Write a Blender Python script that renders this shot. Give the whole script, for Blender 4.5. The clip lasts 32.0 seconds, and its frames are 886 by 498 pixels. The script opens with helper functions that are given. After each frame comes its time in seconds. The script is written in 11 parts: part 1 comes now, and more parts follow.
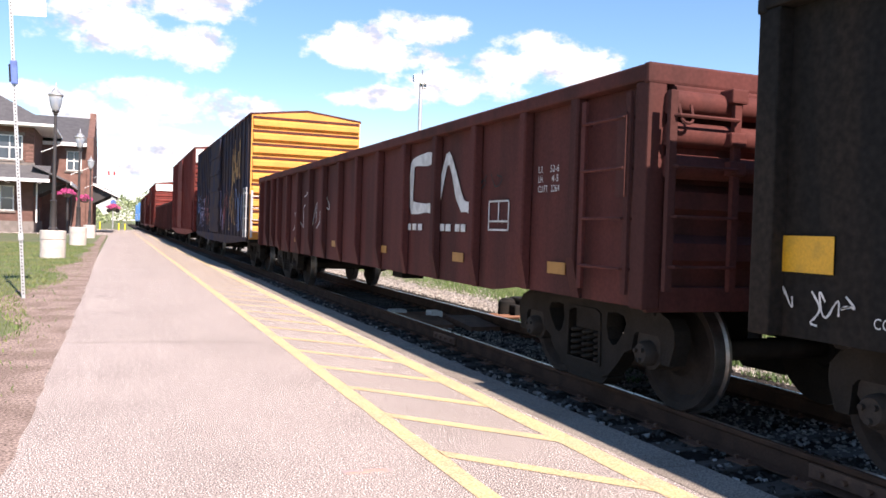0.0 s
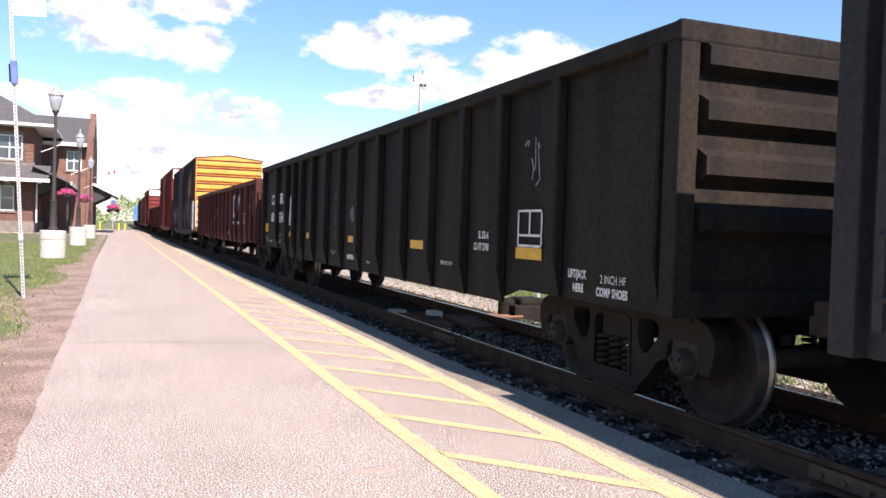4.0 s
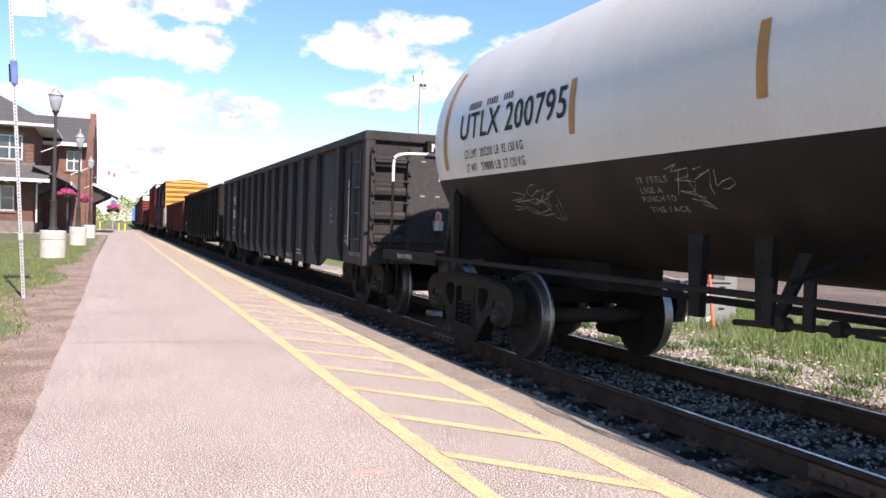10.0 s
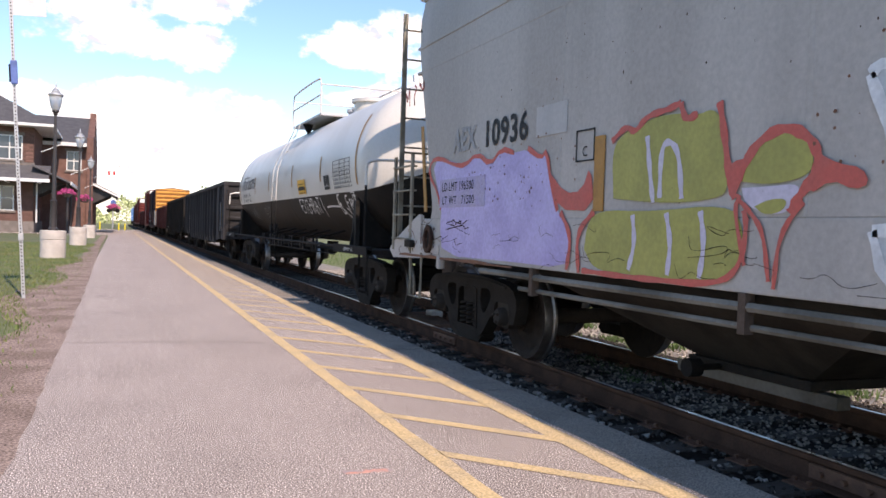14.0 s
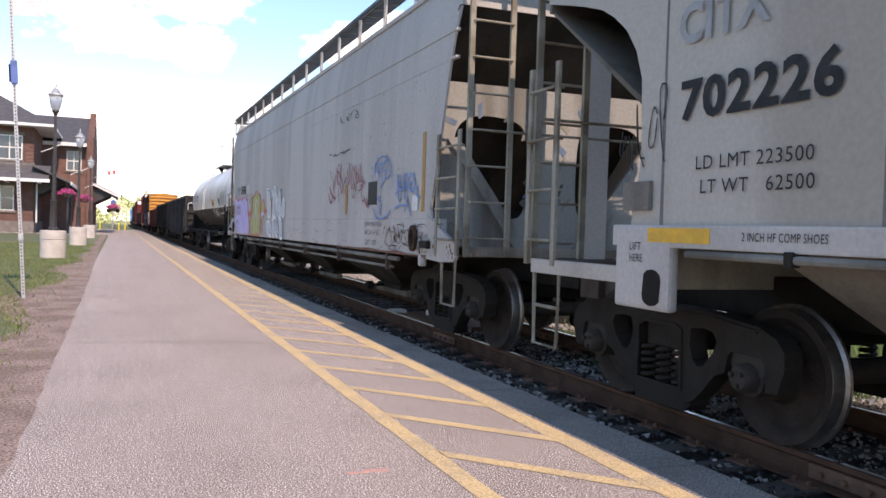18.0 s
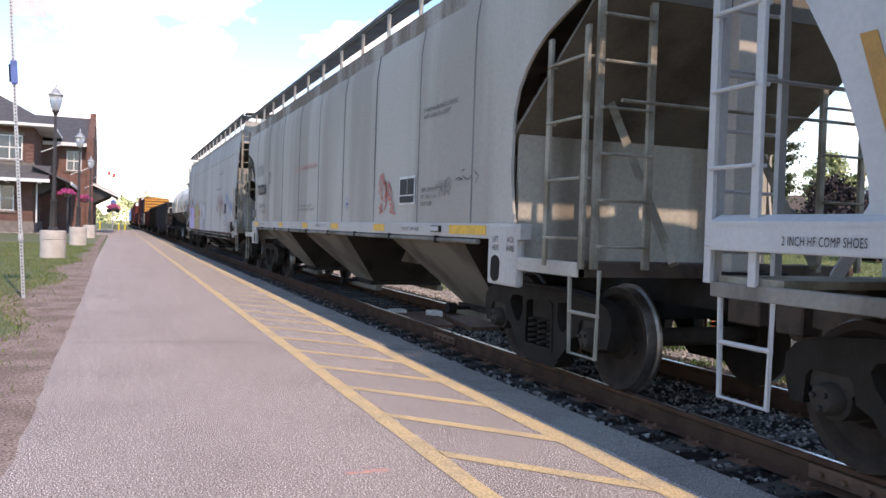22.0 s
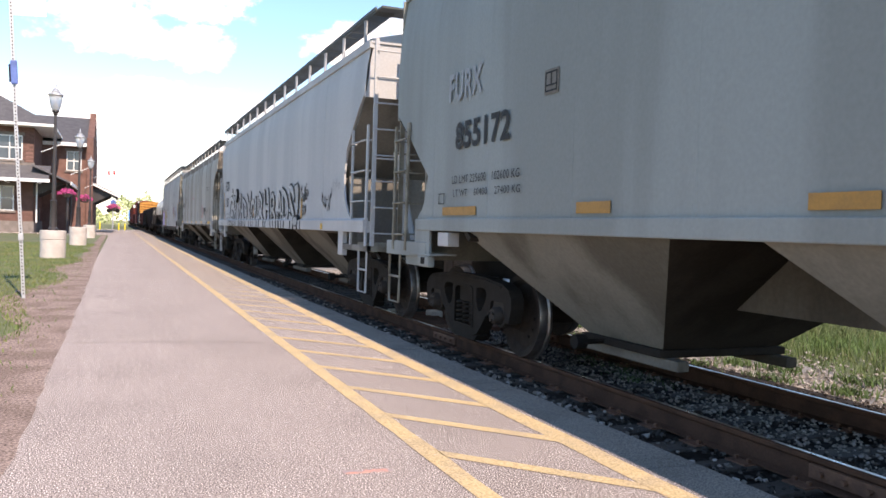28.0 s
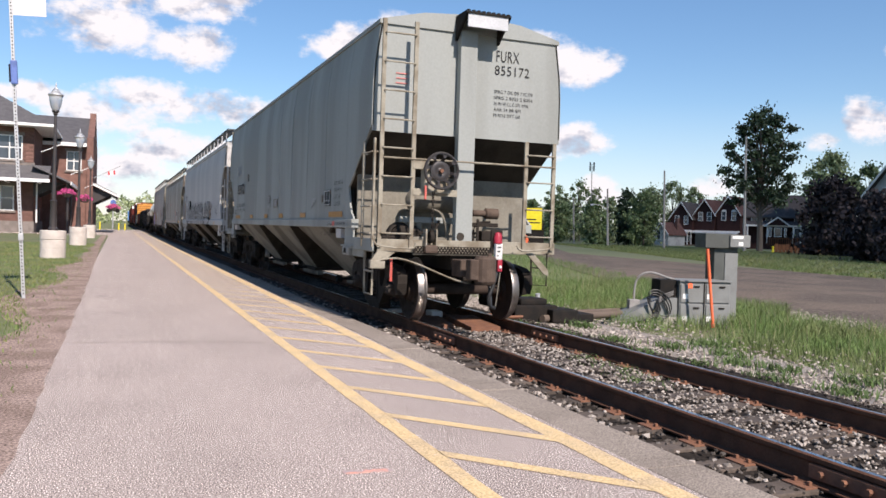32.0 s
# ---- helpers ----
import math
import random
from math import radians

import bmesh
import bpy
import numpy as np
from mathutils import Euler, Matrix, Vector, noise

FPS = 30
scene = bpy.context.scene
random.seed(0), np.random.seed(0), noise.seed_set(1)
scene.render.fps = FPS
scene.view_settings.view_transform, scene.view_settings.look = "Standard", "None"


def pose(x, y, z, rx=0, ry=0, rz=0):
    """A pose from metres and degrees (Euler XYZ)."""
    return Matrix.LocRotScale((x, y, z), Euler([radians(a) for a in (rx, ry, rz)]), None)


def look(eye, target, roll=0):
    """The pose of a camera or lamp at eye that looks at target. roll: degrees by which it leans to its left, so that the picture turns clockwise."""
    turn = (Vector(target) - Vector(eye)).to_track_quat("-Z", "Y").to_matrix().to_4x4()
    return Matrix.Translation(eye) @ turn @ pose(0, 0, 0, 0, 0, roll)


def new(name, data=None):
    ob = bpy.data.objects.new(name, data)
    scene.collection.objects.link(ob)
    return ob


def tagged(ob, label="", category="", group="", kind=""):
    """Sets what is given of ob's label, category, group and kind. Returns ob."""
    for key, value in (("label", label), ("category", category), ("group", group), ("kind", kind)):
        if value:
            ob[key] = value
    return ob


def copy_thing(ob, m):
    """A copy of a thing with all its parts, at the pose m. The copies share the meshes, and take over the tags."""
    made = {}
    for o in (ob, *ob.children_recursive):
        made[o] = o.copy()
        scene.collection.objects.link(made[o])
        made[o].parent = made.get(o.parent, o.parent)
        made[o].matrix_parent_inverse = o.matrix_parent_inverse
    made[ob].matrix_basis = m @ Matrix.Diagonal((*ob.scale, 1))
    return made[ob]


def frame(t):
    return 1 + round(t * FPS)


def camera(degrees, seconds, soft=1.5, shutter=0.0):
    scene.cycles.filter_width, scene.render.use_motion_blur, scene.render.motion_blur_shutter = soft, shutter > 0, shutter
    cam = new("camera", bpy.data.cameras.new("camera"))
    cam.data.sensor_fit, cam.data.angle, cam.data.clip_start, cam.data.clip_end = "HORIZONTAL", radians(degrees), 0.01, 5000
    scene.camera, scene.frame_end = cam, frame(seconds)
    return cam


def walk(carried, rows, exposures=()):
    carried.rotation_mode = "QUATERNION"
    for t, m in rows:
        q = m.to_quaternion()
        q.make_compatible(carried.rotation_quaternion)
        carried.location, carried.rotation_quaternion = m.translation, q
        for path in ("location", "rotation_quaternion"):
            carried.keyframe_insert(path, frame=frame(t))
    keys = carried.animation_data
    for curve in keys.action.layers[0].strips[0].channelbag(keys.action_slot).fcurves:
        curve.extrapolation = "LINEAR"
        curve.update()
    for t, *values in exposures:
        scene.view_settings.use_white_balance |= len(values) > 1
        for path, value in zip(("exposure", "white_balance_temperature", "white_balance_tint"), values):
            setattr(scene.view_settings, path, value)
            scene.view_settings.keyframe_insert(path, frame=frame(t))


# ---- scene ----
# ---------- camera (a tripod on the platform, standing still) ----------
EYE = Vector((0.0, 0.0, 1.369))
YAW, PITCH = radians(21.80), radians(-1.316)
AIM = EYE + Vector((math.sin(YAW) * math.cos(PITCH), math.cos(YAW) * math.cos(PITCH), math.sin(PITCH)))
cam = camera(57.0, 32.0, soft=1.6)
STAND = look(EYE, AIM, 1.81)
walk(cam, [(0.0, STAND), (32.0, STAND)],
     exposures=[(0.0, 1.12, 6800, 20), (9.0, 1.12, 6800, 20), (11.0, 1.2, 7000, 21), (13.0, 1.3, 7300, 22), (17.0, 1.62, 7950, 25), (23.0, 1.88, 7950, 25), (28.0, 1.68, 7600, 21), (30.0, 1.17, 7050, 19), (31.0, 0.83, 6850, 18), (32.0, 0.6, 6700, 17)])

# ---------- plan, in metres: y runs along the track, z = 0 is the platform and the rail top ----------
RAIL_NEAR, RAIL_FAR = 4.20, 5.75
XC = 4.975                      # centre line of the track
XCAR = 4.925                    # centre line of the cars
SIDE = 1.55                     # half width of a freight car
SPEED = 4.283                   # metres a second, away along +y
GROUND = -0.32                  # level of the ground beyond the track

# ---------- daylight ----------
SUN_EL, SUN_AZ = radians(42.5), radians(6.5)
SUN_FROM = Vector((math.sin(SUN_AZ) * math.cos(SUN_EL), -math.cos(SUN_AZ) * math.cos(SUN_EL), math.sin(SUN_EL)))
sun_data = bpy.data.lights.new("sun", "SUN")
sun_data.energy, sun_data.angle, sun_data.color = 4.8, radians(0.6), (1.0, 0.94, 0.86)
sun = new("sun", sun_data)
sun.matrix_world = look(SUN_FROM * 200, (0, 0, 0))

world = bpy.data.worlds.new("sky")
scene.world = world
world.use_nodes = True


def sky_nodes():
    nt = world.node_tree
    nt.nodes.clear()
    N, L = nt.nodes.new, nt.links.new

    def val(sock, v):
        if isinstance(v, (int, float)):
            sock.default_value = v
        else:
            L(v, sock)

    def m(op, a, b=0.0, c=None, clamp=False):
        n = N("ShaderNodeMath")
        n.operation, n.use_clamp = op, clamp
        val(n.inputs[0], a)
        val(n.inputs[1], b)
        if c is not None:
            val(n.inputs[2], c)
        return n.outputs[0]

    out, bg = N("ShaderNodeOutputWorld"), N("ShaderNodeBackground")
    sky = N("ShaderNodeTexSky")
    sky.sky_type, sky.sun_disc = "NISHITA", False
    sky.sun_elevation, sky.sun_rotation = SUN_EL, math.pi - SUN_AZ
    sky.air_density, sky.dust_density, sky.ozone_density = 1.0, 0.0, 2.0
    tc, sep = N("ShaderNodeTexCoord"), N("ShaderNodeSeparateXYZ")
    L(tc.outputs["Generated"], sep.inputs[0])
    az = m("MULTIPLY", m("ARCTAN2", sep.outputs[0], sep.outputs[1]), 57.2958)
    el = m("MULTIPLY", m("ARCSINE", sep.outputs[2]), 57.2958)
    # billows: two scales of noise bend the cloud outlines
    comb = N("ShaderNodeCombineXYZ")
    L(az, comb.inputs[0])
    L(m("MULTIPLY", el, 1.5), comb.inputs[1])

    def noise_of(scale, detail, off, source=None):
        n, mp = N("ShaderNodeTexNoise"), N("ShaderNodeMapping")
        mp.inputs["Location"].default_value = (off, off * 0.7, 0)
        L(source or comb.outputs[0], mp.inputs[0])
        n.inputs["Scale"].default_value, n.inputs["Detail"].default_value = scale, detail
        n.inputs["Roughness"].default_value = 0.62
        L(mp.outputs[0], n.inputs["Vector"])
        return n.outputs["Fac"]

    n1, n2, n3 = noise_of(0.28, 6, 3.1), noise_of(0.10, 3, 11.0), noise_of(0.5, 5, 31.0)
    # cumulus heaps that stand over the train and the station: azimuth, elevation, half width, half height
    heaps = [(-0.9, 12.3, 5.2, 1.9), (4.0, 11.6, 4.0, 1.6), (2.0, 14.2, 6.5, 1.5), (6.5, 14.9, 2.6, 0.8), (1.3, 8.3, 3.9, 1.1), (5.6, 7.5, 4.8, 1.4), (-1.4, 6.8, 3.8, 1.6), (4.2, 4.9, 5.2, 1.3), (0.2, 3.5, 3.9, 1.5), (-5.3, 7.7, 2.4, 1.0), (-2.6, 2.1, 4.1, 1.4), (15.5, 12.5, 3.9, 1.7), (19.8, 13.6, 3.2, 1.5), (18.1, 11.8, 5.9, 1.0), (27.7, 12.8, 2.9, 1.4), (30.2, 11.5, 3.8, 1.6), (17.4, 9.0, 4.5, 0.9), (22.9, 10.1, 5.1, 1.4), (26.0, 11.3, 3.5, 1.5), (31.4, 11.4, 2.3, 1.7), (30.6, 6.2, 2.7, 1.6), (32.5, 3.2, 1.7, 1.4), (49.1, 7.6, 1.7, 1.6), (46.3, 6.4, 1.5, 0.8), (39.9, 3.6, 1.9, 0.9), (51.4, 11.6, 1.8, 1.0)]
    total = None
    for a, e, w, h in heaps:
        dx = m("DIVIDE", m("SUBTRACT", az, a), w)
        dz = m("DIVIDE", m("SUBTRACT", el, e), h)
        d = m("SUBTRACT", 1.0, m("ADD", m("MULTIPLY", dx, dx), m("MULTIPLY", dz, dz)))
        total = d if total is None else m("MAXIMUM", total, d)
    field = m("ADD", m("MAXIMUM", total, -1.2), m("ADD", m("MULTIPLY", m("SUBTRACT", n1, 0.5), 3.6), m("MULTIPLY", m("SUBTRACT", n3, 0.5), 1.4)))
    rest = m("ADD", m("MULTIPLY", m("SUBTRACT", n2, 0.64), 5.0), m("MULTIPLY", m("SUBTRACT", n1, 0.5), 1.5))
    high = N("ShaderNodeMapRange")                     # open sky goes on with scattered clouds
    L(el, high.inputs[0])
    high.inputs[1].default_value, high.inputs[2].default_value = 15.0, 22.0
    field = m("MAXIMUM", field, m("ADD", rest, m("MULTIPLY", m("SUBTRACT", high.outputs[0], 1.0), 4.0)))
    mask = N("ShaderNodeMapRange")
    mask.interpolation_type = "SMOOTHSTEP"
    L(field, mask.inputs[0])
    mask.inputs[1].default_value, mask.inputs[2].default_value = 0.0, 0.95
    depth = N("ShaderNodeMapRange")
    above = N("ShaderNodeVectorMath")                  # the same billows a little higher up: where they thicken upwards, the cloud is in its own shade
    L(comb.outputs[0], above.inputs[0])
    above.inputs[1].default_value = (0.4, 1.9, 0.0)
    up1 = noise_of(0.28, 4, 3.1, above.outputs[0])
    under = m("MULTIPLY", m("SUBTRACT", up1, n1), 7.0)
    L(m("ADD", m("MULTIPLY", field, 0.6), m("ADD", under, m("MULTIPLY", m("SUBTRACT", n3, 0.5), 0.6))), depth.inputs[0])
    depth.inputs[1].default_value, depth.inputs[2].default_value = 0.45, 1.5
    shade = N("ShaderNodeMix")
    shade.data_type = "RGBA"
    shade.inputs[6].default_value, shade.inputs[7].default_value = (8.6, 8.6, 8.8, 1), (4.5, 4.9, 5.8, 1)
    L(depth.outputs[0], shade.inputs[0])
    haze = N("ShaderNodeMapRange")
    L(el, haze.inputs[0])
    haze.inputs[1].default_value, haze.inputs[2].default_value = -2.0, 9.0
    haze.inputs[3].default_value, haze.inputs[4].default_value = 0.75, 0.12
    pale = N("ShaderNodeMix")
    pale.data_type = "RGBA"
    L(haze.outputs[0], pale.inputs[0])
    vivid = N("ShaderNodeHueSaturation")
    vivid.inputs["Saturation"].default_value, vivid.inputs["Value"].default_value = 1.30, 1.22
    L(sky.outputs[0], vivid.inputs["Color"])
    L(vivid.outputs[0], pale.inputs[6])
    pale.inputs[7].default_value = (5.0, 6.2, 7.8, 1)
    mix = N("ShaderNodeMix")
    mix.data_type = "RGBA"
    L(mask.outputs[0], mix.inputs[0])
    L(pale.outputs[2], mix.inputs[6])
    L(shade.outputs[2], mix.inputs[7])
    L(mix.outputs[2], bg.inputs[0])
    bg.inputs[1].default_value = 0.075
    L(bg.outputs[0], out.inputs[0])


sky_nodes()

# a thin cloud that drifts before the sun from 9 s on, thickest at 24 s, and lets it through again at 31 s
CLOUD_FAR, CLOUD_SPEED, CLOUD_MID = 1500.0, 16.0, 20.0


def sun_cloud():
    mt = bpy.data.materials.new("thin_cloud_vapour")
    mt.use_nodes = True
    nt = mt.node_tree
    nt.nodes.clear()
    N, L = nt.nodes.new, nt.links.new
    out, mixed, clear, white = N("ShaderNodeOutputMaterial"), N("ShaderNodeMixShader"), N("ShaderNodeBsdfTransparent"), N("ShaderNodeBsdfDiffuse")
    white.inputs["Color"].default_value = (0.9, 0.9, 0.9, 1)
    tc, sep, along, ramp = N("ShaderNodeTexCoord"), N("ShaderNodeSeparateXYZ"), N("ShaderNodeMapRange"), N("ShaderNodeValToRGB")
    L(tc.outputs["Object"], sep.inputs[0])
    L(sep.outputs[0], along.inputs[0])
    along.inputs[1].default_value, along.inputs[2].default_value = -200.0, 200.0
    L(along.outputs[0], ramp.inputs[0])
    steps = CLOUD_DENSITY
    while len(ramp.color_ramp.elements) < len(steps):
        ramp.color_ramp.elements.new(0.5)
    for e, (at, d) in zip(ramp.color_ramp.elements, steps):
        e.position, e.color = at, (d, d, d, 1)
    wisps, thick = N("ShaderNodeTexNoise"), N("ShaderNodeMath")
    wisps.inputs["Scale"].default_value, wisps.inputs["Detail"].default_value = 0.006, 4
    L(tc.outputs["Object"], wisps.inputs["Vector"])
    vary = N("ShaderNodeMapRange")
    vary.inputs[3].default_value, vary.inputs[4].default_value = 0.85, 1.15
    L(wisps.outputs["Fac"], vary.inputs[0])
    thick.operation, thick.use_clamp = "MULTIPLY", True
    L(ramp.outputs[0], thick.inputs[0])
    L(vary.outputs[0], thick.inputs[1])
    L(thick.outputs[0], mixed.inputs[0])
    L(clear.outputs[0], mixed.inputs[1])
    L(white.outputs[0], mixed.inputs[2])
    L(mixed.outputs[0], out.inputs[0])
    bm, rings = bmesh.new(), []
    for i in range(1, 18):
        row = []
        for k in range(40):
            a, b = math.pi * i / 18, math.tau * k / 40
            d = Vector((math.sin(a) * math.cos(b), math.sin(a) * math.sin(b), math.cos(a)))
            lump = 1.0 + 0.22 * noise.noise(d * 2.3) + 0.1 * noise.noise(d * 6.0)
            row.append(bm.verts.new((d.x * 215 * lump, d.y * 330 * lump, d.z * 30 * lump)))
        rings.append(row)
    for p, q in zip(rings, rings[1:]):
        for k in range(40):
            bm.faces.new((p[k], p[(k + 1) % 40], q[(k + 1) % 40], q[k]))
    bm.faces.new(rings[0])
    bm.faces.new(rings[-1][::-1])
    bmesh.ops.recalc_face_normals(bm, faces=bm.faces)
    me = bpy.data.meshes.new("cloud")
    bm.to_mesh(me)
    bm.free()
    me.shade_smooth()
    me.materials.append(mt)
    return tagged(new("cloud", me), "thin white cloud drifting high across the sun", "cloud", kind="structure")


# how much of the light each of its two faces holds back, from its trailing edge to its leading one
CLOUD_DENSITY = [(0.0, 0.0), (0.06, 0.04), (0.20, 0.40), (0.36, 0.55), (0.60, 0.45), (0.80, 0.30), (0.92, 0.02), (1.0, 0.0)]
CLOUD = sun_cloud()

# ---------- materials ----------
def mat(name, base, rough=0.6, metal=0.0, dark=None, scale=3.0, amount=0.5, grain=60.0, grain_amt=0.15, bump=0.1, streak=False,
        light=None, speck=(0.55, 0.72), piece=0.0, island=0.0, bump_scale=None, edge=(0.42, 0.62), spec=0.5, fine=3, rugged=0.5):
    """A surface with stains at a large scale, grain at a small one, and a fine relief. streak: the stains run down."""
    mt = bpy.data.materials.new(name)
    mt.use_nodes = True
    nt = mt.node_tree
    N, L = nt.nodes.new, nt.links.new
    bs = nt.nodes["Principled BSDF"]
    tc, mp = N("ShaderNodeTexCoord"), N("ShaderNodeMapping")
    L(tc.outputs["Object"], mp.inputs[0])
    mp.inputs["Scale"].default_value = (1, 1, 0.12) if streak else (1, 1, 1)
    n1, n2 = N("ShaderNodeTexNoise"), N("ShaderNodeTexNoise")
    n1.inputs["Scale"].default_value, n1.inputs["Detail"].default_value = scale, 6
    n2.inputs["Scale"].default_value, n2.inputs["Detail"].default_value = grain, fine
    n2.inputs["Roughness"].default_value = rugged
    L(mp.outputs[0], n1.inputs["Vector"])
    L(tc.outputs["Object"], n2.inputs["Vector"])
    r1 = N("ShaderNodeMapRange")
    r1.interpolation_type = "SMOOTHSTEP"
    r1.inputs[1].default_value, r1.inputs[2].default_value = edge
    r1.inputs[4].default_value = amount
    L(n1.outputs["Fac"], r1.inputs[0])
    mx = N("ShaderNodeMix")
    mx.data_type = "RGBA"
    dark = dark or tuple(c * 0.55 for c in base)
    mx.inputs[6].default_value, mx.inputs[7].default_value = (*base, 1), (*dark, 1)
    L(r1.outputs[0], mx.inputs[0])
    col = mx.outputs[2]
    if light:
        r2 = N("ShaderNodeMapRange")
        r2.inputs[1].default_value, r2.inputs[2].default_value = speck
        L(n2.outputs["Fac"], r2.inputs[0])
        m2 = N("ShaderNodeMix")
        m2.data_type = "RGBA"
        L(r2.outputs[0], m2.inputs[0])
        L(col, m2.inputs[6])
        m2.inputs[7].default_value = (*light, 1)
        col = m2.outputs[2]
    hsv = N("ShaderNodeHueSaturation")
    L(col, hsv.inputs["Color"])
    g = N("ShaderNodeMapRange")
    g.inputs[3].default_value, g.inputs[4].default_value = 1 - grain_amt * 1.6, 1 + grain_amt * 1.6
    L(n2.outputs["Fac"], g.inputs[0])
    v = g.outputs[0]
    for amt, sock in ((piece, ("ShaderNodeObjectInfo", "Random")), (island, ("ShaderNodeNewGeometry", "Random Per Island"))):
        if amt:
            o, k, q = N(sock[0]), N("ShaderNodeMapRange"), N("ShaderNodeMath")
            k.inputs[3].default_value, k.inputs[4].default_value = 1 - amt, 1 + amt
            L(o.outputs[sock[1]], k.inputs[0])
            q.operation = "MULTIPLY"
            L(v, q.inputs[0])
            L(k.outputs[0], q.inputs[1])
            v = q.outputs[0]
    L(v, hsv.inputs["Value"])
    L(hsv.outputs[0], bs.inputs["Base Color"])
    rr = N("ShaderNodeMapRange")
    rr.inputs[3].default_value, rr.inputs[4].default_value = max(0.03, rough - 0.12), min(1, rough + 0.12)
    L(n1.outputs["Fac"], rr.inputs[0])
    L(rr.outputs[0], bs.inputs["Roughness"])
    bs.inputs["Metallic"].default_value = metal
    bs.inputs["Specular IOR Level"].default_value = spec
    if bump:
        bp = N("ShaderNodeBump")
        bp.inputs["Strength"].default_value, bp.inputs["Distance"].default_value = bump, 0.02
        if bump_scale:
            n3 = N("ShaderNodeTexNoise")
            n3.inputs["Scale"].default_value, n3.inputs["Detail"].default_value = bump_scale, 4
            L(tc.outputs["Object"], n3.inputs["Vector"])
            L(n3.outputs["Fac"], bp.inputs["Height"])
        else:
            L(n2.outputs["Fac"], bp.inputs["Height"])
        L(bp.outputs[0], bs.inputs["Normal"])
    return mt


def glass_mat(name, tint, clear=0.3):
    mt = bpy.data.materials.new(name)
    mt.use_nodes = True
    bs = mt.node_tree.nodes["Principled BSDF"]
    bs.inputs["Base Color"].default_value = (*tint, 1)
    bs.inputs["Roughness"].default_value, bs.inputs["Transmission Weight"].default_value = 0.12, clear
    return mt


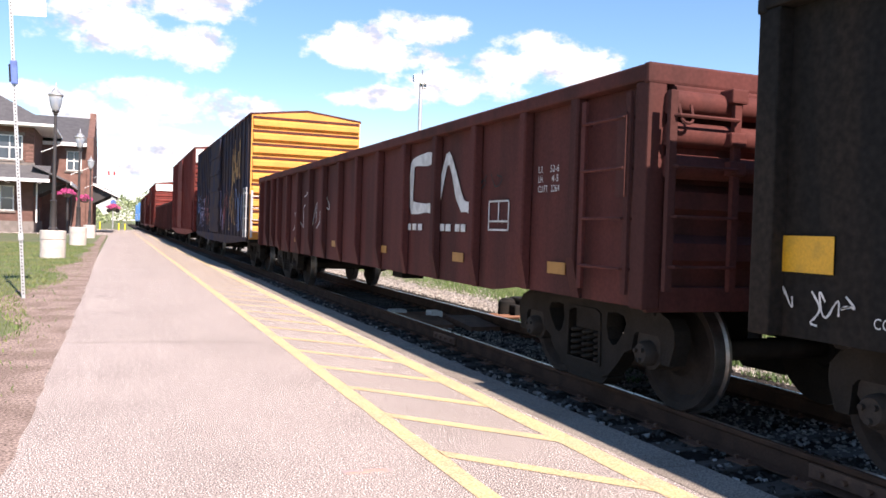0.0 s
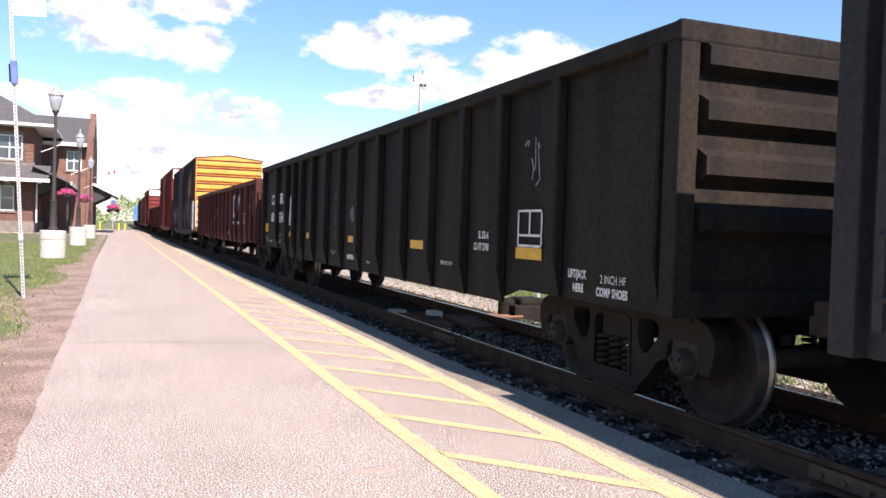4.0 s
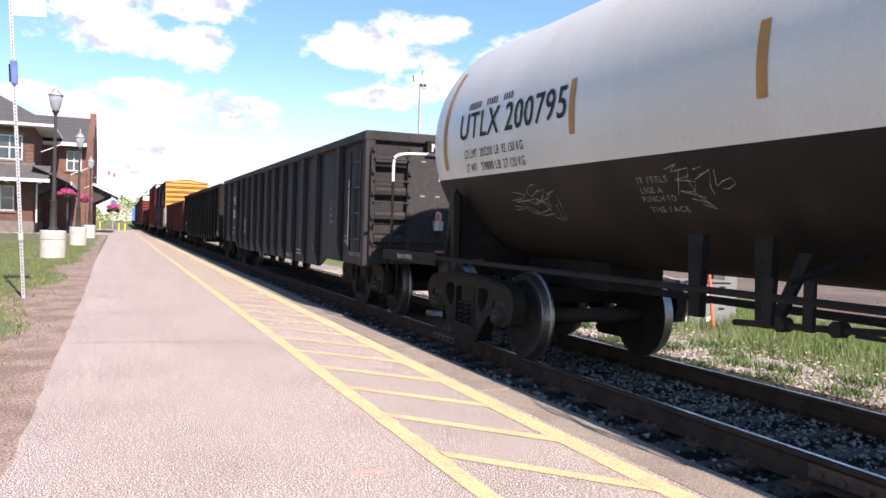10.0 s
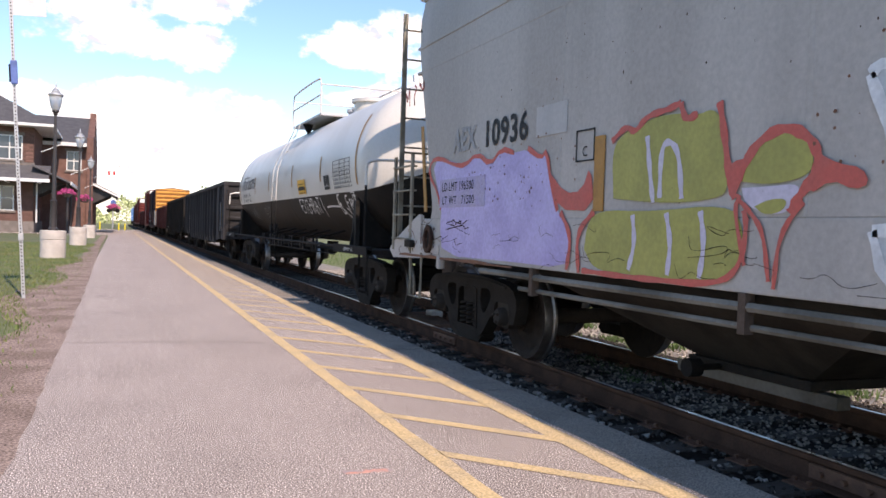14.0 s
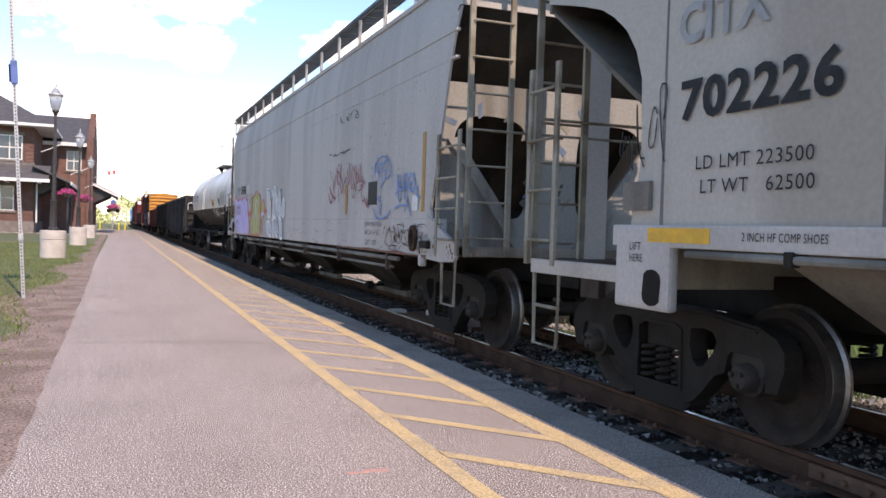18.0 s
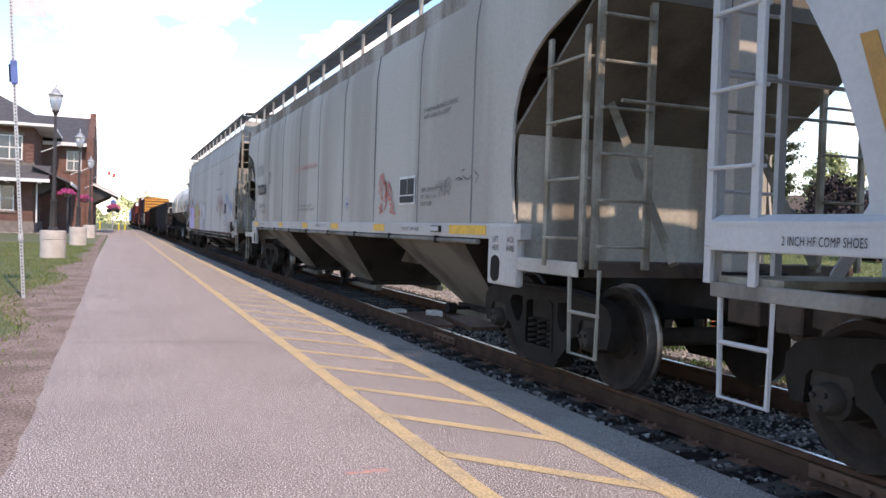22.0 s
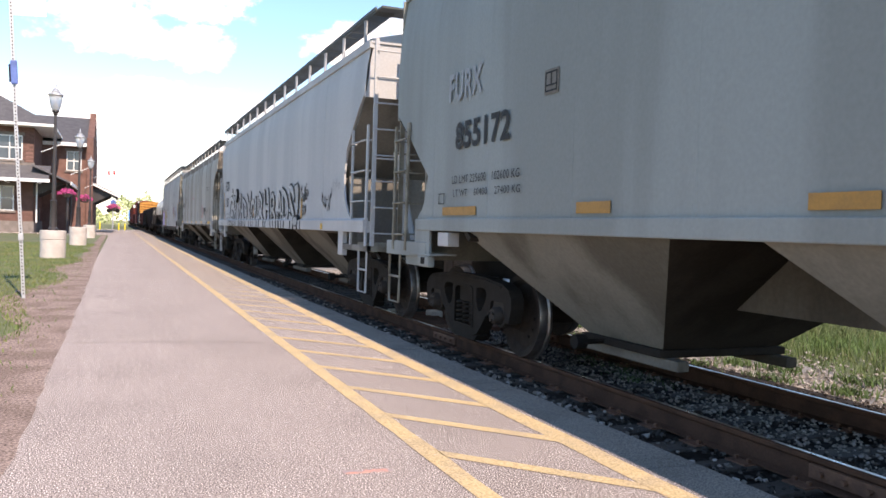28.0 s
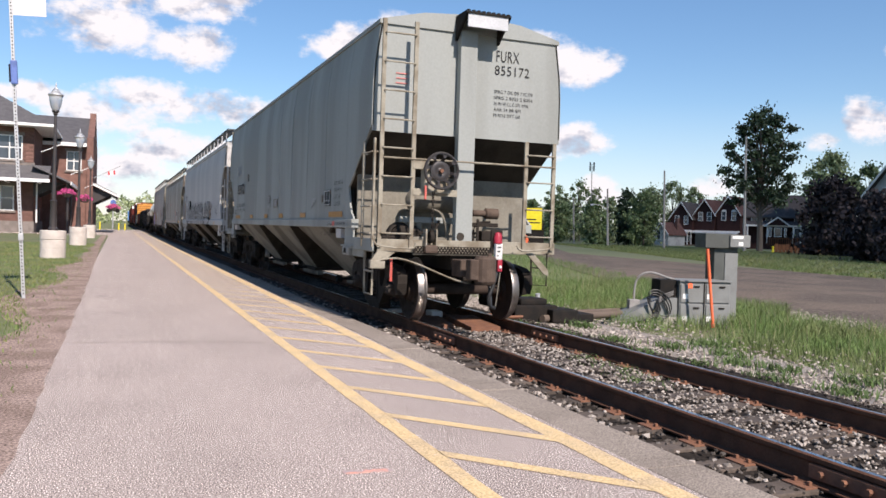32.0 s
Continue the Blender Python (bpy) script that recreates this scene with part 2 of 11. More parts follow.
M = dict(
    asphalt=mat("platform_asphalt", (0.350, 0.290, 0.259), 0.95, dark=(0.288, 0.238, 0.212), scale=0.6, amount=0.6, grain=112, grain_amt=2.7, fine=3, rugged=0.6, bump=0, spec=0.12, light=(0.70, 0.64, 0.58), speck=(0.60, 0.68)),
    concrete=mat("edge_concrete", (0.27, 0.228, 0.19), 0.95, spec=0.1, dark=(0.19, 0.158, 0.13), scale=1.4, grain=90, grain_amt=0.8, bump=0.15),
    planter=mat("planter_concrete", (0.55, 0.49, 0.44), 0.9, dark=(0.42, 0.37, 0.33), scale=3, grain=90, bump=0.3),
    yellow_line=mat("worn_yellow_paint", (0.62, 0.45, 0.24), 0.9, dark=(0.50, 0.38, 0.235), scale=2.2, amount=0.8, grain=70, grain_amt=0.55, bump=0.2, spec=0.2, light=(0.42, 0.35, 0.27), speck=(0.62, 0.72)),
    orange_mark=mat("faded_orange_paint", (0.62, 0.3, 0.23), 0.9, dark=(0.33, 0.29, 0.285), scale=14, amount=0.9, grain=120, bump=0.3),
    crack=mat("crack", (0.2, 0.165, 0.145), 0.95, dark=(0.29, 0.24, 0.21), scale=9, amount=0.8),
    dirt=mat("bare_soil", (0.30, 0.222, 0.185), 0.95, spec=0.1, dark=(0.20, 0.143, 0.115), scale=1.5, amount=0.8, grain=48, grain_amt=1.1, bump=0.5),
    lawn=mat("lawn_soil", (0.085, 0.11, 0.04), 0.95, dark=(0.17, 0.14, 0.07), scale=0.8, amount=0.75, grain=40, grain_amt=0.35, bump=0.5),
    ground=mat("far_ground", (0.13, 0.14, 0.06), 0.95, dark=(0.09, 0.12, 0.04), scale=0.06, grain=3, grain_amt=0.25, bump=0.2),
    blade=mat("grass_blade", (0.105, 0.15, 0.042), 0.75, dark=(0.2, 0.19, 0.07), scale=0.7, amount=0.6, grain=5, island=0.35, bump=0),
    tall_blade=mat("tall_grass_blade", (0.098, 0.162, 0.040), 0.75, dark=(0.14, 0.155, 0.058), scale=0.6, amount=0.6, grain=5, island=0.4, bump=0),
    straw=mat("straw_stalk", (0.30, 0.27, 0.15), 0.8, dark=(0.2, 0.19, 0.09), scale=1, grain=8, island=0.3, bump=0),
    weed=mat("weed_leaf", (0.075, 0.125, 0.032), 0.7, scale=4, grain=9, island=0.3, bump=0),
    road=mat("old_asphalt_road", (0.148, 0.114, 0.090), 0.95, spec=0.08, dark=(0.098, 0.079, 0.065), scale=0.35, amount=0.9, grain=17, grain_amt=0.9, bump=0.3, light=(0.19, 0.165, 0.14), speck=(0.55, 0.7)),
    gravel=mat("gravel_bed", (0.27, 0.24, 0.21), 0.95, dark=(0.14, 0.115, 0.095), scale=1.8, grain=26, grain_amt=0.6, bump=0.8),
    stone=mat("ballast_stone", (0.36, 0.32, 0.28), 0.95, spec=0.1, dark=(0.19, 0.153, 0.128), scale=7, grain=50, island=0.5, bump=0.3),
    dark_stone=mat("oily_ballast_stone", (0.08, 0.069, 0.06), 0.95, spec=0.1, dark=(0.035, 0.029, 0.025), scale=3, grain=50, island=0.6, bump=0.3),
    oily=mat("oily_ballast_bed", (0.034, 0.028, 0.024), 0.95, spec=0.1, dark=(0.018, 0.015, 0.013), scale=2, grain=26, grain_amt=0.5, bump=0.8),
    tie=mat("creosoted_timber", (0.085, 0.066, 0.053), 0.9, dark=(0.042, 0.032, 0.026), scale=5, grain=40, grain_amt=0.3, piece=0.3, bump=0.4),
    rail_side=mat("rusty_rail_steel", (0.115, 0.058, 0.038), 0.92, spec=0.05, dark=(0.062, 0.034, 0.024), scale=4, grain=60, bump=0.3),
    rail_top=mat("polished_rail_head", (0.55, 0.54, 0.53), 0.3, metal=1.0, dark=(0.4, 0.37, 0.34), scale=6, grain=70, bump=0.02),
    rust=mat("rusted_plate", (0.2, 0.09, 0.05), 0.85, dark=(0.11, 0.05, 0.035), scale=6, grain=50, bump=0.3),
    truck=mat("grimy_cast_steel", (0.03, 0.025, 0.021), 0.88, spec=0.12, dark=(0.022, 0.018, 0.015), scale=6, grain=50, bump=0.3),
    wheel=mat("brown_wheel_plate", (0.05, 0.036, 0.029), 0.85, spec=0.15, dark=(0.026, 0.02, 0.017), scale=6, grain=40, bump=0.15),
    tread=mat("polished_wheel_tread", (0.30, 0.27, 0.25), 0.4, metal=0.9, dark=(0.17, 0.145, 0.125), scale=9, grain=60, bump=0.02),
    cap=mat("rusty_bearing_cap", (0.052, 0.043, 0.037), 0.85, spec=0.15, dark=(0.045, 0.032, 0.025), scale=9, grain=60, bump=0.2),
    black_iron=mat("black_iron", (0.014, 0.013, 0.012), 0.85, spec=0.15, dark=(0.028, 0.022, 0.018), scale=5, grain=50, bump=0.15),
    gon_red=mat("oxide_red_steel", (0.105, 0.034, 0.029), 0.8, spec=0.12, dark=(0.052, 0.024, 0.021), scale=1.6, amount=0.7, grain=35, grain_amt=0.2, bump=0.2, streak=True, bump_scale=2.5),
    gon_black=mat("weathered_black_steel", (0.014, 0.0125, 0.011), 0.82, spec=0.15, dark=(0.028, 0.021, 0.016), scale=2.6, amount=0.8, grain=25, grain_amt=0.5, bump=0.2, streak=True, bump_scale=2.5),
    gon_grey=mat("dark_grey_steel", (0.044, 0.041, 0.042), 0.75, spec=0.2, dark=(0.03, 0.027, 0.027), scale=2.0, amount=0.85, grain=25, grain_amt=0.35, bump=0.15, streak=True, bump_scale=2.2),
    hop_green=mat("pale_grey_green_paint", (0.282, 0.297, 0.280), 0.68, spec=0.25, dark=(0.198, 0.204, 0.187), scale=1.1, amount=0.6, grain=30, grain_amt=0.07, bump=0.12, streak=True, bump_scale=1.6),
    hop_beige=mat("weathered_beige_paint", (0.43, 0.395, 0.345), 0.72, spec=0.2, dark=(0.305, 0.27, 0.228), scale=0.9, amount=0.75, grain=30, grain_amt=0.1, bump=0.14, streak=True, bump_scale=1.6),
    hop_grey=mat("light_grey_paint", (0.48, 0.463, 0.444), 0.65, spec=0.25, dark=(0.385, 0.38, 0.375), scale=1.0, amount=0.6, grain=30, grain_amt=0.08, bump=0.12, streak=True, bump_scale=1.6),
    hop_white=mat("chipped_pale_grey_paint", (0.455, 0.425, 0.393), 0.68, spec=0.2, dark=(0.345, 0.318, 0.29), scale=1.2, amount=0.6, grain=30, grain_amt=0.12, bump=0.15, streak=True, bump_scale=1.6),
    chute=mat("dusty_chute_steel", (0.165, 0.147, 0.122), 0.85, spec=0.15, dark=(0.085, 0.072, 0.058), scale=1.2, amount=0.9, grain=30, bump=0.15, streak=True),
    chute_green=mat("dusty_pale_chute_steel", (0.205, 0.196, 0.170), 0.8, spec=0.15, dark=(0.10, 0.092, 0.076), scale=1.2, amount=0.9, grain=30, bump=0.15, streak=True),
    wheel_iron=mat("worn_black_wheel_iron", (0.035, 0.03, 0.029), 0.42, spec=0.45, dark=(0.02, 0.017, 0.016), scale=6, grain=40, bump=0.1),
    rust_dust=mat("dusty_brown_cast_iron", (0.10, 0.072, 0.056), 0.85, spec=0.15, dark=(0.055, 0.04, 0.032), scale=6, grain=50, bump=0.3),
    ladder_green=mat("grimy_pale_ladder_steel", (0.29, 0.265, 0.21), 0.75, spec=0.2, dark=(0.17, 0.14, 0.10), scale=3, amount=0.9, grain=40, bump=0.1),
    # dust streaks over a tone darkened for shade on slope sheets; patches share it
    shade_steel=mat("shade_dusty_slope_sheet", (0.22, 0.2, 0.17), 0.8, dark=(0.1, 0.085, 0.07), scale=1.6, amount=0.8, grain=30, bump=0.15, streak=True),
    # beige hopper's slope sheets and end wall, darker than its sides
    slope_dust=mat("dark_slope_steel", (0.15, 0.132, 0.108), 0.9, spec=0.1, dark=(0.085, 0.073, 0.06), scale=1.6, amount=0.85, grain=30, bump=0.12, streak=True),
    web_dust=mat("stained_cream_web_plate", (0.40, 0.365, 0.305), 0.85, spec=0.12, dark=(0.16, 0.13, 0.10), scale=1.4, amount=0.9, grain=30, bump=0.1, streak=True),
    rust_flake=mat("dark_rust_flake", (0.075, 0.042, 0.03), 0.9, spec=0.1, dark=(0.035, 0.022, 0.017), scale=9, amount=0.8, grain=60, bump=0.1),
    chalk=mat("chalk_line", (0.27, 0.27, 0.26), 0.95, spec=0.05, dark=(0.10, 0.10, 0.095), scale=20, amount=0.8, grain=90, bump=0),
    # white paint greyed for the shade between the cars, with stain streaks
    bulkhead_grey=mat("shade_soiled_bulkhead_paint", (0.27, 0.26, 0.24), 0.75, spec=0.2, dark=(0.12, 0.107, 0.09), scale=1.6, amount=0.85, grain=30, bump=0.1, streak=True),
    roof_dirt=mat("soot_streaked_roof_edge", (0.36, 0.33, 0.29), 0.8, spec=0.2, dark=(0.17, 0.135, 0.105), scale=1.6, amount=0.9, grain=20, grain_amt=0.3, bump=0.12, streak=True, edge=(0.36, 0.56)),
    web_cream=mat("dusty_cream_web_plate", (0.205, 0.19, 0.155), 0.8, spec=0.2, dark=(0.145, 0.13, 0.105), scale=2.5, amount=0.7, grain=30, bump=0.1),
    # grime plus painted-in shade: end recesses and faces between the outlet pockets
    grimy=mat("shade_grime_slope_steel", (0.048, 0.041, 0.034), 0.9, spec=0.12, dark=(0.028, 0.024, 0.02), scale=2.0, amount=0.8, grain=30, bump=0.15, streak=True),
    seam_dirt=mat("dirt_on_seams", (0.13, 0.125, 0.12), 0.85, dark=(0.25, 0.24, 0.225), scale=2.0, amount=0.9, grain=30, bump=0.1, streak=True),
    tank_white=mat("tank_white_enamel", (0.60, 0.58, 0.54), 0.35, dark=(0.52, 0.49, 0.44), scale=1.0, amount=0.5, grain=30, grain_amt=0.06, bump=0.06, streak=True),
    tank_black=mat("tank_black_paint", (0.015, 0.0125, 0.0105), 0.66, spec=0.16, dark=(0.036, 0.027, 0.02), scale=1.1, amount=0.6, grain=30, bump=0.08),
    box_yellow=mat("yellow_boxcar_paint", (0.68, 0.31, 0.07), 0.6, spec=0.2, dark=(0.54, 0.24, 0.06), scale=2, amount=0.5, grain=30, bump=0.1),
    box_dark=mat("soiled_boxcar_side", (0.055, 0.04, 0.042), 0.9, spec=0.08, dark=(0.03, 0.035, 0.06), scale=1.6, amount=0.8, grain=20, bump=0.2),
    box_red=mat("boxcar_red", (0.19, 0.038, 0.03), 0.7, spec=0.15, dark=(0.1, 0.027, 0.023), scale=1.4, amount=0.6, grain=20, bump=0.15, streak=True),
    galvan=mat("galvanised_steel", (0.5, 0.5, 0.5), 0.5, metal=0.5, dark=(0.38, 0.38, 0.38), scale=4, grain=40, bump=0.08),
    loco_blue=mat("locomotive_blue", (0.07, 0.22, 0.5), 0.4, dark=(0.04, 0.12, 0.3), scale=1, grain=20, bump=0.05),
    reflect=mat("yellow_reflector", (0.72, 0.37, 0.02), 0.5, dark=(0.5, 0.28, 0.03), scale=9, grain=60, bump=0.05),
    amber=mat("amber_reflector", (0.40, 0.19, 0.035), 0.6, dark=(0.3, 0.15, 0.04), scale=8, grain=60, bump=0.05),
    ink=mat("black_lettering", (0.013, 0.013, 0.014), 0.6, spec=0.2, dark=(0.045, 0.045, 0.045), scale=9, amount=0.4, grain=60, bump=0),
    white_ink=mat("white_lettering", (0.66, 0.65, 0.62), 0.6, dark=(0.4, 0.38, 0.36), scale=7, amount=0.6, grain=60, bump=0),
    grey_ink=mat("faded_lettering", (0.3, 0.3, 0.3), 0.6, dark=(0.2, 0.2, 0.2), scale=8, grain=60, bump=0),
    red_ink=mat("red_lettering", (0.55, 0.16, 0.15), 0.6, dark=(0.45, 0.2, 0.19), scale=8, grain=60, bump=0),
    marker_red=mat("deep_red_marker_plastic", (0.36, 0.02, 0.04), 0.45, dark=(0.25, 0.018, 0.03), scale=6, grain=40, bump=0.02),
    faded_blue=mat("faded_blue_paint", (0.085, 0.125, 0.20), 0.8, dark=(0.15, 0.165, 0.19), scale=9, amount=0.8, grain=40, bump=0),
    spray_red=mat("red_spray_paint", (0.56, 0.1, 0.075), 0.6, dark=(0.46, 0.12, 0.095), scale=5, grain=40, bump=0),
    spray_crimson=mat("crimson_spray_paint", (0.24, 0.02, 0.03), 0.6, dark=(0.3, 0.05, 0.055), scale=5, grain=40, bump=0),
    spray_blue=mat("blue_spray_paint", (0.1, 0.22, 0.48), 0.5, scale=5, grain=40, bump=0),
    lilac_patch=mat("pale_lilac_patch", (0.425, 0.380, 0.515), 0.8, spec=0.15, dark=(0.418, 0.366, 0.569), scale=6, amount=0.8, grain=40, bump=0.05),
    spray_lilac=mat("lilac_spray_paint", (0.45, 0.39, 0.66), 0.5, dark=(0.37, 0.31, 0.57), scale=2.4, amount=0.7, grain=30, bump=0),
    spray_yellow=mat("olive_yellow_spray_paint", (0.37, 0.345, 0.085), 0.6, dark=(0.28, 0.27, 0.075), scale=3, grain=30, bump=0),
    spray_haze=mat("faint_lilac_spray_paint", (0.55, 0.5, 0.6), 0.6, dark=(0.6, 0.56, 0.62), scale=3, grain=30, bump=0),
    spray_block=mat("pale_blue_grey_spray_paint", (0.44, 0.47, 0.50), 0.5, dark=(0.52, 0.54, 0.55), scale=1.5, amount=0.8, grain=30, bump=0),
    spray_white=mat("white_spray_paint", (0.68, 0.69, 0.70), 0.5, scale=4, amount=0.4, grain=30, bump=0),
    spray_silver=mat("silver_spray_paint", (0.33, 0.33, 0.33), 0.5, dark=(0.43, 0.43, 0.425), scale=1.6, amount=0.9, grain=30, bump=0),
    brick=mat("red_brown_brick", (0.175, 0.098, 0.080), 0.92, spec=0.1, dark=(0.112, 0.064, 0.053), scale=2, grain=16, grain_amt=0.3, piece=0.25, bump=0.3),
    house_brick=mat("house_brick", (0.055, 0.027, 0.024), 0.95, spec=0.08, dark=(0.038, 0.021, 0.019), scale=2, grain=16, grain_amt=0.3, bump=0.2),
    stone_wall=mat("grey_base_stone", (0.2, 0.17, 0.15), 0.9, scale=2, grain=16, bump=0.3),
    slate=mat("dark_slate_roof", (0.085, 0.08, 0.082), 0.8, dark=(0.055, 0.052, 0.055), scale=2, grain=12, grain_amt=0.3, piece=0.25, bump=0.3),
    white_trim=mat("white_painted_wood", (0.74, 0.73, 0.7), 0.5, dark=(0.6, 0.58, 0.55), scale=4, grain=40, bump=0.05),
    dark_paint=mat("dark_painted_iron", (0.035, 0.03, 0.03), 0.5, dark=(0.05, 0.04, 0.035), scale=5, grain=40, bump=0.05),
    lamp_glass=glass_mat("lamp_globe_glass", (0.62, 0.63, 0.64), 0.6),
    window=mat("window_glass", (0.06, 0.07, 0.085), 0.06, dark=(0.03, 0.035, 0.045), scale=0.6, grain=2, grain_amt=0.1, bump=0, spec=0.9),
    petal=mat("pink_petals", (0.6, 0.08, 0.24), 0.6, dark=(0.4, 0.05, 0.2), scale=9, grain=30, island=0.35, bump=0),
    # next two leaf tones are lifted for haze and sun shining through leaves
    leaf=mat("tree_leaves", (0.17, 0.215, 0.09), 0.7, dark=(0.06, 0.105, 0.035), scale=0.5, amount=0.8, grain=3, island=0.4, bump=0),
    leaf_light=mat("hazy_light_tree_leaves", (0.285, 0.325, 0.165), 0.75, spec=0.2, dark=(0.15, 0.2, 0.1), scale=0.5, amount=0.8, grain=3, island=0.4, bump=0),
    leaf_dark=mat("dark_tree_leaves", (0.035, 0.06, 0.022), 0.6, dark=(0.022, 0.038, 0.016), scale=0.5, amount=0.8, grain=3, island=0.4, bump=0),
    leaf_maroon=mat("maroon_tree_leaves", (0.022, 0.015, 0.017), 0.8, dark=(0.014, 0.011, 0.012), scale=0.5, amount=0.8, grain=3, island=0.4, bump=0),
    bark=mat("tree_bark", (0.12, 0.095, 0.075), 0.95, dark=(0.07, 0.055, 0.045), scale=3, grain=20, bump=0.5, streak=True),
    pole_wood=mat("grey_pole_wood", (0.33, 0.31, 0.285), 0.9, dark=(0.22, 0.2, 0.18), scale=3, grain=20, bump=0.3, streak=True),
    conduit_grey=mat("dull_grey_conduit", (0.27, 0.26, 0.25), 0.6, spec=0.3, dark=(0.17, 0.16, 0.15), scale=5, grain=40, bump=0.1),
    cabinet=mat("grey_cabinet_paint", (0.2, 0.207, 0.2), 0.6, spec=0.25, dark=(0.155, 0.155, 0.148), scale=3, grain=40, bump=0.06),
    cabinet_dark=mat("dark_cabinet_paint", (0.085, 0.092, 0.085), 0.6, spec=0.25, dark=(0.06, 0.063, 0.058), scale=3, grain=40, bump=0.06),
    orange=mat("orange_marker", (0.85, 0.16, 0.06), 0.5, dark=(0.65, 0.12, 0.05), scale=9, grain=40, bump=0),
    sign_yellow=mat("yellow_sign", (0.8, 0.66, 0.02), 0.5, scale=3, grain=30, bump=0, amount=0.2),
    sign_grey=mat("bare_sign_back", (0.62, 0.58, 0.57), 0.5, metal=0.2, scale=3, grain=30, bump=0, amount=0.2),
    sign_blue=mat("blue_plate", (0.1, 0.16, 0.4), 0.5, scale=3, grain=30, bump=0),
    flag_red=mat("red_flag_cloth", (0.6, 0.04, 0.05), 0.8, scale=3, grain=30, bump=0),
    hose=mat("black_rubber", (0.02, 0.02, 0.02), 0.5, scale=3, grain=30, bump=0),
    siding=mat("pale_house_siding", (0.36, 0.37, 0.37), 0.7, scale=1, grain=10, bump=0.1),
    roof_red=mat("red_brown_shingles", (0.115, 0.062, 0.052), 0.95, spec=0.1, dark=(0.075, 0.045, 0.04), scale=1.2, grain=8, grain_amt=0.3, bump=0.3),
    porch_wood=mat("orange_brown_porch_wood", (0.19, 0.085, 0.045), 0.9, spec=0.1, dark=(0.12, 0.055, 0.032), scale=2, grain=14, piece=0.3, bump=0.2),
    pipe_brown=mat("dusty_grey_brown_pipe", (0.135, 0.105, 0.085), 0.9, spec=0.1, dark=(0.085, 0.064, 0.052), scale=2, grain=30, bump=0.2),
    shingle=mat("brown_grey_shingles", (0.085, 0.075, 0.072), 0.95, spec=0.1, dark=(0.055, 0.05, 0.05), scale=1.2, grain=8, grain_amt=0.3, bump=0.3),
    fence=mat("weathered_fence_wood", (0.2, 0.13, 0.09), 0.9, scale=2, grain=14, piece=0.3, bump=0.2),
)


# ---------- building helpers ----------
def part(name, bm, material, parent=None, label="", smooth=False):
    """Links a bmesh (or a ready mesh) as one object under a thing or a part."""
    if isinstance(bm, bpy.types.Mesh):
        me = bm
    else:
        me = bpy.data.meshes.new(name)
        bmesh.ops.recalc_face_normals(bm, faces=bm.faces)
        bm.to_mesh(me)
        bm.free()
        if smooth:
            me.shade_smooth()
            me.set_sharp_from_angle(angle=radians(38))
        mats = material if isinstance(material, (list, tuple)) else [material]
        for k in mats:
            me.materials.append(M[k])
    ob = new(name, me)
    if parent is not None:
        ob.parent = parent
    return tagged(ob, label)


def thing(name, label, category, at=(0, 0, 0), rz=0.0, group="", kind=""):
    ob = new(name)
    ob.empty_display_size = 0.3
    ob.location, ob.rotation_euler = at, (0, 0, radians(rz))
    return tagged(ob, label, category, group, kind)


def box(bm, x0, x1, y0, y1, z0, z1, mi=0):
    vs = [bm.verts.new(p) for p in ((x0, y0, z0), (x1, y0, z0), (x1, y1, z0), (x0, y1, z0), (x0, y0, z1), (x1, y0, z1), (x1, y1, z1), (x0, y1, z1))]
    for f in ((0, 3, 2, 1), (4, 5, 6, 7), (0, 1, 5, 4), (1, 2, 6, 5), (2, 3, 7, 6), (3, 0, 4, 7)):
        bm.faces.new([vs[i] for i in f]).material_index = mi
    return bm


def cuboid(x0, x1, y0, y1, z0, z1, bevel=0.0):
    bm = bmesh.new()
    box(bm, x0, x1, y0, y1, z0, z1)
    if bevel:
        bmesh.ops.bevel(bm, geom=bm.edges[:], offset=bevel, segments=2, affect="EDGES", profile=0.6)
    return bm


def prism(bm, pts, a0, a1, axis="x", mi=0):
    """A polygon of (y, z) pushed along x, of (x, z) along y, or of (x, y) along z."""
    def place(p, a):
        return {"x": (a, p[0], p[1]), "y": (p[0], a, p[1]), "z": (p[0], p[1], a)}[axis]
    lo, hi = [bm.verts.new(place(p, a0)) for p in pts], [bm.verts.new(place(p, a1)) for p in pts]
    fs = [bm.faces.new(lo), bm.faces.new(hi[::-1])]
    for i in range(len(pts)):
        j = (i + 1) % len(pts)
        fs.append(bm.faces.new((lo[i], lo[j], hi[j], hi[i])))
    for f in fs:
        f.material_index = mi
    return bm


def tube(bm, path, r, seg=8, mi=0):
    """A round bar along a list of points."""
    pts = [Vector(p) for p in path]
    rings = []
    for i, p in enumerate(pts):
        d = (pts[min(i + 1, len(pts) - 1)] - pts[max(i - 1, 0)]).normalized()
        a = d.cross(Vector((0, 0, 1)) if abs(d.z) < 0.9 else Vector((1, 0, 0))).normalized()
        b = d.cross(a)
        rr = r[i] if isinstance(r, (list, tuple)) else r
        rings.append([bm.verts.new(p + (a * math.cos(k * math.tau / seg) + b * math.sin(k * math.tau / seg)) * rr) for k in range(seg)])
    for q, w in zip(rings, rings[1:]):
        for k in range(seg):
            bm.faces.new((q[k], q[(k + 1) % seg], w[(k + 1) % seg], w[k])).material_index = mi
    bm.faces.new(rings[0][::-1]).material_index = mi
    bm.faces.new(rings[-1]).material_index = mi
    return bm


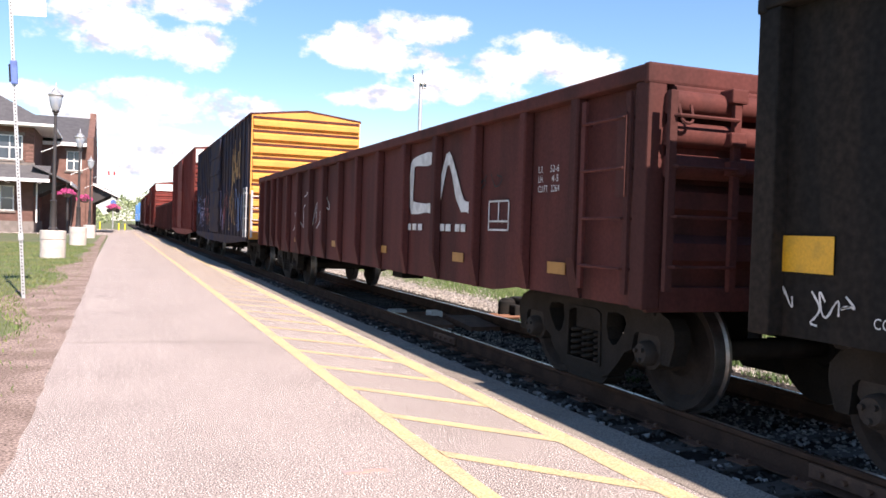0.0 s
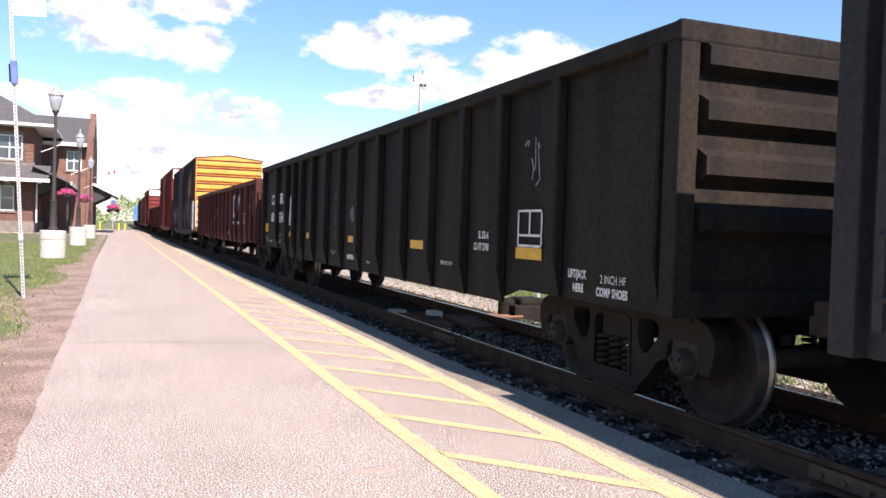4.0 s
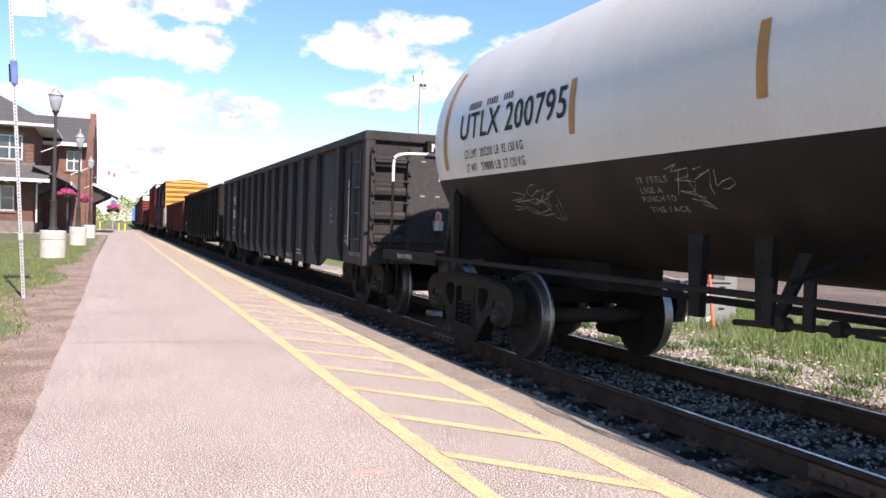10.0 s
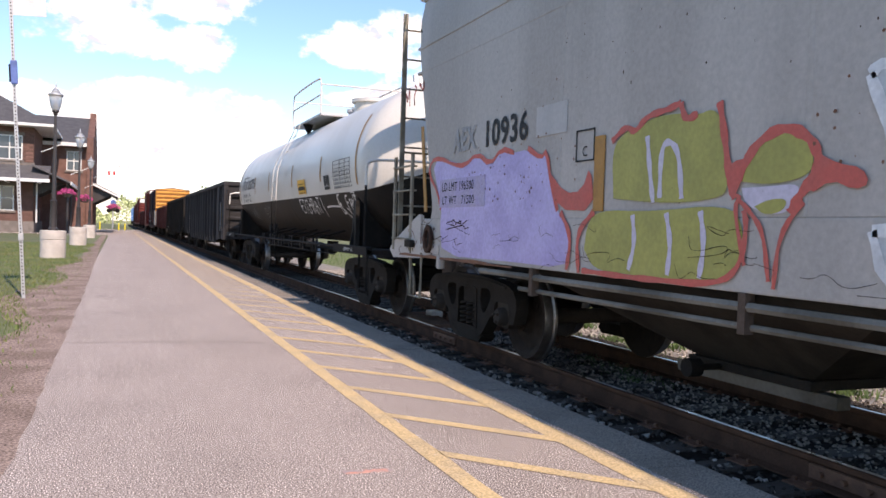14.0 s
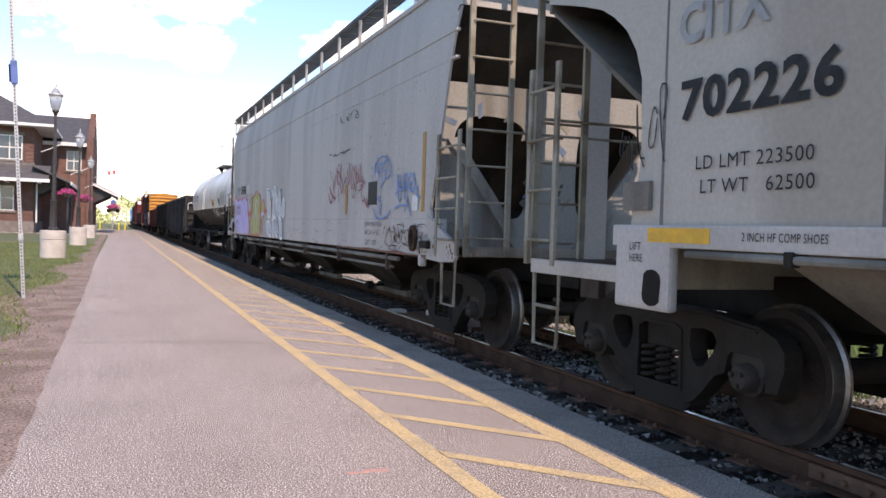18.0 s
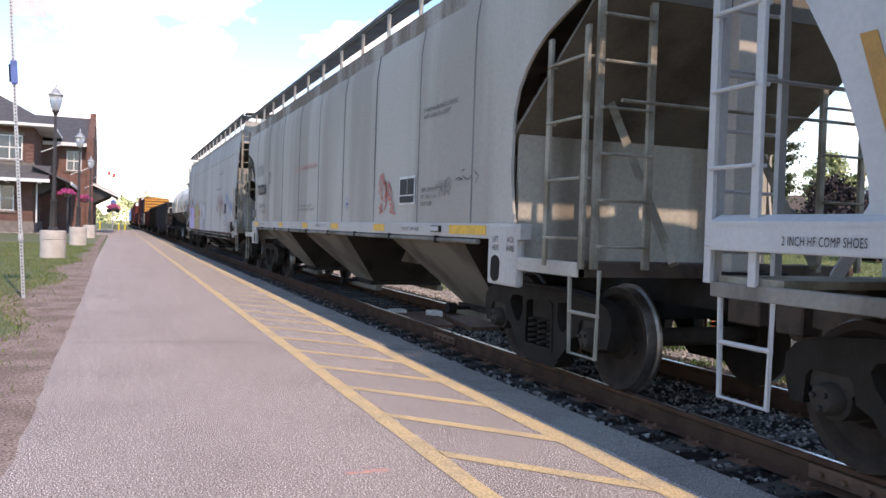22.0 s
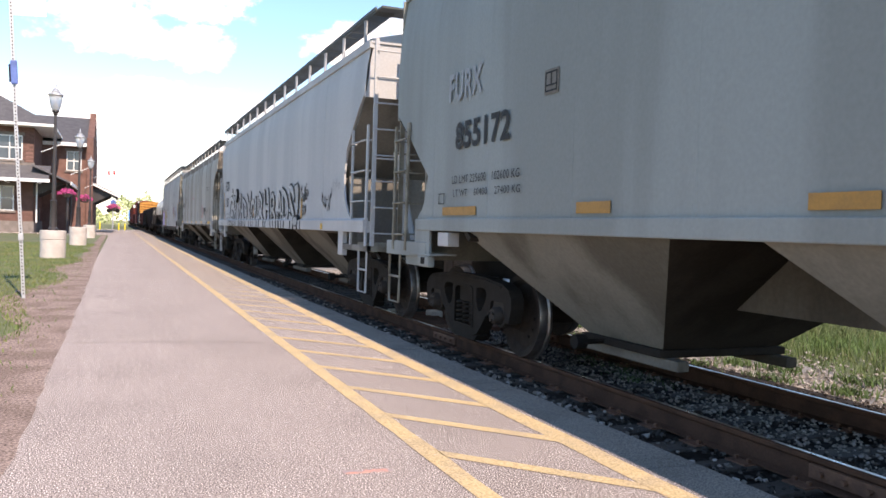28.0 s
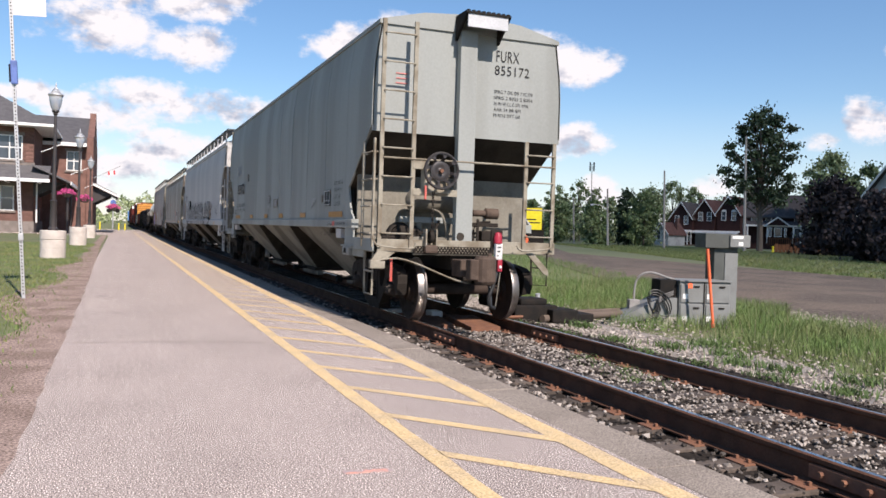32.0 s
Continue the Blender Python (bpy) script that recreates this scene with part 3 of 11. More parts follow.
def lathe(bm, profile, origin=(0, 0, 0), axis="x", seg=32, mi=0, mats=None):
    """Turns (along, radius) points round an axis."""
    o = Vector(origin)
    rings = []
    for a, r in profile:
        ring = []
        for k in range(seg):
            c, s = math.cos(k * math.tau / seg) * r, math.sin(k * math.tau / seg) * r
            ring.append(bm.verts.new(o + Vector({"x": (a, c, s), "y": (c, a, s), "z": (c, s, a)}[axis])))
        rings.append(ring)
    for i, (q, w) in enumerate(zip(rings, rings[1:])):
        for k in range(seg):
            f = bm.faces.new((q[k], q[(k + 1) % seg], w[(k + 1) % seg], w[k]))
            f.material_index = mats[i] if mats else mi
    closed = tuple(profile[0]) == tuple(profile[-1])
    if profile[0][1] > 1e-4 and not closed:
        bm.faces.new(rings[0]).material_index = mats[0] if mats else mi
    if profile[-1][1] > 1e-4 and not closed:
        bm.faces.new(rings[-1]).material_index = mats[-1] if mats else mi
    return bm


def rounded(pts, k=2):
    """Cuts the corners of an open line, so that a strip or bar runs in curves."""
    for _ in range(k):
        out = [pts[0]]
        for p, q in zip(pts, pts[1:]):
            p, q = Vector(p), Vector(q)
            out += [tuple(p * 0.75 + q * 0.25), tuple(p * 0.25 + q * 0.75)]
        pts = out + [pts[-1]]
    return pts


# ---------- writing and painted marks on the near side of a car (a car's own space: x 0 at the track's centre) ----------
FACE = Matrix(((0, 0, -1, 0), (-1, 0, 0, 0), (0, 1, 0, 0), (0, 0, 0, 1)))
text_cache = {}


def text_mesh(s, h, w, material, bold):
    key = (s, round(h, 3), w, material, bold)
    if key not in text_cache:
        cu = bpy.data.curves.new("letters", "FONT")
        cu.body, cu.size, cu.resolution_u, cu.offset = s, h / 0.70, 3, bold
        cu.align_x, cu.space_character = "LEFT", 1.08
        ob = bpy.data.objects.new("letters", cu)
        scene.collection.objects.link(ob)
        bpy.context.view_layer.update()
        me = bpy.data.meshes.new_from_object(ob.evaluated_get(bpy.context.evaluated_depsgraph_get()))
        bpy.data.objects.remove(ob)
        co = np.empty(len(me.vertices) * 3)
        me.vertices.foreach_get("co", co)
        co = co.reshape(-1, 3)
        co[:, 0] -= co[:, 0].min()
        if w:
            co[:, 0] *= w / max(1e-6, co[:, 0].max())
        me.vertices.foreach_set("co", co.ravel())
        me.materials.clear()
        me.materials.append(M[material])
        text_cache[key] = me
    return text_cache[key]


def islands(me):
    """The separate letters of a text mesh, each as a mesh."""
    key = me.name + "_letters"
    if key in text_cache:
        return text_cache[key]
    root = list(range(len(me.vertices)))

    def find(i):
        while root[i] != i:
            root[i] = root[root[i]]
            i = root[i]
        return i
    for e in me.edges:
        a, b = find(e.vertices[0]), find(e.vertices[1])
        root[a] = b
    sets = {}
    for p in me.polygons:
        sets.setdefault(find(p.vertices[0]), []).append(tuple(p.vertices))
    out = []
    for faces in sets.values():
        ids = sorted({i for f in faces for i in f})
        back = {i: k for k, i in enumerate(ids)}
        q = bpy.data.meshes.new("letter")
        q.from_pydata([tuple(me.vertices[i].co) for i in ids], [], [tuple(back[i] for i in f) for f in faces])
        q.materials.append(me.materials[0])
        out.append(q)
    text_cache[key] = out
    return out


def letters(parent, s, u, z, h, material="ink", w=None, x=-SIDE - 0.008, m=None, bold=0.0, name="lettering"):
    """Letters of height h whose lower left corner is u metres from the car's rear end, z over the rail."""
    bold = bold or (0.011 if h >= 0.2 else 0.0)
    me = text_mesh(s, h, w, material, bold)
    at = (Matrix.Translation((x, u, z)) @ FACE) if m is None else m
    if h < 0.034:
        ob = part(name, me, material, parent, "painted lettering " + s.lower() if len(s) > 5 else "")
        ob.matrix_basis = at
        return ob
    for k, piece in enumerate(islands(me)):         # each letter is a part of its own
        ob = part("letter", piece, material, parent)
        ob.matrix_basis = at
    return ob


def bars(parent, u, z, rows, h, material="ink", x=-SIDE - 0.008, name="small_print"):
    """Lines of print too small to read: a bar for each word, given by its (start, length)."""
    for i, row in enumerate(rows):
        for a, l in row:
            zz = z - i * h * 1.55
            part(name, box(bmesh.new(), x - 0.001, x + 0.004, u - a - l, u - a, zz - h * 0.8, zz), material, parent)


def plate(parent, name, u0, u1, z0, z1, material, x=-SIDE - 0.006, label=""):
    return part(name, box(bmesh.new(), x, x + 0.005, u1, u0, z0, z1), material, parent, label)


def frame_mark(parent, u0, u1, z0, z1, t, material, x=-SIDE - 0.009, cross=False, name="stencil_frame"):
    bm = bmesh.new()
    for a, b, c, d in ((u1, u0, z0, z0 + t), (u1, u0, z1 - t, z1), (u1, u1 + t, z0, z1), (u0 - t, u0, z0, z1)):
        box(bm, x, x + 0.004, a, b, c, d)
    if cross:
        box(bm, x, x + 0.004, (u0 + u1) / 2 - t / 2, (u0 + u1) / 2 + t / 2, z0 + (z1 - z0) * 0.28, z1)
        box(bm, x, x + 0.004, u1, u0, z0 + (z1 - z0) * 0.28, z0 + (z1 - z0) * 0.28 + t)
    return part(name, bm, material, parent)


def stroke(bm, pts, w, x=-SIDE - 0.007, lift=0.0):
    """A painted line through (u, z) points."""
    pts = [Vector((p[0], p[1])) for p in pts]
    rows = []
    for i, p in enumerate(pts):
        d = pts[min(i + 1, len(pts) - 1)] - pts[max(i - 1, 0)]
        d = d.normalized() if d.length > 1e-6 else Vector((1, 0))
        n = Vector((-d.y, d.x)) * w * (0.5 + 0.12 * math.sin(i * 1.7))
        rows.append((bm.verts.new((x - lift, p.x + n.x, p.y + n.y)), bm.verts.new((x - lift, p.x - n.x, p.y - n.y))))
    for a, b in zip(rows, rows[1:]):
        bm.faces.new((a[0], b[0], b[1], a[1]))


def scribble(parent, u0, u1, z0, z1, n, w, material, seed, x=-SIDE - 0.007, name="graffiti_tag", label=""):
    """An unreadable tag: looping pen strokes inside a field."""
    rnd = random.Random(seed)
    for k in range(n):
        bm = bmesh.new()
        a = u0 + (u1 - u0) * (k + 0.2) / n
        b = u0 + (u1 - u0) * (k + 1.1) / n
        pts = [(a + (b - a) * rnd.uniform(-0.2, 1.2), rnd.uniform(z0, z1)) for _ in range(5)]
        stroke(bm, [(p[0], p[1]) for p in rounded([(*p, 0) for p in pts], 2)], w, x, lift=0.0006 * k)
        part(name, bm, material, parent, label)


def blob(parent, outline, material, x=-SIDE - 0.005, name="graffiti_fill", label="", k=2):
    """A painted field with a rounded outline of (u, z) points."""
    pts = rounded([(*p, 0) for p in outline + outline[:1]], k)[:-1]
    bm = bmesh.new()
    vs = [bm.verts.new((x, p[0], p[1])) for p in pts]
    bmesh.ops.triangle_fill(bm, edges=[bm.edges.new((vs[i - 1], vs[i])) for i in range(len(vs))], use_beauty=False)
    return part(name, bm, material, parent, label)


def outline(parent, pts, w, material, x=-SIDE - 0.0085, closed=True, name="graffiti_outline", k=2):
    pts = pts + pts[:1] if closed else pts
    bm = bmesh.new()
    stroke(bm, [(p[0], p[1]) for p in rounded([(*p, 0) for p in pts], k)], w, x)
    return part(name, bm, material, parent)


def brush(strokes, w, x):
    """Fat sprayed lines with round ends and joints, through (u, z) points; each stroke lies a hair over the one before."""
    bm = bmesh.new()
    for n, st in enumerate(strokes):
        pts = [(p[0], p[1]) for p in rounded([(*p, 0) for p in st], 2)] if len(st) > 2 else st
        stroke_even(bm, pts, w, x - 0.0007 * n)
    return bm


def stroke_even(bm, pts, w, x):
    """One line of even width; its ends are half rounds."""
    pts = [Vector((p[0], p[1])) for p in pts]
    lo, hi = [], []
    for i, p in enumerate(pts):
        d = (pts[min(i + 1, len(pts) - 1)] - pts[max(i - 1, 0)]).normalized()
        n = Vector((-d.y, d.x)) * w / 2
        if i == 0:
            lo.append([bm.verts.new((x + 0.0006, *(p + n * math.cos(a) - d * (w / 2) * math.sin(a)))) for a in (k * math.pi / 8 for k in range(9))])
        if i == len(pts) - 1:
            hi.append([bm.verts.new((x - 0.0016, *(p + n * math.cos(a) + d * (w / 2) * math.sin(a)))) for a in (k * math.pi / 8 for k in range(9))])
    rows = [(lo[0][0], lo[0][-1])]
    for i, p in enumerate(pts[1:-1], 1):
        d = (pts[i + 1] - pts[i - 1]).normalized()
        n = Vector((-d.y, d.x)) * w / 2
        lift = 0.0016 * i / len(pts)
        rows.append((bm.verts.new((x - lift, *(p + n))), bm.verts.new((x - lift, *(p - n)))))
    rows.append((hi[0][0], hi[0][-1]))
    for a, b in zip(rows, rows[1:]):
        bm.faces.new((a[0], b[0], b[1], a[1]))
    bm.faces.new(lo[0])
    bm.faces.new(hi[0][::-1])


def flakes(parent, patches, size, seed, x=-SIDE - 0.0072):
    """Chips where the paint has fallen off: small ragged spots, thick in the middle of each patch."""
    rnd, bm = random.Random(seed), bmesh.new()
    for u, z, du, dz, n in patches:
        for _ in range(n):
            cu, cz, r = rnd.gauss(u, du * 0.5), rnd.gauss(z, dz * 0.5), size * rnd.uniform(0.3, 1.3) * rnd.uniform(0.4, 1.0)
            a0, q = rnd.uniform(0, 6.3), rnd.uniform(0.8, 2.2)
            pts = [(cu + r * rnd.uniform(0.5, 1.2) * math.cos(a0 + k * 1.047), cz + r * q * rnd.uniform(0.5, 1.2) * math.sin(a0 + k * 1.047)) for k in range(6)]
            lift = rnd.uniform(0, 0.0008)
            bm.faces.new([bm.verts.new((x - lift, p[0], p[1])) for p in pts])
    part("paint_chips", bm, "rust_flake", parent, "dark rust spots where the paint has chipped")


# ---------- ground, platform and track ----------
def strip_mesh(pts, z, nm, material, label, kind="structure", thick=0.06):
    bm = prism(bmesh.new(), pts, z - thick, z, "z")
    return tagged(part(nm, bm, material), label, nm.replace("_", " "), kind=kind)


def ground_sheet():
    """One sheet from the lawn to the horizon, with a shallow bed under the track."""
    bm = bmesh.new()
    xs = [-2500, -300, -60, -12, -1.4, -0.72, -0.70, 3.2, 3.22, 8.5, 16, 40, 120, 400, 2500]
    zs = [-0.5, -0.4, -0.1, -0.03, -0.02, -0.02, -0.45, -0.45, -0.45, GROUND - 0.06, GROUND - 0.08, GROUND - 0.05, GROUND + 0.0, 0.5, 1.0]
    ys = [-2500, -300, -40, 0, 40, 120, 140, 400, 2500]
    g = [[bm.verts.new((x, y, z if y < 130 else min(z, -0.1) if x < 0 else z)) for x, z in zip(xs, zs)] for y in ys]
    for a, b in zip(g, g[1:]):
        for k in range(len(xs) - 1):
            bm.faces.new((a[k], a[k + 1], b[k + 1], b[k]))
    tagged(part("ground", bm, "ground"), "green and brown ground reaching the horizon", "ground", kind="structure")


def platform():
    Y0, Y1 = -20.0, 118.0
    p = part("platform", cuboid(-0.66, 2.93, Y0, Y1, -0.5, 0.0), "asphalt")
    tagged(p, "pinkish-grey asphalt station platform", "platform", kind="structure")
    # concrete edge in slabs with joints
    n = 0
    y = Y0
    while y < Y1:
        l = 2.4 if y < 60 else 6.0
        part("edge_slab", cuboid(2.945, 3.32 + 0.01 * math.sin(n * 2.1), y + 0.008, min(Y1, y + l) - 0.008, -0.5, -0.004 + 0.004 * math.sin(n * 1.7), 0.012), "concrete", p)
        y += l
        n += 1
    # painted lines: two long ones and slanting bars between them
    def line(x0, x1, y0, y1, seed, nm="painted_line"):
        rnd, bm = random.Random(seed), bmesh.new()
        rows, y = [], y0
        while y <= y1:
            rows.append((bm.verts.new((x0 + rnd.uniform(-0.006, 0.006), y, 0.004)), bm.verts.new((x1 + rnd.uniform(-0.006, 0.006), y, 0.004))))
            y += 0.35 if y < 20 else 4.0
        for a, b in zip(rows, rows[1:]):
            bm.faces.new((a[0], a[1], b[1], b[0]))
        part(nm, bm, "yellow_line", p)
    line(1.742, 1.872, 2.0, 112.0, 1)
    line(2.715, 2.880, 2.0, 112.0, 2)
    for k in range(56):
        y, l = 3.68 + k * 1.06, 4.60 + k * 1.065
        bm = bmesh.new()
        w = 0.078
        pts = [(1.868, l + w), (2.72, y + w * 1.1), (2.72, y - w * 1.1), (1.868, l - w)]
        bm.faces.new([bm.verts.new((*q, 0.004)) for q in pts])
        part("hatch_bar", bm, "yellow_line", p)
    bm = bmesh.new()
    stroke_rows = [(-0.5, 9.83), (0.2, 9.80), (0.9, 9.70), (1.74, 9.52)]
    for (xa, ya), (xb, yb) in zip(stroke_rows, stroke_rows[1:]):
        bm.faces.new([bm.verts.new(q) for q in ((xa, ya - 0.012, 0.0035), (xb, yb - 0.012, 0.0035), (xb, yb + 0.012, 0.0035), (xa, ya + 0.012, 0.0035))])
    part("joint_crack", bm, "crack", p)
    rnd, bm = random.Random(4), bmesh.new()
    for x, y, n in ((-0.05, 12.6, 5), (0.25, 13.9, 4), (-0.3, 11.5, 3)):
        px, py = x, y
        for k in range(n):
            qx, qy = px + rnd.uniform(0.02, 0.09), py + rnd.uniform(-0.1, 0.22)
            bm.faces.new([bm.verts.new(q) for q in ((px, py, 0.003), (qx, qy, 0.003), (qx + 0.01, qy + 0.012, 0.003), (px + 0.01, py + 0.012, 0.003))])
            px, py = qx, qy
    part("hair_crack", bm, "crack", p)
    part("survey_mark", prism(bmesh.new(), [(1.20, 4.42), (1.48, 4.39), (1.48, 4.34), (1.20, 4.36)], 0.0, 0.003, "z"), "orange_mark", p, "faded orange survey mark")
    # worn edge to the lawn: ragged strip of bare soil
    rnd, bm = random.Random(7), bmesh.new()
    rows, y = [], -12.0
    while y < 75:
        out = -1.5 + 0.3 * math.sin(y * 0.7) + rnd.uniform(-0.12, 0.12) if y < 30 else -1.2 + rnd.uniform(-0.12, 0.1)
        inn = -0.53 - 0.28 * max(0.0, min(1.0, (y - 15) / 35)) + rnd.uniform(-0.022, 0.022)
        rows.append((bm.verts.new((out, y, -0.018)), bm.verts.new((inn - 0.25, y, 0.0)), bm.verts.new((inn, y, 0.003))))
        y += 0.4
    for a, b in zip(rows, rows[1:]):
        for k in (0, 1):
            bm.faces.new((a[k], a[k + 1], b[k + 1], b[k]))
    tagged(part("soil_strip", bm, "dirt"), "bare brown soil along the platform's edge", "soil", kind="structure")
    bm = bmesh.new()
    box(bm, -60, -0.68, -20, 78, -0.06, -0.022)
    tagged(part("lawn", bm, "lawn"), "short green lawn with worn patches", "lawn", kind="structure")
    strip_mesh([(-26, 78), (-0.68, 78), (-0.68, 118), (-26, 118)], -0.01, "forecourt", "asphalt", "pale paved station forecourt")
    strip_mesh([(-40, 118), (3.3, 118), (3.3, 128), (-40, 128)], -0.03, "crossing_road", "asphalt", "paved road crossing beyond the platform")


def blades(nm, label, count, region, height, material, seed, z, lean=0.3, width=0.012):
    """A field of grass: each blade a bent strip of three faces."""
    rnd = random.Random(seed)
    vs, fs = [], []
    for _ in range(count):
        x, y = region(rnd)
        h = height * rnd.uniform(0.5, 1.25)
        a = rnd.uniform(0, math.tau)
        dx, dy = math.cos(a), math.sin(a)
        l = rnd.uniform(0.1, lean) * h
        b = rnd.uniform(0, math.tau)
        wx, wy = math.cos(b) * width, math.sin(b) * width
        i = len(vs)
        zz = z(x, y) if callable(z) else z
        vs += [(x - wx, y - wy, zz), (x + wx, y + wy, zz), (x + dx * l * 0.35 + wx * 0.7, y + dy * l * 0.35 + wy * 0.7, zz + h * 0.6), (x + dx * l * 0.35 - wx * 0.7, y + dy * l * 0.35 - wy * 0.7, zz + h * 0.6), (x + dx * l, y + dy * l, zz + h)]
        fs += [(i, i + 1, i + 2, i + 3), (i + 3, i + 2, i + 4)]
    me = bpy.data.meshes.new(nm)
    me.from_pydata(vs, [], fs)
    me.materials.append(M[material])
    return tagged(new(nm, me), label, "grass", kind="stuff")


def stones(nm, label, count, region, size, material, seed):
    """Loose stones: bent octahedra with their own turn and size."""
    rnd = random.Random(seed)
    vs, fs = [], []
    base = [(1, 0, 0), (-1, 0, 0), (0, 1, 0), (0, -1, 0), (0, 0, 1), (0, 0, -1)]
    tri = ((0, 2, 4), (2, 1, 4), (1, 3, 4), (3, 0, 4), (2, 0, 5), (1, 2, 5), (3, 1, 5), (0, 3, 5))
    for _ in range(count):
        x, y, z = region(rnd)
        s = size * rnd.uniform(0.55, 1.5)
        q = Euler((rnd.uniform(0, 6), rnd.uniform(0, 6), rnd.uniform(0, 6))).to_matrix()
        i = len(vs)
        for p in base:
            v = q @ (Vector(p) * s * rnd.uniform(0.65, 1.2))
            vs.append((x + v.x, y + v.y, z + v.z * 0.75))
        fs += [tuple(i + k for k in t) for t in tri]
    me = bpy.data.meshes.new(nm)
    me.from_pydata(vs, [], fs)
    me.materials.append(M[material])
    return tagged(new(nm, me), label, "stones", kind="stuff")


def track():
    strip_mesh([(3.30, -30), (6.9, -30), (6.9, 300), (3.30, 300)], -0.215, "track_bed", "oily", "dark oily ballast under the track", thick=0.2)
    strip_mesh([(6.9, -30), (9.2, -30), (8.3, 16), (8.6, 60), (8.6, 300), (6.9, 300)], -0.27, "gravel_shoulder", "gravel", "pale gravel beside the track", thick=0.15)
    prof = [(-0.07, -0.185), (0.07, -0.185), (0.07, -0.172), (0.012, -0.155), (0.010, -0.05), (0.036, -0.035), (0.038, -0.006), (0.028, 0.0), (-0.008, 0.0), (-0.028, -0.001), (-0.038, -0.006), (-0.036, -0.035), (-0.010, -0.05), (-0.012, -0.155), (-0.07, -0.172)]
    for x in (RAIL_NEAR, RAIL_FAR):
        bm = bmesh.new()
        prism(bm, [(p[0] + x, p[1]) for p in prof], -30, 420, "y")
        for f in bm.faces:
            f.material_index = 1 if f.normal.z > 0.5 and f.calc_center_median().z > -0.01 else 0
        bm.normal_update()
        for f in bm.faces:
            f.material_index = 1 if abs(f.normal.z) > 0.9 and f.calc_center_median().z > -0.0003 else 0
        r = tagged(part("rail", bm, ["rail_side", "rail_top"]), "brown steel rail with a polished head", "rail", group="rails", kind="structure")
        for y in (3.2, 9.9):                       # joint bars with their bolts
            jb = part("joint_bar", cuboid(x - 0.045, x - 0.015, y, y + 0.75, -0.14, -0.05, 0.006), "rust", r)
            for k in range(4):
                part("joint_bolt", lathe(bmesh.new(), [(-0.03, 0.0), (-0.03, 0.02), (0.0, 0.02)], (x - 0.045, y + 0.1 + k * 0.18, -0.095), "x", 6), "rust", jb)
    sl = bpy.data.meshes.new("tie")
    bm = cuboid(-1.3, 1.3, -0.115, 0.115, -0.18, 0.0, 0.012)
    bm.to_mesh(sl)
    bm.free()
    sl.materials.append(M["tie"])
    pl = bpy.data.meshes.new("tie_plate")
    bm = cuboid(-0.17, 0.17, -0.1, 0.1, 0.0, 0.014, 0.003)
    for a in (-0.1, 0.1):
        for b in (-0.06, 0.06):
            box(bm, a - 0.012, a + 0.012, b - 0.012, b + 0.012, 0.014, 0.04)
    bm.to_mesh(pl)
    bm.free()
    pl.materials.append(M["rust"])
    rnd = random.Random(2)
    y, k = -4.0, 0
    while y < 110:
        t = tagged(part("tie", sl, None), "oily timber railway tie", "tie", group="railway ties", kind="structure")
        t.location, t.rotation_euler = (XC + rnd.uniform(-0.05, 0.05), y, -0.188 + rnd.uniform(-0.004, 0.004)), (0, 0, rnd.uniform(-0.012, 0.012))
        if y < 30:
            for x in (RAIL_NEAR, RAIL_FAR):
                q = part("tie_plate", pl, None, t)
                q.location = (x - t.location.x, 0, -0.002)
        y += 0.53
    def crib(r):
        y = r.uniform(-3, 26)
        x = r.choice((r.uniform(3.36, 4.1), r.uniform(4.28, 5.68), r.uniform(5.85, 6.9)))
        return x, y, -0.192 + r.uniform(-0.01, 0.02)
    stones("ballast", "dark oily ballast stones between the rails", 9000, crib, 0.022, "dark_stone", 5)
    stones("loose_ballast", "pale loose ballast stones by the near rail", 2600, lambda r: (3.36 + abs(r.gauss(0, 0.26)), r.uniform(2, 24), -0.195 + r.uniform(0, 0.012)), 0.028, "stone", 6)
    stones("pale_ballast", "scattered pale stones between the rails", 4200, lambda r: (r.uniform(4.3, 5.65), r.uniform(2, 14), -0.186 + r.uniform(-0.008, 0.012)), 0.018, "stone", 8)
    stones("shoulder_gravel", "pale gravel stones on the track's shoulder", 21000, lambda r: (6.0 + abs(r.gauss(0, 1.3)), r.uniform(3, 30), -0.262 + r.uniform(0, 0.012)), 0.025, "stone", 9)
    def verge(r):
        while True:
            y = r.uniform(2, 70) if r.random() < 0.5 else r.uniform(2, 26)
            lo = 8.35 + 0.35 * math.sin(y * 0.8) + 0.25 * math.sin(y * 2.3) + (0.9 if 10.5 < y < 16 else 0)
            hi = max(lo + 1.0, 13.7 + max(0.0, (y - 12) * 0.37) + 0.4 * math.sin(y * 1.7))
            x = lo + (hi - lo) * r.random() ** 0.85
            clump = noise.noise(Vector((x * 0.55, y * 0.55, 3.0))) + 0.5 * noise.noise(Vector((x * 1.9, y * 1.9, 8.0)))
            if clump > r.uniform(-0.75, 0.25) - 0.2 * (y > 30):
                return x, y
    blades("tall_grass", "tall seeding grass beside the track", 62000, verge, 0.26, "tall_blade", 11, -0.36, 1.1, 0.0055)
    def seed_heads(r):
        y = r.uniform(5, 34)
        return 9.2 + (4.0 + max(0.0, (y - 14) * 0.33)) * r.random(), y
    blades("seed_stalks", "thin straw-coloured grass stalks standing above the green", 1300, seed_heads, 0.42, "straw", 31, -0.36, 0.5, 0.0035)
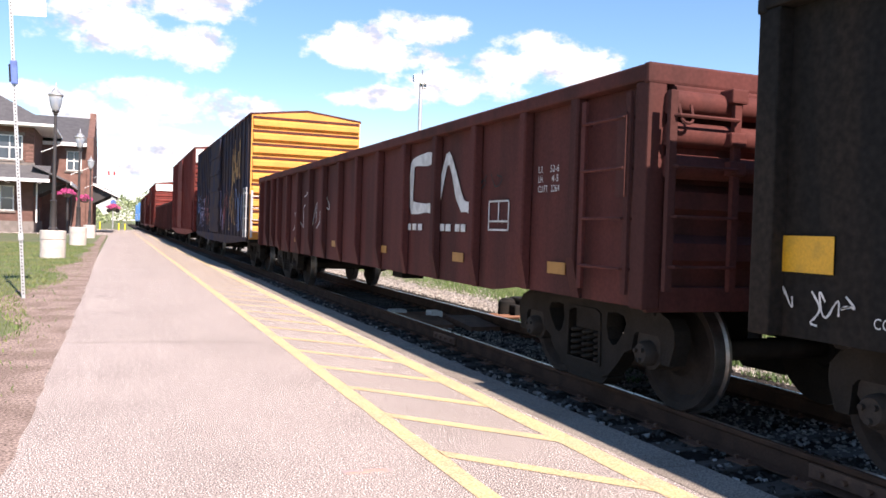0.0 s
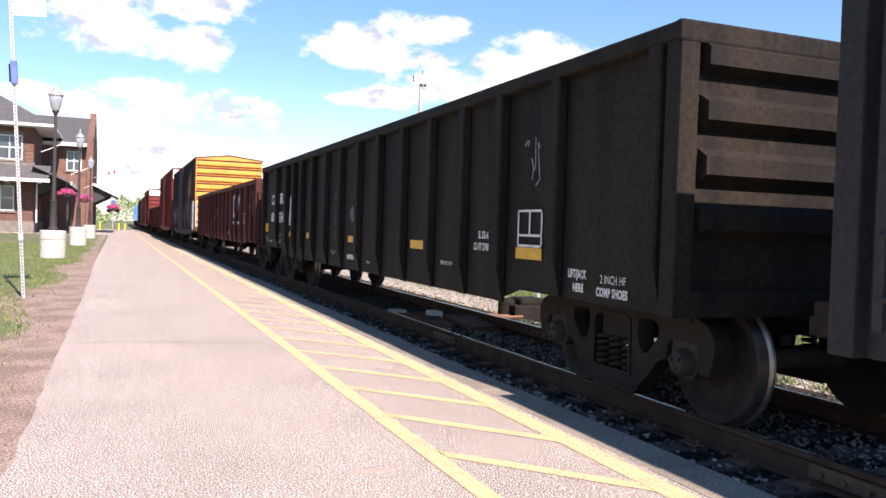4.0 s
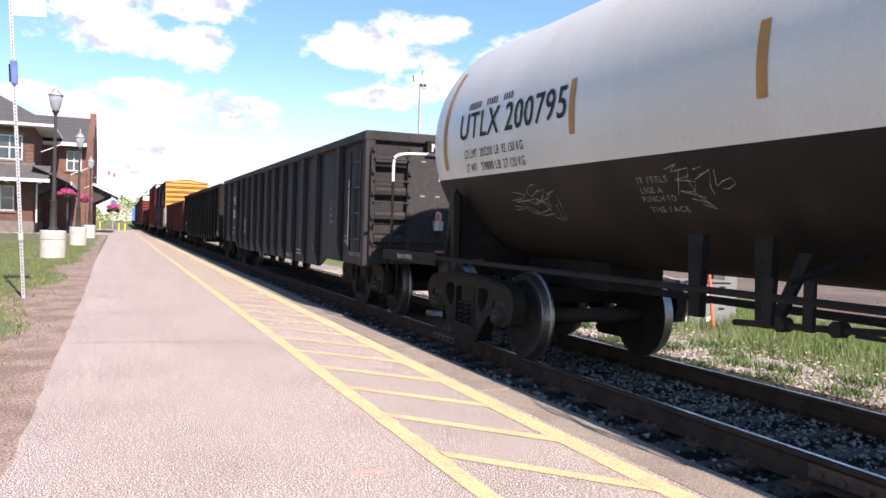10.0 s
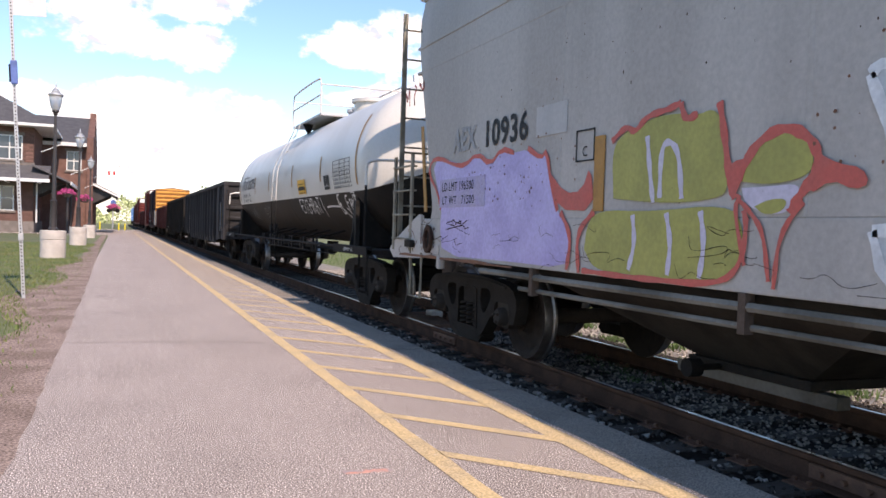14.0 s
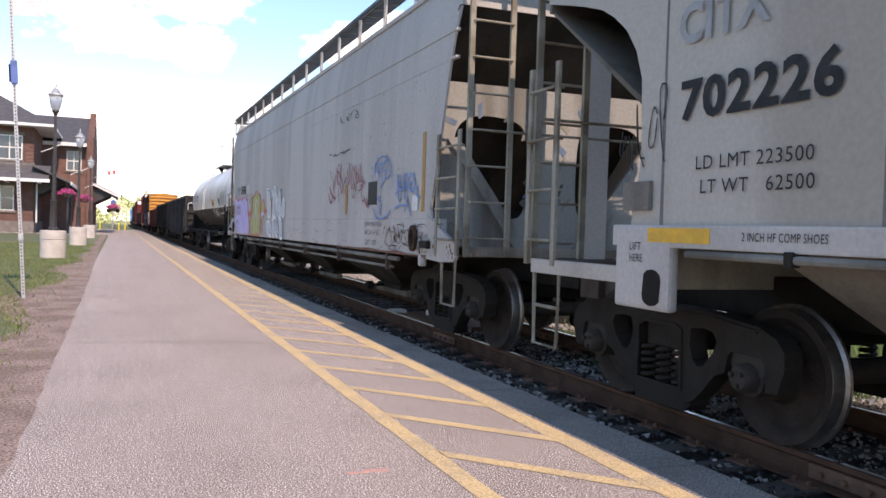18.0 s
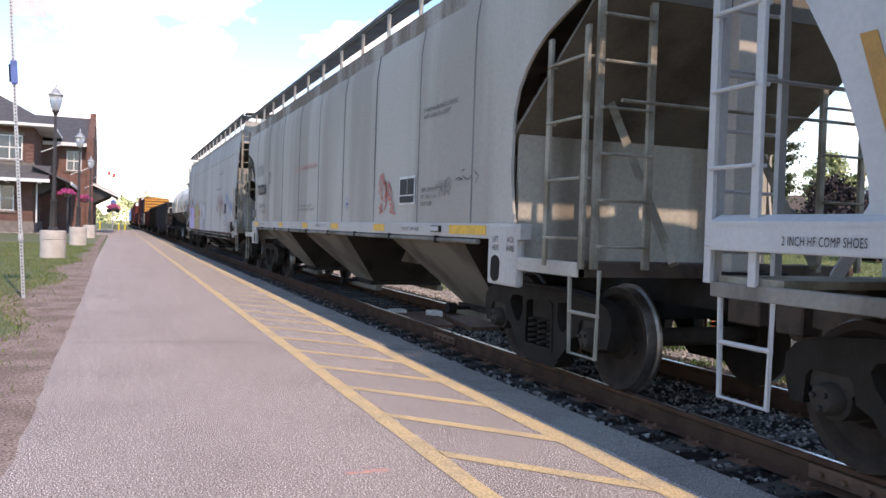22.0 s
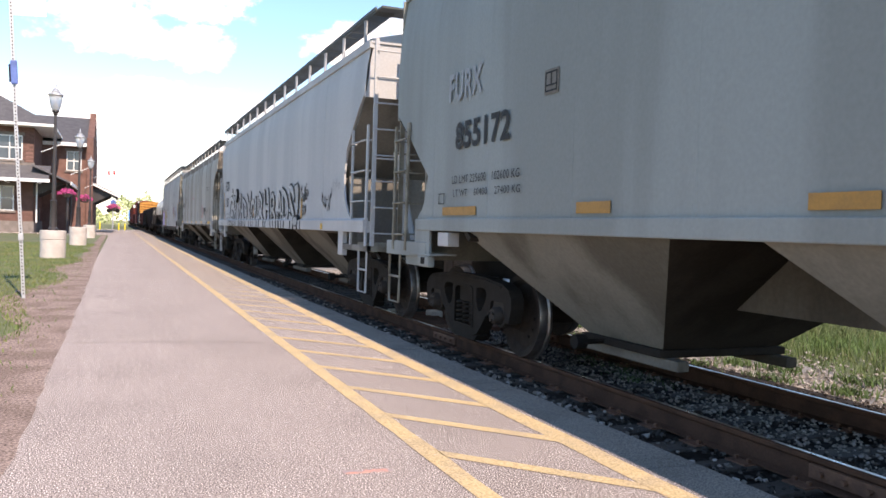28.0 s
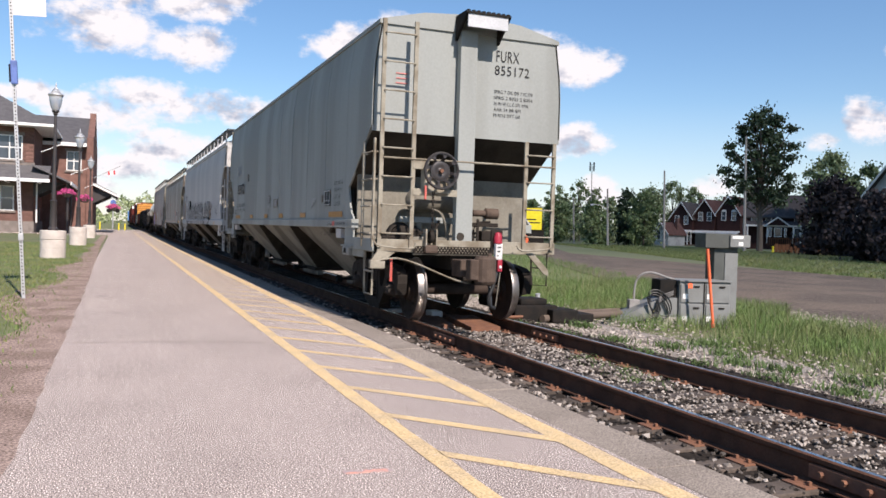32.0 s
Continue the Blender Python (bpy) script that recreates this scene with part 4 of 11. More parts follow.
    spots = [(5.5, 8.7), (5.52, 8.0), (5.3, 7.4), (7.5, 8.35), (7.7, 7.78), (7.29, 6.45), (8.3, 9.9), (7.58, 9.79), (6.81, 8.28), (7.1, 10.6), (6.7, 9.3), (7.9, 9.0), (7.0, 7.3), (6.6, 11.3), (8.0, 6.9), (7.4, 5.6), (6.5, 12.6), (7.6, 12.3)]
    def tufts(r):
        cx, cy = r.choice(spots)
        return cx + r.gauss(0, 0.12), cy + r.gauss(0, 0.17)
    blades("weed_tuft", "low green weeds in the gravel", 2600, tufts, 0.10, "weed", 12, -0.25, 1.3, 0.010)
    def lawn_spot(r):
        while True:
            y = 4 + 46 * r.random() ** 1.3
            x = -0.72 - 6.0 * r.random() ** 1.2
            edge = -1.25 + 0.25 * math.sin(y * 0.7)
            if x < edge or r.random() < 0.10:
                return x, y
    blades("lawn_grass", "short green lawn grass", 42000, lawn_spot, 0.065, "blade", 13, -0.025, 0.9, 0.008)
    # far side: old road, then a mown bank
    strip_mesh([(13.7, -40), (13.9, 8), (14.4, 15), (17.0, 25), (22.5, 39), (34, 66), (60, 125), (68, 125), (38, 64), (36.0, 40), (35.0, 29), (33, 0), (30, -40)], -0.345, "road", "road", "wide old asphalt road beyond the verge", thick=0.1)
    stones("road_edge_gravel", "loose gravel at the road's edge", 3500, lambda r: ((lambda y: (13.9 + max(0, (y - 10) * 0.16) + r.gauss(0, 0.45), y, -0.345))(r.uniform(4, 26))), 0.028, "stone", 14)
    blades("bank_grass", "rough grass on the bank beyond the road", 60000, lambda r: ((lambda y: (35.6 + max(0, (y - 35) * 0.38) + 34 * r.random() ** 1.5, y))(r.uniform(20, 125))), 0.17, "blade", 15, -0.38, 1.2, 0.022)
    switch_gear()


def switch_gear():
    """The powered switch by the track: plates between the rails, rods and the machine's cabinets."""
    s = thing("switch_machine", "low black switch machine with rods across the track", "switch machine", (7.1, 13.35, -0.24))
    part("machine_body", cuboid(-0.45, 0.42, -0.30, 0.42, 0.0, 0.30, 0.03), "black_iron", s)
    part("gear_cover", cuboid(-0.30, 0.25, -0.22, 0.30, 0.28, 0.42, 0.05), "black_iron", s)
    part("motor_case", lathe(bmesh.new(), [(0.0, 0.17), (0.34, 0.16), (0.40, 0.1), (0.40, 0.0)], (-0.42, 0.1, 0), "z", 14), "black_iron", s, smooth=True)
    part("lock_box", cuboid(0.20, 0.72, -0.52, 0.12, 0.0, 0.24, 0.03), "black_iron", s)
    part("machine_step", cuboid(0.66, 1.12, -0.42, 0.15, 0.0, 0.15, 0.025), "black_iron", s)
    part("terminal_cap", lathe(bmesh.new(), [(0.38, 0.05), (0.46, 0.05), (0.48, 0.0)], (0.32, 0.3, 0), "z", 10), "galvan", s)
    part("base_timber", cuboid(-0.7, 1.0, 0.0, 0.24, -0.1, 0.0, 0.01), "tie", s)
    for k in range(3):
        part("throw_rod", tube(bmesh.new(), [(-2.9, -0.3 + k * 0.22, 0.06), (-0.3, -0.3 + k * 0.22, 0.1)], 0.03, 6), "rust", s)
    pl = thing("switch_plates", "rust-brown steel plates between the rails", "steel plates", (XC, 11.9, -0.14), kind="")
    for k, (x0, x1, y0, y1) in enumerate(((-0.62, 0.02, 0.0, 0.75), (0.16, 0.66, -0.35, 0.7), (-0.6, 0.0, 0.9, 1.3))):
        part("plate", prism(bmesh.new(), [(y0, -0.05), (y1, -0.05), (y1, 0.09), (y0, 0.02)], x0, x1), "rust", pl)
    part("heater_box", cuboid(-0.10, 0.10, 0.7, 1.0, -0.05, 0.16, 0.02), "galvan", pl)
    part("heater_box", cuboid(-0.62, -0.34, 1.25, 1.5, -0.05, 0.13, 0.02), "galvan", pl)
    du = thing("heater_duct", "dull brown pipe along the gravel to the cabinet", "duct", (8.6, 13.4, -0.12))
    part("pipe", tube(bmesh.new(), [(-1.45, -0.45, -0.05), (0.75, 0.35, -0.06)], 0.07, 10), "pipe_brown", du, smooth=True)
    part("pipe", tube(bmesh.new(), [(-1.0, 0.12, -0.02), (1.1, 0.75, -0.04)], 0.055, 10), "pipe_brown", du, smooth=True)
    c = thing("heater_cabinet", "grey steel switch-heater cabinet with a sloped hood and black cables", "cabinet", (10.30, 13.15, -0.44), rz=-14)
    part("body", cuboid(0.0, 1.06, 0.0, 0.7, 0.05, 0.95, 0.012), "cabinet", c)
    for k in range(2):
        for j in range(2):
            d = part("door", cuboid(0.02 + k * 0.53, 0.51 + k * 0.53, -0.025, 0.0, 0.10 + j * 0.44, 0.50 + j * 0.40, 0.008), "cabinet", c)
            part("handle", cuboid(0.28 + k * 0.53, 0.40 + k * 0.53, -0.045, -0.025, 0.42 + j * 0.42, 0.45 + j * 0.42, 0.005), "black_iron", d)
            part("notice", cuboid(0.06 + k * 0.5, 0.17 + k * 0.5, -0.028, -0.0255, 0.17 + j * 0.44, 0.27 + j * 0.44), "white_trim", d)
    part("red_notice", cuboid(0.16, 0.25, -0.03, -0.026, 0.82, 0.92), "orange", c)
    part("leg", cuboid(0.05, 0.12, 0.1, 0.6, -0.05, 0.05), "black_iron", c)
    part("leg", cuboid(0.8, 0.87, 0.1, 0.6, -0.05, 0.05), "black_iron", c)
    part("control_box", cuboid(-0.36, -0.02, 0.1, 0.55, 0.58, 0.97, 0.012), "black_iron", c)
    bm = prism(bmesh.new(), [(-1.5, -0.05), (-0.02, -0.05), (-0.02, 0.62), (-0.35, 0.62), (-1.42, 0.08)], 0.05, 0.62, "y")
    part("sloped_hood", bm, "cabinet", c)
    part("hood_brace", cuboid(-0.32, -0.06, -0.03, 0.05, -0.05, 0.24, 0.01), "hop_beige", c)
    for k in range(3):
        part("black_cable", tube(bmesh.new(), [(-0.42 + (0.17 + 0.03 * k) * math.cos(a * 0.45) - 0.10 * math.sin(a * 0.45), -0.02 - 0.012 * k, 0.42 + 0.05 * k + 0.26 * math.sin(a * 0.45)) for a in range(15)], 0.014, 6), "hose", c, smooth=True)
    for k in range(3):
        part("black_cable", tube(bmesh.new(), rounded([(-0.12, 0.02, 0.75 - k * 0.03), (-0.5, -0.03, 0.62 - 0.05 * k), (-0.35 - 0.06 * k, -0.05, 0.3), (-0.9, -0.05, 0.12), (-1.42, -0.02, 0.0)], 3), 0.018, 6), "hose", c, smooth=True)
    part("conduit", tube(bmesh.new(), rounded([(0.02, 0.3, 0.97), (-0.18, 0.32, 1.02), (-0.45, 0.4, 1.12), (-0.68, 0.48, 1.02), (-0.74, 0.5, 0.78), (-0.74, 0.5, 0.50)], 3), 0.022, 8), "conduit_grey", c, smooth=True)
    part("conduit_box", cuboid(-0.86, -0.64, 0.42, 0.58, 0.34, 0.54, 0.02), "conduit_grey", c)
    part("conduit_foot", tube(bmesh.new(), [(-0.74, 0.5, 0.36), (-0.70, 0.5, -0.05)], 0.02, 8), "conduit_grey", c)
    part("hinge_rod", tube(bmesh.new(), [(0.5, -0.035, 0.1), (0.5, -0.035, 0.93)], 0.012, 6), "black_iron", c)
    part("cabinet_lid", cuboid(-0.02, 1.08, -0.04, 0.72, 0.95, 0.975, 0.006), "cabinet", c)
    t = thing("relay_cabinet", "tall dark grey relay cabinet on a post", "cabinet", (11.58, 13.70, -0.42), rz=-14)
    part("post", cuboid(-0.05, 0.46, -0.1, 0.3, 0.0, 1.62, 0.012), "cabinet_dark", t)
    part("post_face", cuboid(0.18, 0.46, -0.12, -0.1, 0.1, 1.5, 0.006), "cabinet", t)
    part("head_box", cuboid(-0.30, 0.42, -0.2, 0.3, 1.60, 1.90, 0.012), "cabinet_dark", t)
    part("head_door", cuboid(0.22, 0.66, -0.24, 0.3, 1.63, 1.88, 0.01), "cabinet", t)
    part("notice", cuboid(0.40, 0.50, -0.246, -0.241, 1.66, 1.74), "white_trim", t)
    part("cover_plate", cuboid(0.26, 0.5, -0.247, -0.241, 1.80, 1.86), "white_trim", t)
    r = thing("marker_rod", "leaning orange fibreglass marker rod", "marker rod", (10.55, 12.5, -0.33))
    part("rod", tube(bmesh.new(), [(0.05, 0, 0), (-0.1, 0.06, 1.5)], 0.028, 8), "orange", r)


ground_sheet()
platform()
track()


# ---------- the freight train ----------
MOVERS, WHEELS = [], []          # cars with their place at 32 s; wheelsets with their pose on the car
R_WHEEL = 0.46
truck_mesh = {}


def car(name, label, category, y_end):
    ob = thing(name, label, category, (XCAR, y_end, 0), group="cars of the freight train")
    MOVERS.append((ob, y_end))
    return ob


def punched(outer, holes, x0, x1):
    """A plate in the y-z plane with openings cut through it."""
    bm, edges = bmesh.new(), []
    for loop in [outer] + holes:
        vs = [bm.verts.new((x0, *p)) for p in loop]
        edges += [bm.edges.new((vs[i], vs[(i + 1) % len(vs)])) for i in range(len(vs))]
    bmesh.ops.triangle_fill(bm, edges=edges, use_beauty=True)
    out = bmesh.ops.extrude_face_region(bm, geom=bm.faces[:])
    for v in out["geom"]:
        if isinstance(v, bmesh.types.BMVert):
            v.co.x = x1
    bmesh.ops.recalc_face_normals(bm, faces=bm.faces)
    return bm


def truck_parts():
    """Meshes of one truck, with its middle over the origin."""
    hw = 1.12                                     # a side frame's outer face from the centre line
    x0, x1 = -hw + 0.0, -hw + 0.15                # cast side frame, with its windows
    half = [(0.30, 0.165), (0.40, 0.20), (0.50, 0.29), (0.62, 0.42), (0.72, 0.46), (0.745, 0.58), (0.78, 0.61), (1.05, 0.61), (1.085, 0.57), (1.10, 0.40), (1.20, 0.40), (1.255, 0.56), (1.25, 0.67), (1.18, 0.75), (1.03, 0.805), (0.60, 0.85), (0.25, 0.865)]
    outer = half + [(-p[0], p[1]) for p in half[::-1]]
    side = [(0.36, 0.72), (0.35, 0.60), (0.385, 0.50), (0.44, 0.455), (0.50, 0.47), (0.60, 0.58), (0.635, 0.66), (0.60, 0.715), (0.50, 0.735)]
    holes = [[(-0.285, 0.25), (0.285, 0.25), (0.27, 0.70), (0.20, 0.735), (-0.20, 0.735), (-0.27, 0.70)], side, [(-p[0], p[1]) for p in side]]
    bm = punched(outer, holes, x0, x1)
    rim = punched(holes[0], [[(p[0] * 0.9, 0.49 + (p[1] - 0.49) * 0.9) for p in holes[0]]], x0 - 0.015, x0)
    spare = bpy.data.meshes.new("rim")
    for extra in (rim, prism(bmesh.new(), [(-0.36, 0.165), (-0.30, 0.245), (0.30, 0.245), (0.36, 0.165), (0.28, 0.10), (-0.28, 0.10)], x0 + 0.02, x1 + 0.05),
                  prism(bmesh.new(), [(-1.02, 0.785), (-0.6, 0.83), (0.6, 0.83), (1.02, 0.785), (1.02, 0.765), (0.6, 0.81), (-0.6, 0.81), (-1.02, 0.765)], x0 - 0.02, x0)):
        bmesh.ops.recalc_face_normals(extra, faces=extra.faces)
        extra.to_mesh(spare)
        extra.free()
        bm.from_mesh(spare)
    near = bpy.data.meshes.new("side_frame")
    bmesh.ops.recalc_face_normals(bm, faces=bm.faces)
    bm.to_mesh(near)
    bm.free()
    near.materials.append(M["truck"])
    bm = bmesh.new()                              # coil spring
    turns = [(0.062 * math.cos(a * math.tau / 10), 0.062 * math.sin(a * math.tau / 10), 0.27 + 0.27 * a / 50) for a in range(51)]
    tube(bm, turns, 0.019, 5)
    spring = bpy.data.meshes.new("coil_spring")
    bm.to_mesh(spring)
    bm.free()
    spring.shade_smooth()
    spring.materials.append(M["truck"])
    bm = bmesh.new()                              # bearing with its three cap bolts
    lathe(bm, [(-0.16, 0.0), (-0.16, 0.075), (-0.135, 0.095), (-0.06, 0.10), (-0.055, 0.13), (0.10, 0.135)], axis="x", seg=20)
    prism(bm, [(-0.15, 0.145), (0.15, 0.145), (0.165, 0.06), (0.13, 0.02), (-0.13, 0.02), (-0.165, 0.06)], -0.07, 0.08)
    for k in range(3):
        a = k * math.tau / 3 + 0.4
        lathe(bm, [(-0.185, 0.0), (-0.185, 0.018), (-0.155, 0.018)], (0, 0.05 * math.cos(a), 0.05 * math.sin(a)), "x", 6)
    bearing = bpy.data.meshes.new("bearing_cap")
    bmesh.ops.recalc_face_normals(bm, faces=bm.faces)
    bm.to_mesh(bearing)
    bm.free()
    bearing.shade_smooth()
    bearing.set_sharp_from_angle(angle=radians(35))
    bearing.materials.append(M["cap"])
    bm = bmesh.new()                              # bolster and brake beams
    box(bm, -1.09, 1.09, -0.2, 0.2, 0.53, 0.74)
    box(bm, -0.85, 0.85, -0.62, -0.54, 0.42, 0.50)
    box(bm, -0.85, 0.85, 0.54, 0.62, 0.42, 0.50)
    lathe(bm, [(0.74, 0.2), (0.84, 0.2)], (0, 0, 0), "z", 16)
    bmesh.ops.bevel(bm, geom=[e for e in bm.edges if e.calc_length() > 0.15], offset=0.015, segments=1, affect="EDGES")
    bolster = bpy.data.meshes.new("bolster")
    bm.to_mesh(bolster)
    bm.free()
    bolster.materials.append(M["truck"])
    return dict(side_frame=near, coil_spring=spring, bearing_cap=bearing, bolster=bolster)


def wheelset_mesh():
    bm = bmesh.new()
    G = 0.775
    for s in (-1, 1):
        o = (s * G, 0, 0)
        prof = [(s * 0.10, 0.10), (s * 0.10, 0.15), (s * 0.03, 0.19), (s * -0.005, 0.34), (s * 0.055, 0.395), (s * 0.058, 0.452), (s * 0.04, R_WHEEL), (s * -0.035, 0.463), (s * -0.05, 0.487), (s * -0.075, 0.485), (s * -0.08, 0.40), (s * -0.05, 0.33), (s * -0.04, 0.18), (s * -0.09, 0.15), (s * -0.09, 0.10)]
        lathe(bm, prof, o, "x", 44, mats=[0, 0, 0, 0, 0, 1, 1, 1, 1, 0, 0, 0, 0, 0])
    lathe(bm, [(-1.05, 0.0), (-1.05, 0.07), (-0.85, 0.085), (-0.6, 0.085), (0.6, 0.085), (0.85, 0.085), (1.05, 0.07), (1.05, 0.0)], (0, 0, 0), "x", 16)
    for s in (-1, 1):                              # cast marks on the plate, which show the turning
        for k in range(3):
            a = k * 0.5
            box(bm, s * 0.803 - 0.006, s * 0.803 + 0.01, 0.25 * math.cos(a) - 0.03, 0.25 * math.cos(a) + 0.03, 0.25 * math.sin(a) - 0.012, 0.25 * math.sin(a) + 0.012)
    me = bpy.data.meshes.new("wheelset")
    bmesh.ops.recalc_face_normals(bm, faces=bm.faces)
    bm.to_mesh(me)
    bm.free()
    me.shade_smooth()
    me.set_sharp_from_angle(angle=radians(32))
    me.materials.append(M["wheel"])
    me.materials.append(M["tread"])
    return me


def add_truck(c, u, turning=True):
    if not truck_mesh:
        truck_mesh.update(truck_parts())
        truck_mesh["wheelset"] = wheelset_mesh()
    bol = part("truck_bolster", truck_mesh["bolster"], None, c)
    bol.location = (XC - XCAR, u, 0)
    for s in (1, -1):
        sf = part("side_frame", truck_mesh["side_frame"], None, bol)
        sf.rotation_euler = (0, 0, 0 if s == 1 else math.pi)
        for a in ((-0.19, 0.0, 0.19) if s == 1 else (0.0,)):
            sp = part("coil_spring", truck_mesh["coil_spring"], None, bol)
            sp.location = (-s * 1.05, a, 0)
        for a in (-0.914, 0.914):
            be = part("bearing_cap", truck_mesh["bearing_cap"], None, bol)
            be.location, be.rotation_euler = (-s * 1.02, a, R_WHEEL), (0, 0, 0 if s == 1 else math.pi)
    for a in (-0.914, 0.914):
        ws = part("wheelset", truck_mesh["wheelset"], None, c)
        ws.location = (XC - XCAR, u + a, R_WHEEL)
        if turning:
            WHEELS.append((ws, u + a))


def coupler(c, u, s):
    """A knuckle coupler with its draft gear and air hose at an end; s: the way it points along y."""
    bm = bmesh.new()
    box(bm, -0.16, 0.16, min(u, u + s * 0.35), max(u, u + s * 0.35), 0.70, 0.95)
    box(bm, -0.07, 0.07, min(u + s * 0.3, u + s * 0.62), max(u + s * 0.3, u + s * 0.62), 0.74, 0.90)
    prism(bm, [(-0.16, u + s * 0.52), (0.14, u + s * 0.50), (0.17, u + s * 0.68), (0.02, u + s * 0.66), (-0.06, u + s * 0.72), (-0.15, u + s * 0.68)], 0.68, 0.97, "z")
    bmesh.ops.bevel(bm, geom=bm.edges[:], offset=0.012, segments=1, affect="EDGES")
    lathe(bm, [(0.62, 0.0), (0.62, 0.13), (0.66, 0.155), (0.98, 0.155), (1.02, 0.13), (1.02, 0.0)], (0.10, u + s * 0.62, 0), "z", 14)
    lathe(bm, [(0.60, 0.0), (0.60, 0.03), (1.06, 0.03), (1.06, 0.0)], (0.15, u + s * 0.66, 0), "z", 8)
    for v in bm.verts:
        v.co.x -= 0.16
    cp = part("coupler", bm, "rust_dust", c, "rusty knuckle coupler")
    part("air_hose", tube(bmesh.new(), rounded([(0.12, u, 0.72), (0.16, u + s * 0.3, 0.66), (0.12, u + s * 0.45, 0.34), (0.08, u + s * 0.55, 0.30)]), 0.025, 6), "hose", cp, smooth=True)


def ladder(c, u0, u1, z0, z1, n, material, x=-SIDE - 0.05, stiles=True, w=0.03):
    """A side ladder: two stiles along the side and round rungs, each a piece of its own."""
    lad = part("ladder", cuboid(x - w / 2, x + w / 2, u0 - w, u0 + w, z0, z1, 0.004), material, c)
    if stiles:
        part("stile", cuboid(x - w / 2, x + w / 2, u1 - w, u1 + w, z0, z1, 0.004), material, lad)
    for k in range(n):
        z = z0 + (z1 - z0) * (k + 0.5) / n
        part("rung", tube(bmesh.new(), [(x + 0.06, u0, z), (x - 0.03, u0 + (u1 - u0) * 0.03, z), (x - 0.03, u1 - (u1 - u0) * 0.03, z), (x + 0.06, u1, z)], 0.013, 6), material, lad, smooth=True)
    return lad


def end_ladder(c, y, x0, x1, z0, z1, n, material, s=-1):
    w = 0.03
    lad = part("end_ladder", cuboid(x0 - w, x0 + w, y - 0.02, y + 0.02, z0, z1, 0.004), material, c)
    part("stile", cuboid(x1 - w, x1 + w, y - 0.02, y + 0.02, z0, z1, 0.004), material, lad)
    for k in range(n):
        z = z0 + (z1 - z0) * (k + 0.5) / n
        part("rung", tube(bmesh.new(), [(x0, y, z), (x0 + 0.02, y + s * 0.05, z), (x1 - 0.02, y + s * 0.05, z), (x1, y, z)], 0.013, 6), material, lad, smooth=True)
    return lad


def stirrup(c, u0, u1, z0, z1, material, x=-SIDE + 0.02):
    return part("stirrup_step", tube(bmesh.new(), [(x, u0, z1), (x, u0, z0), (x, u1, z0), (x, u1, z1)], 0.02, 6), material, c)


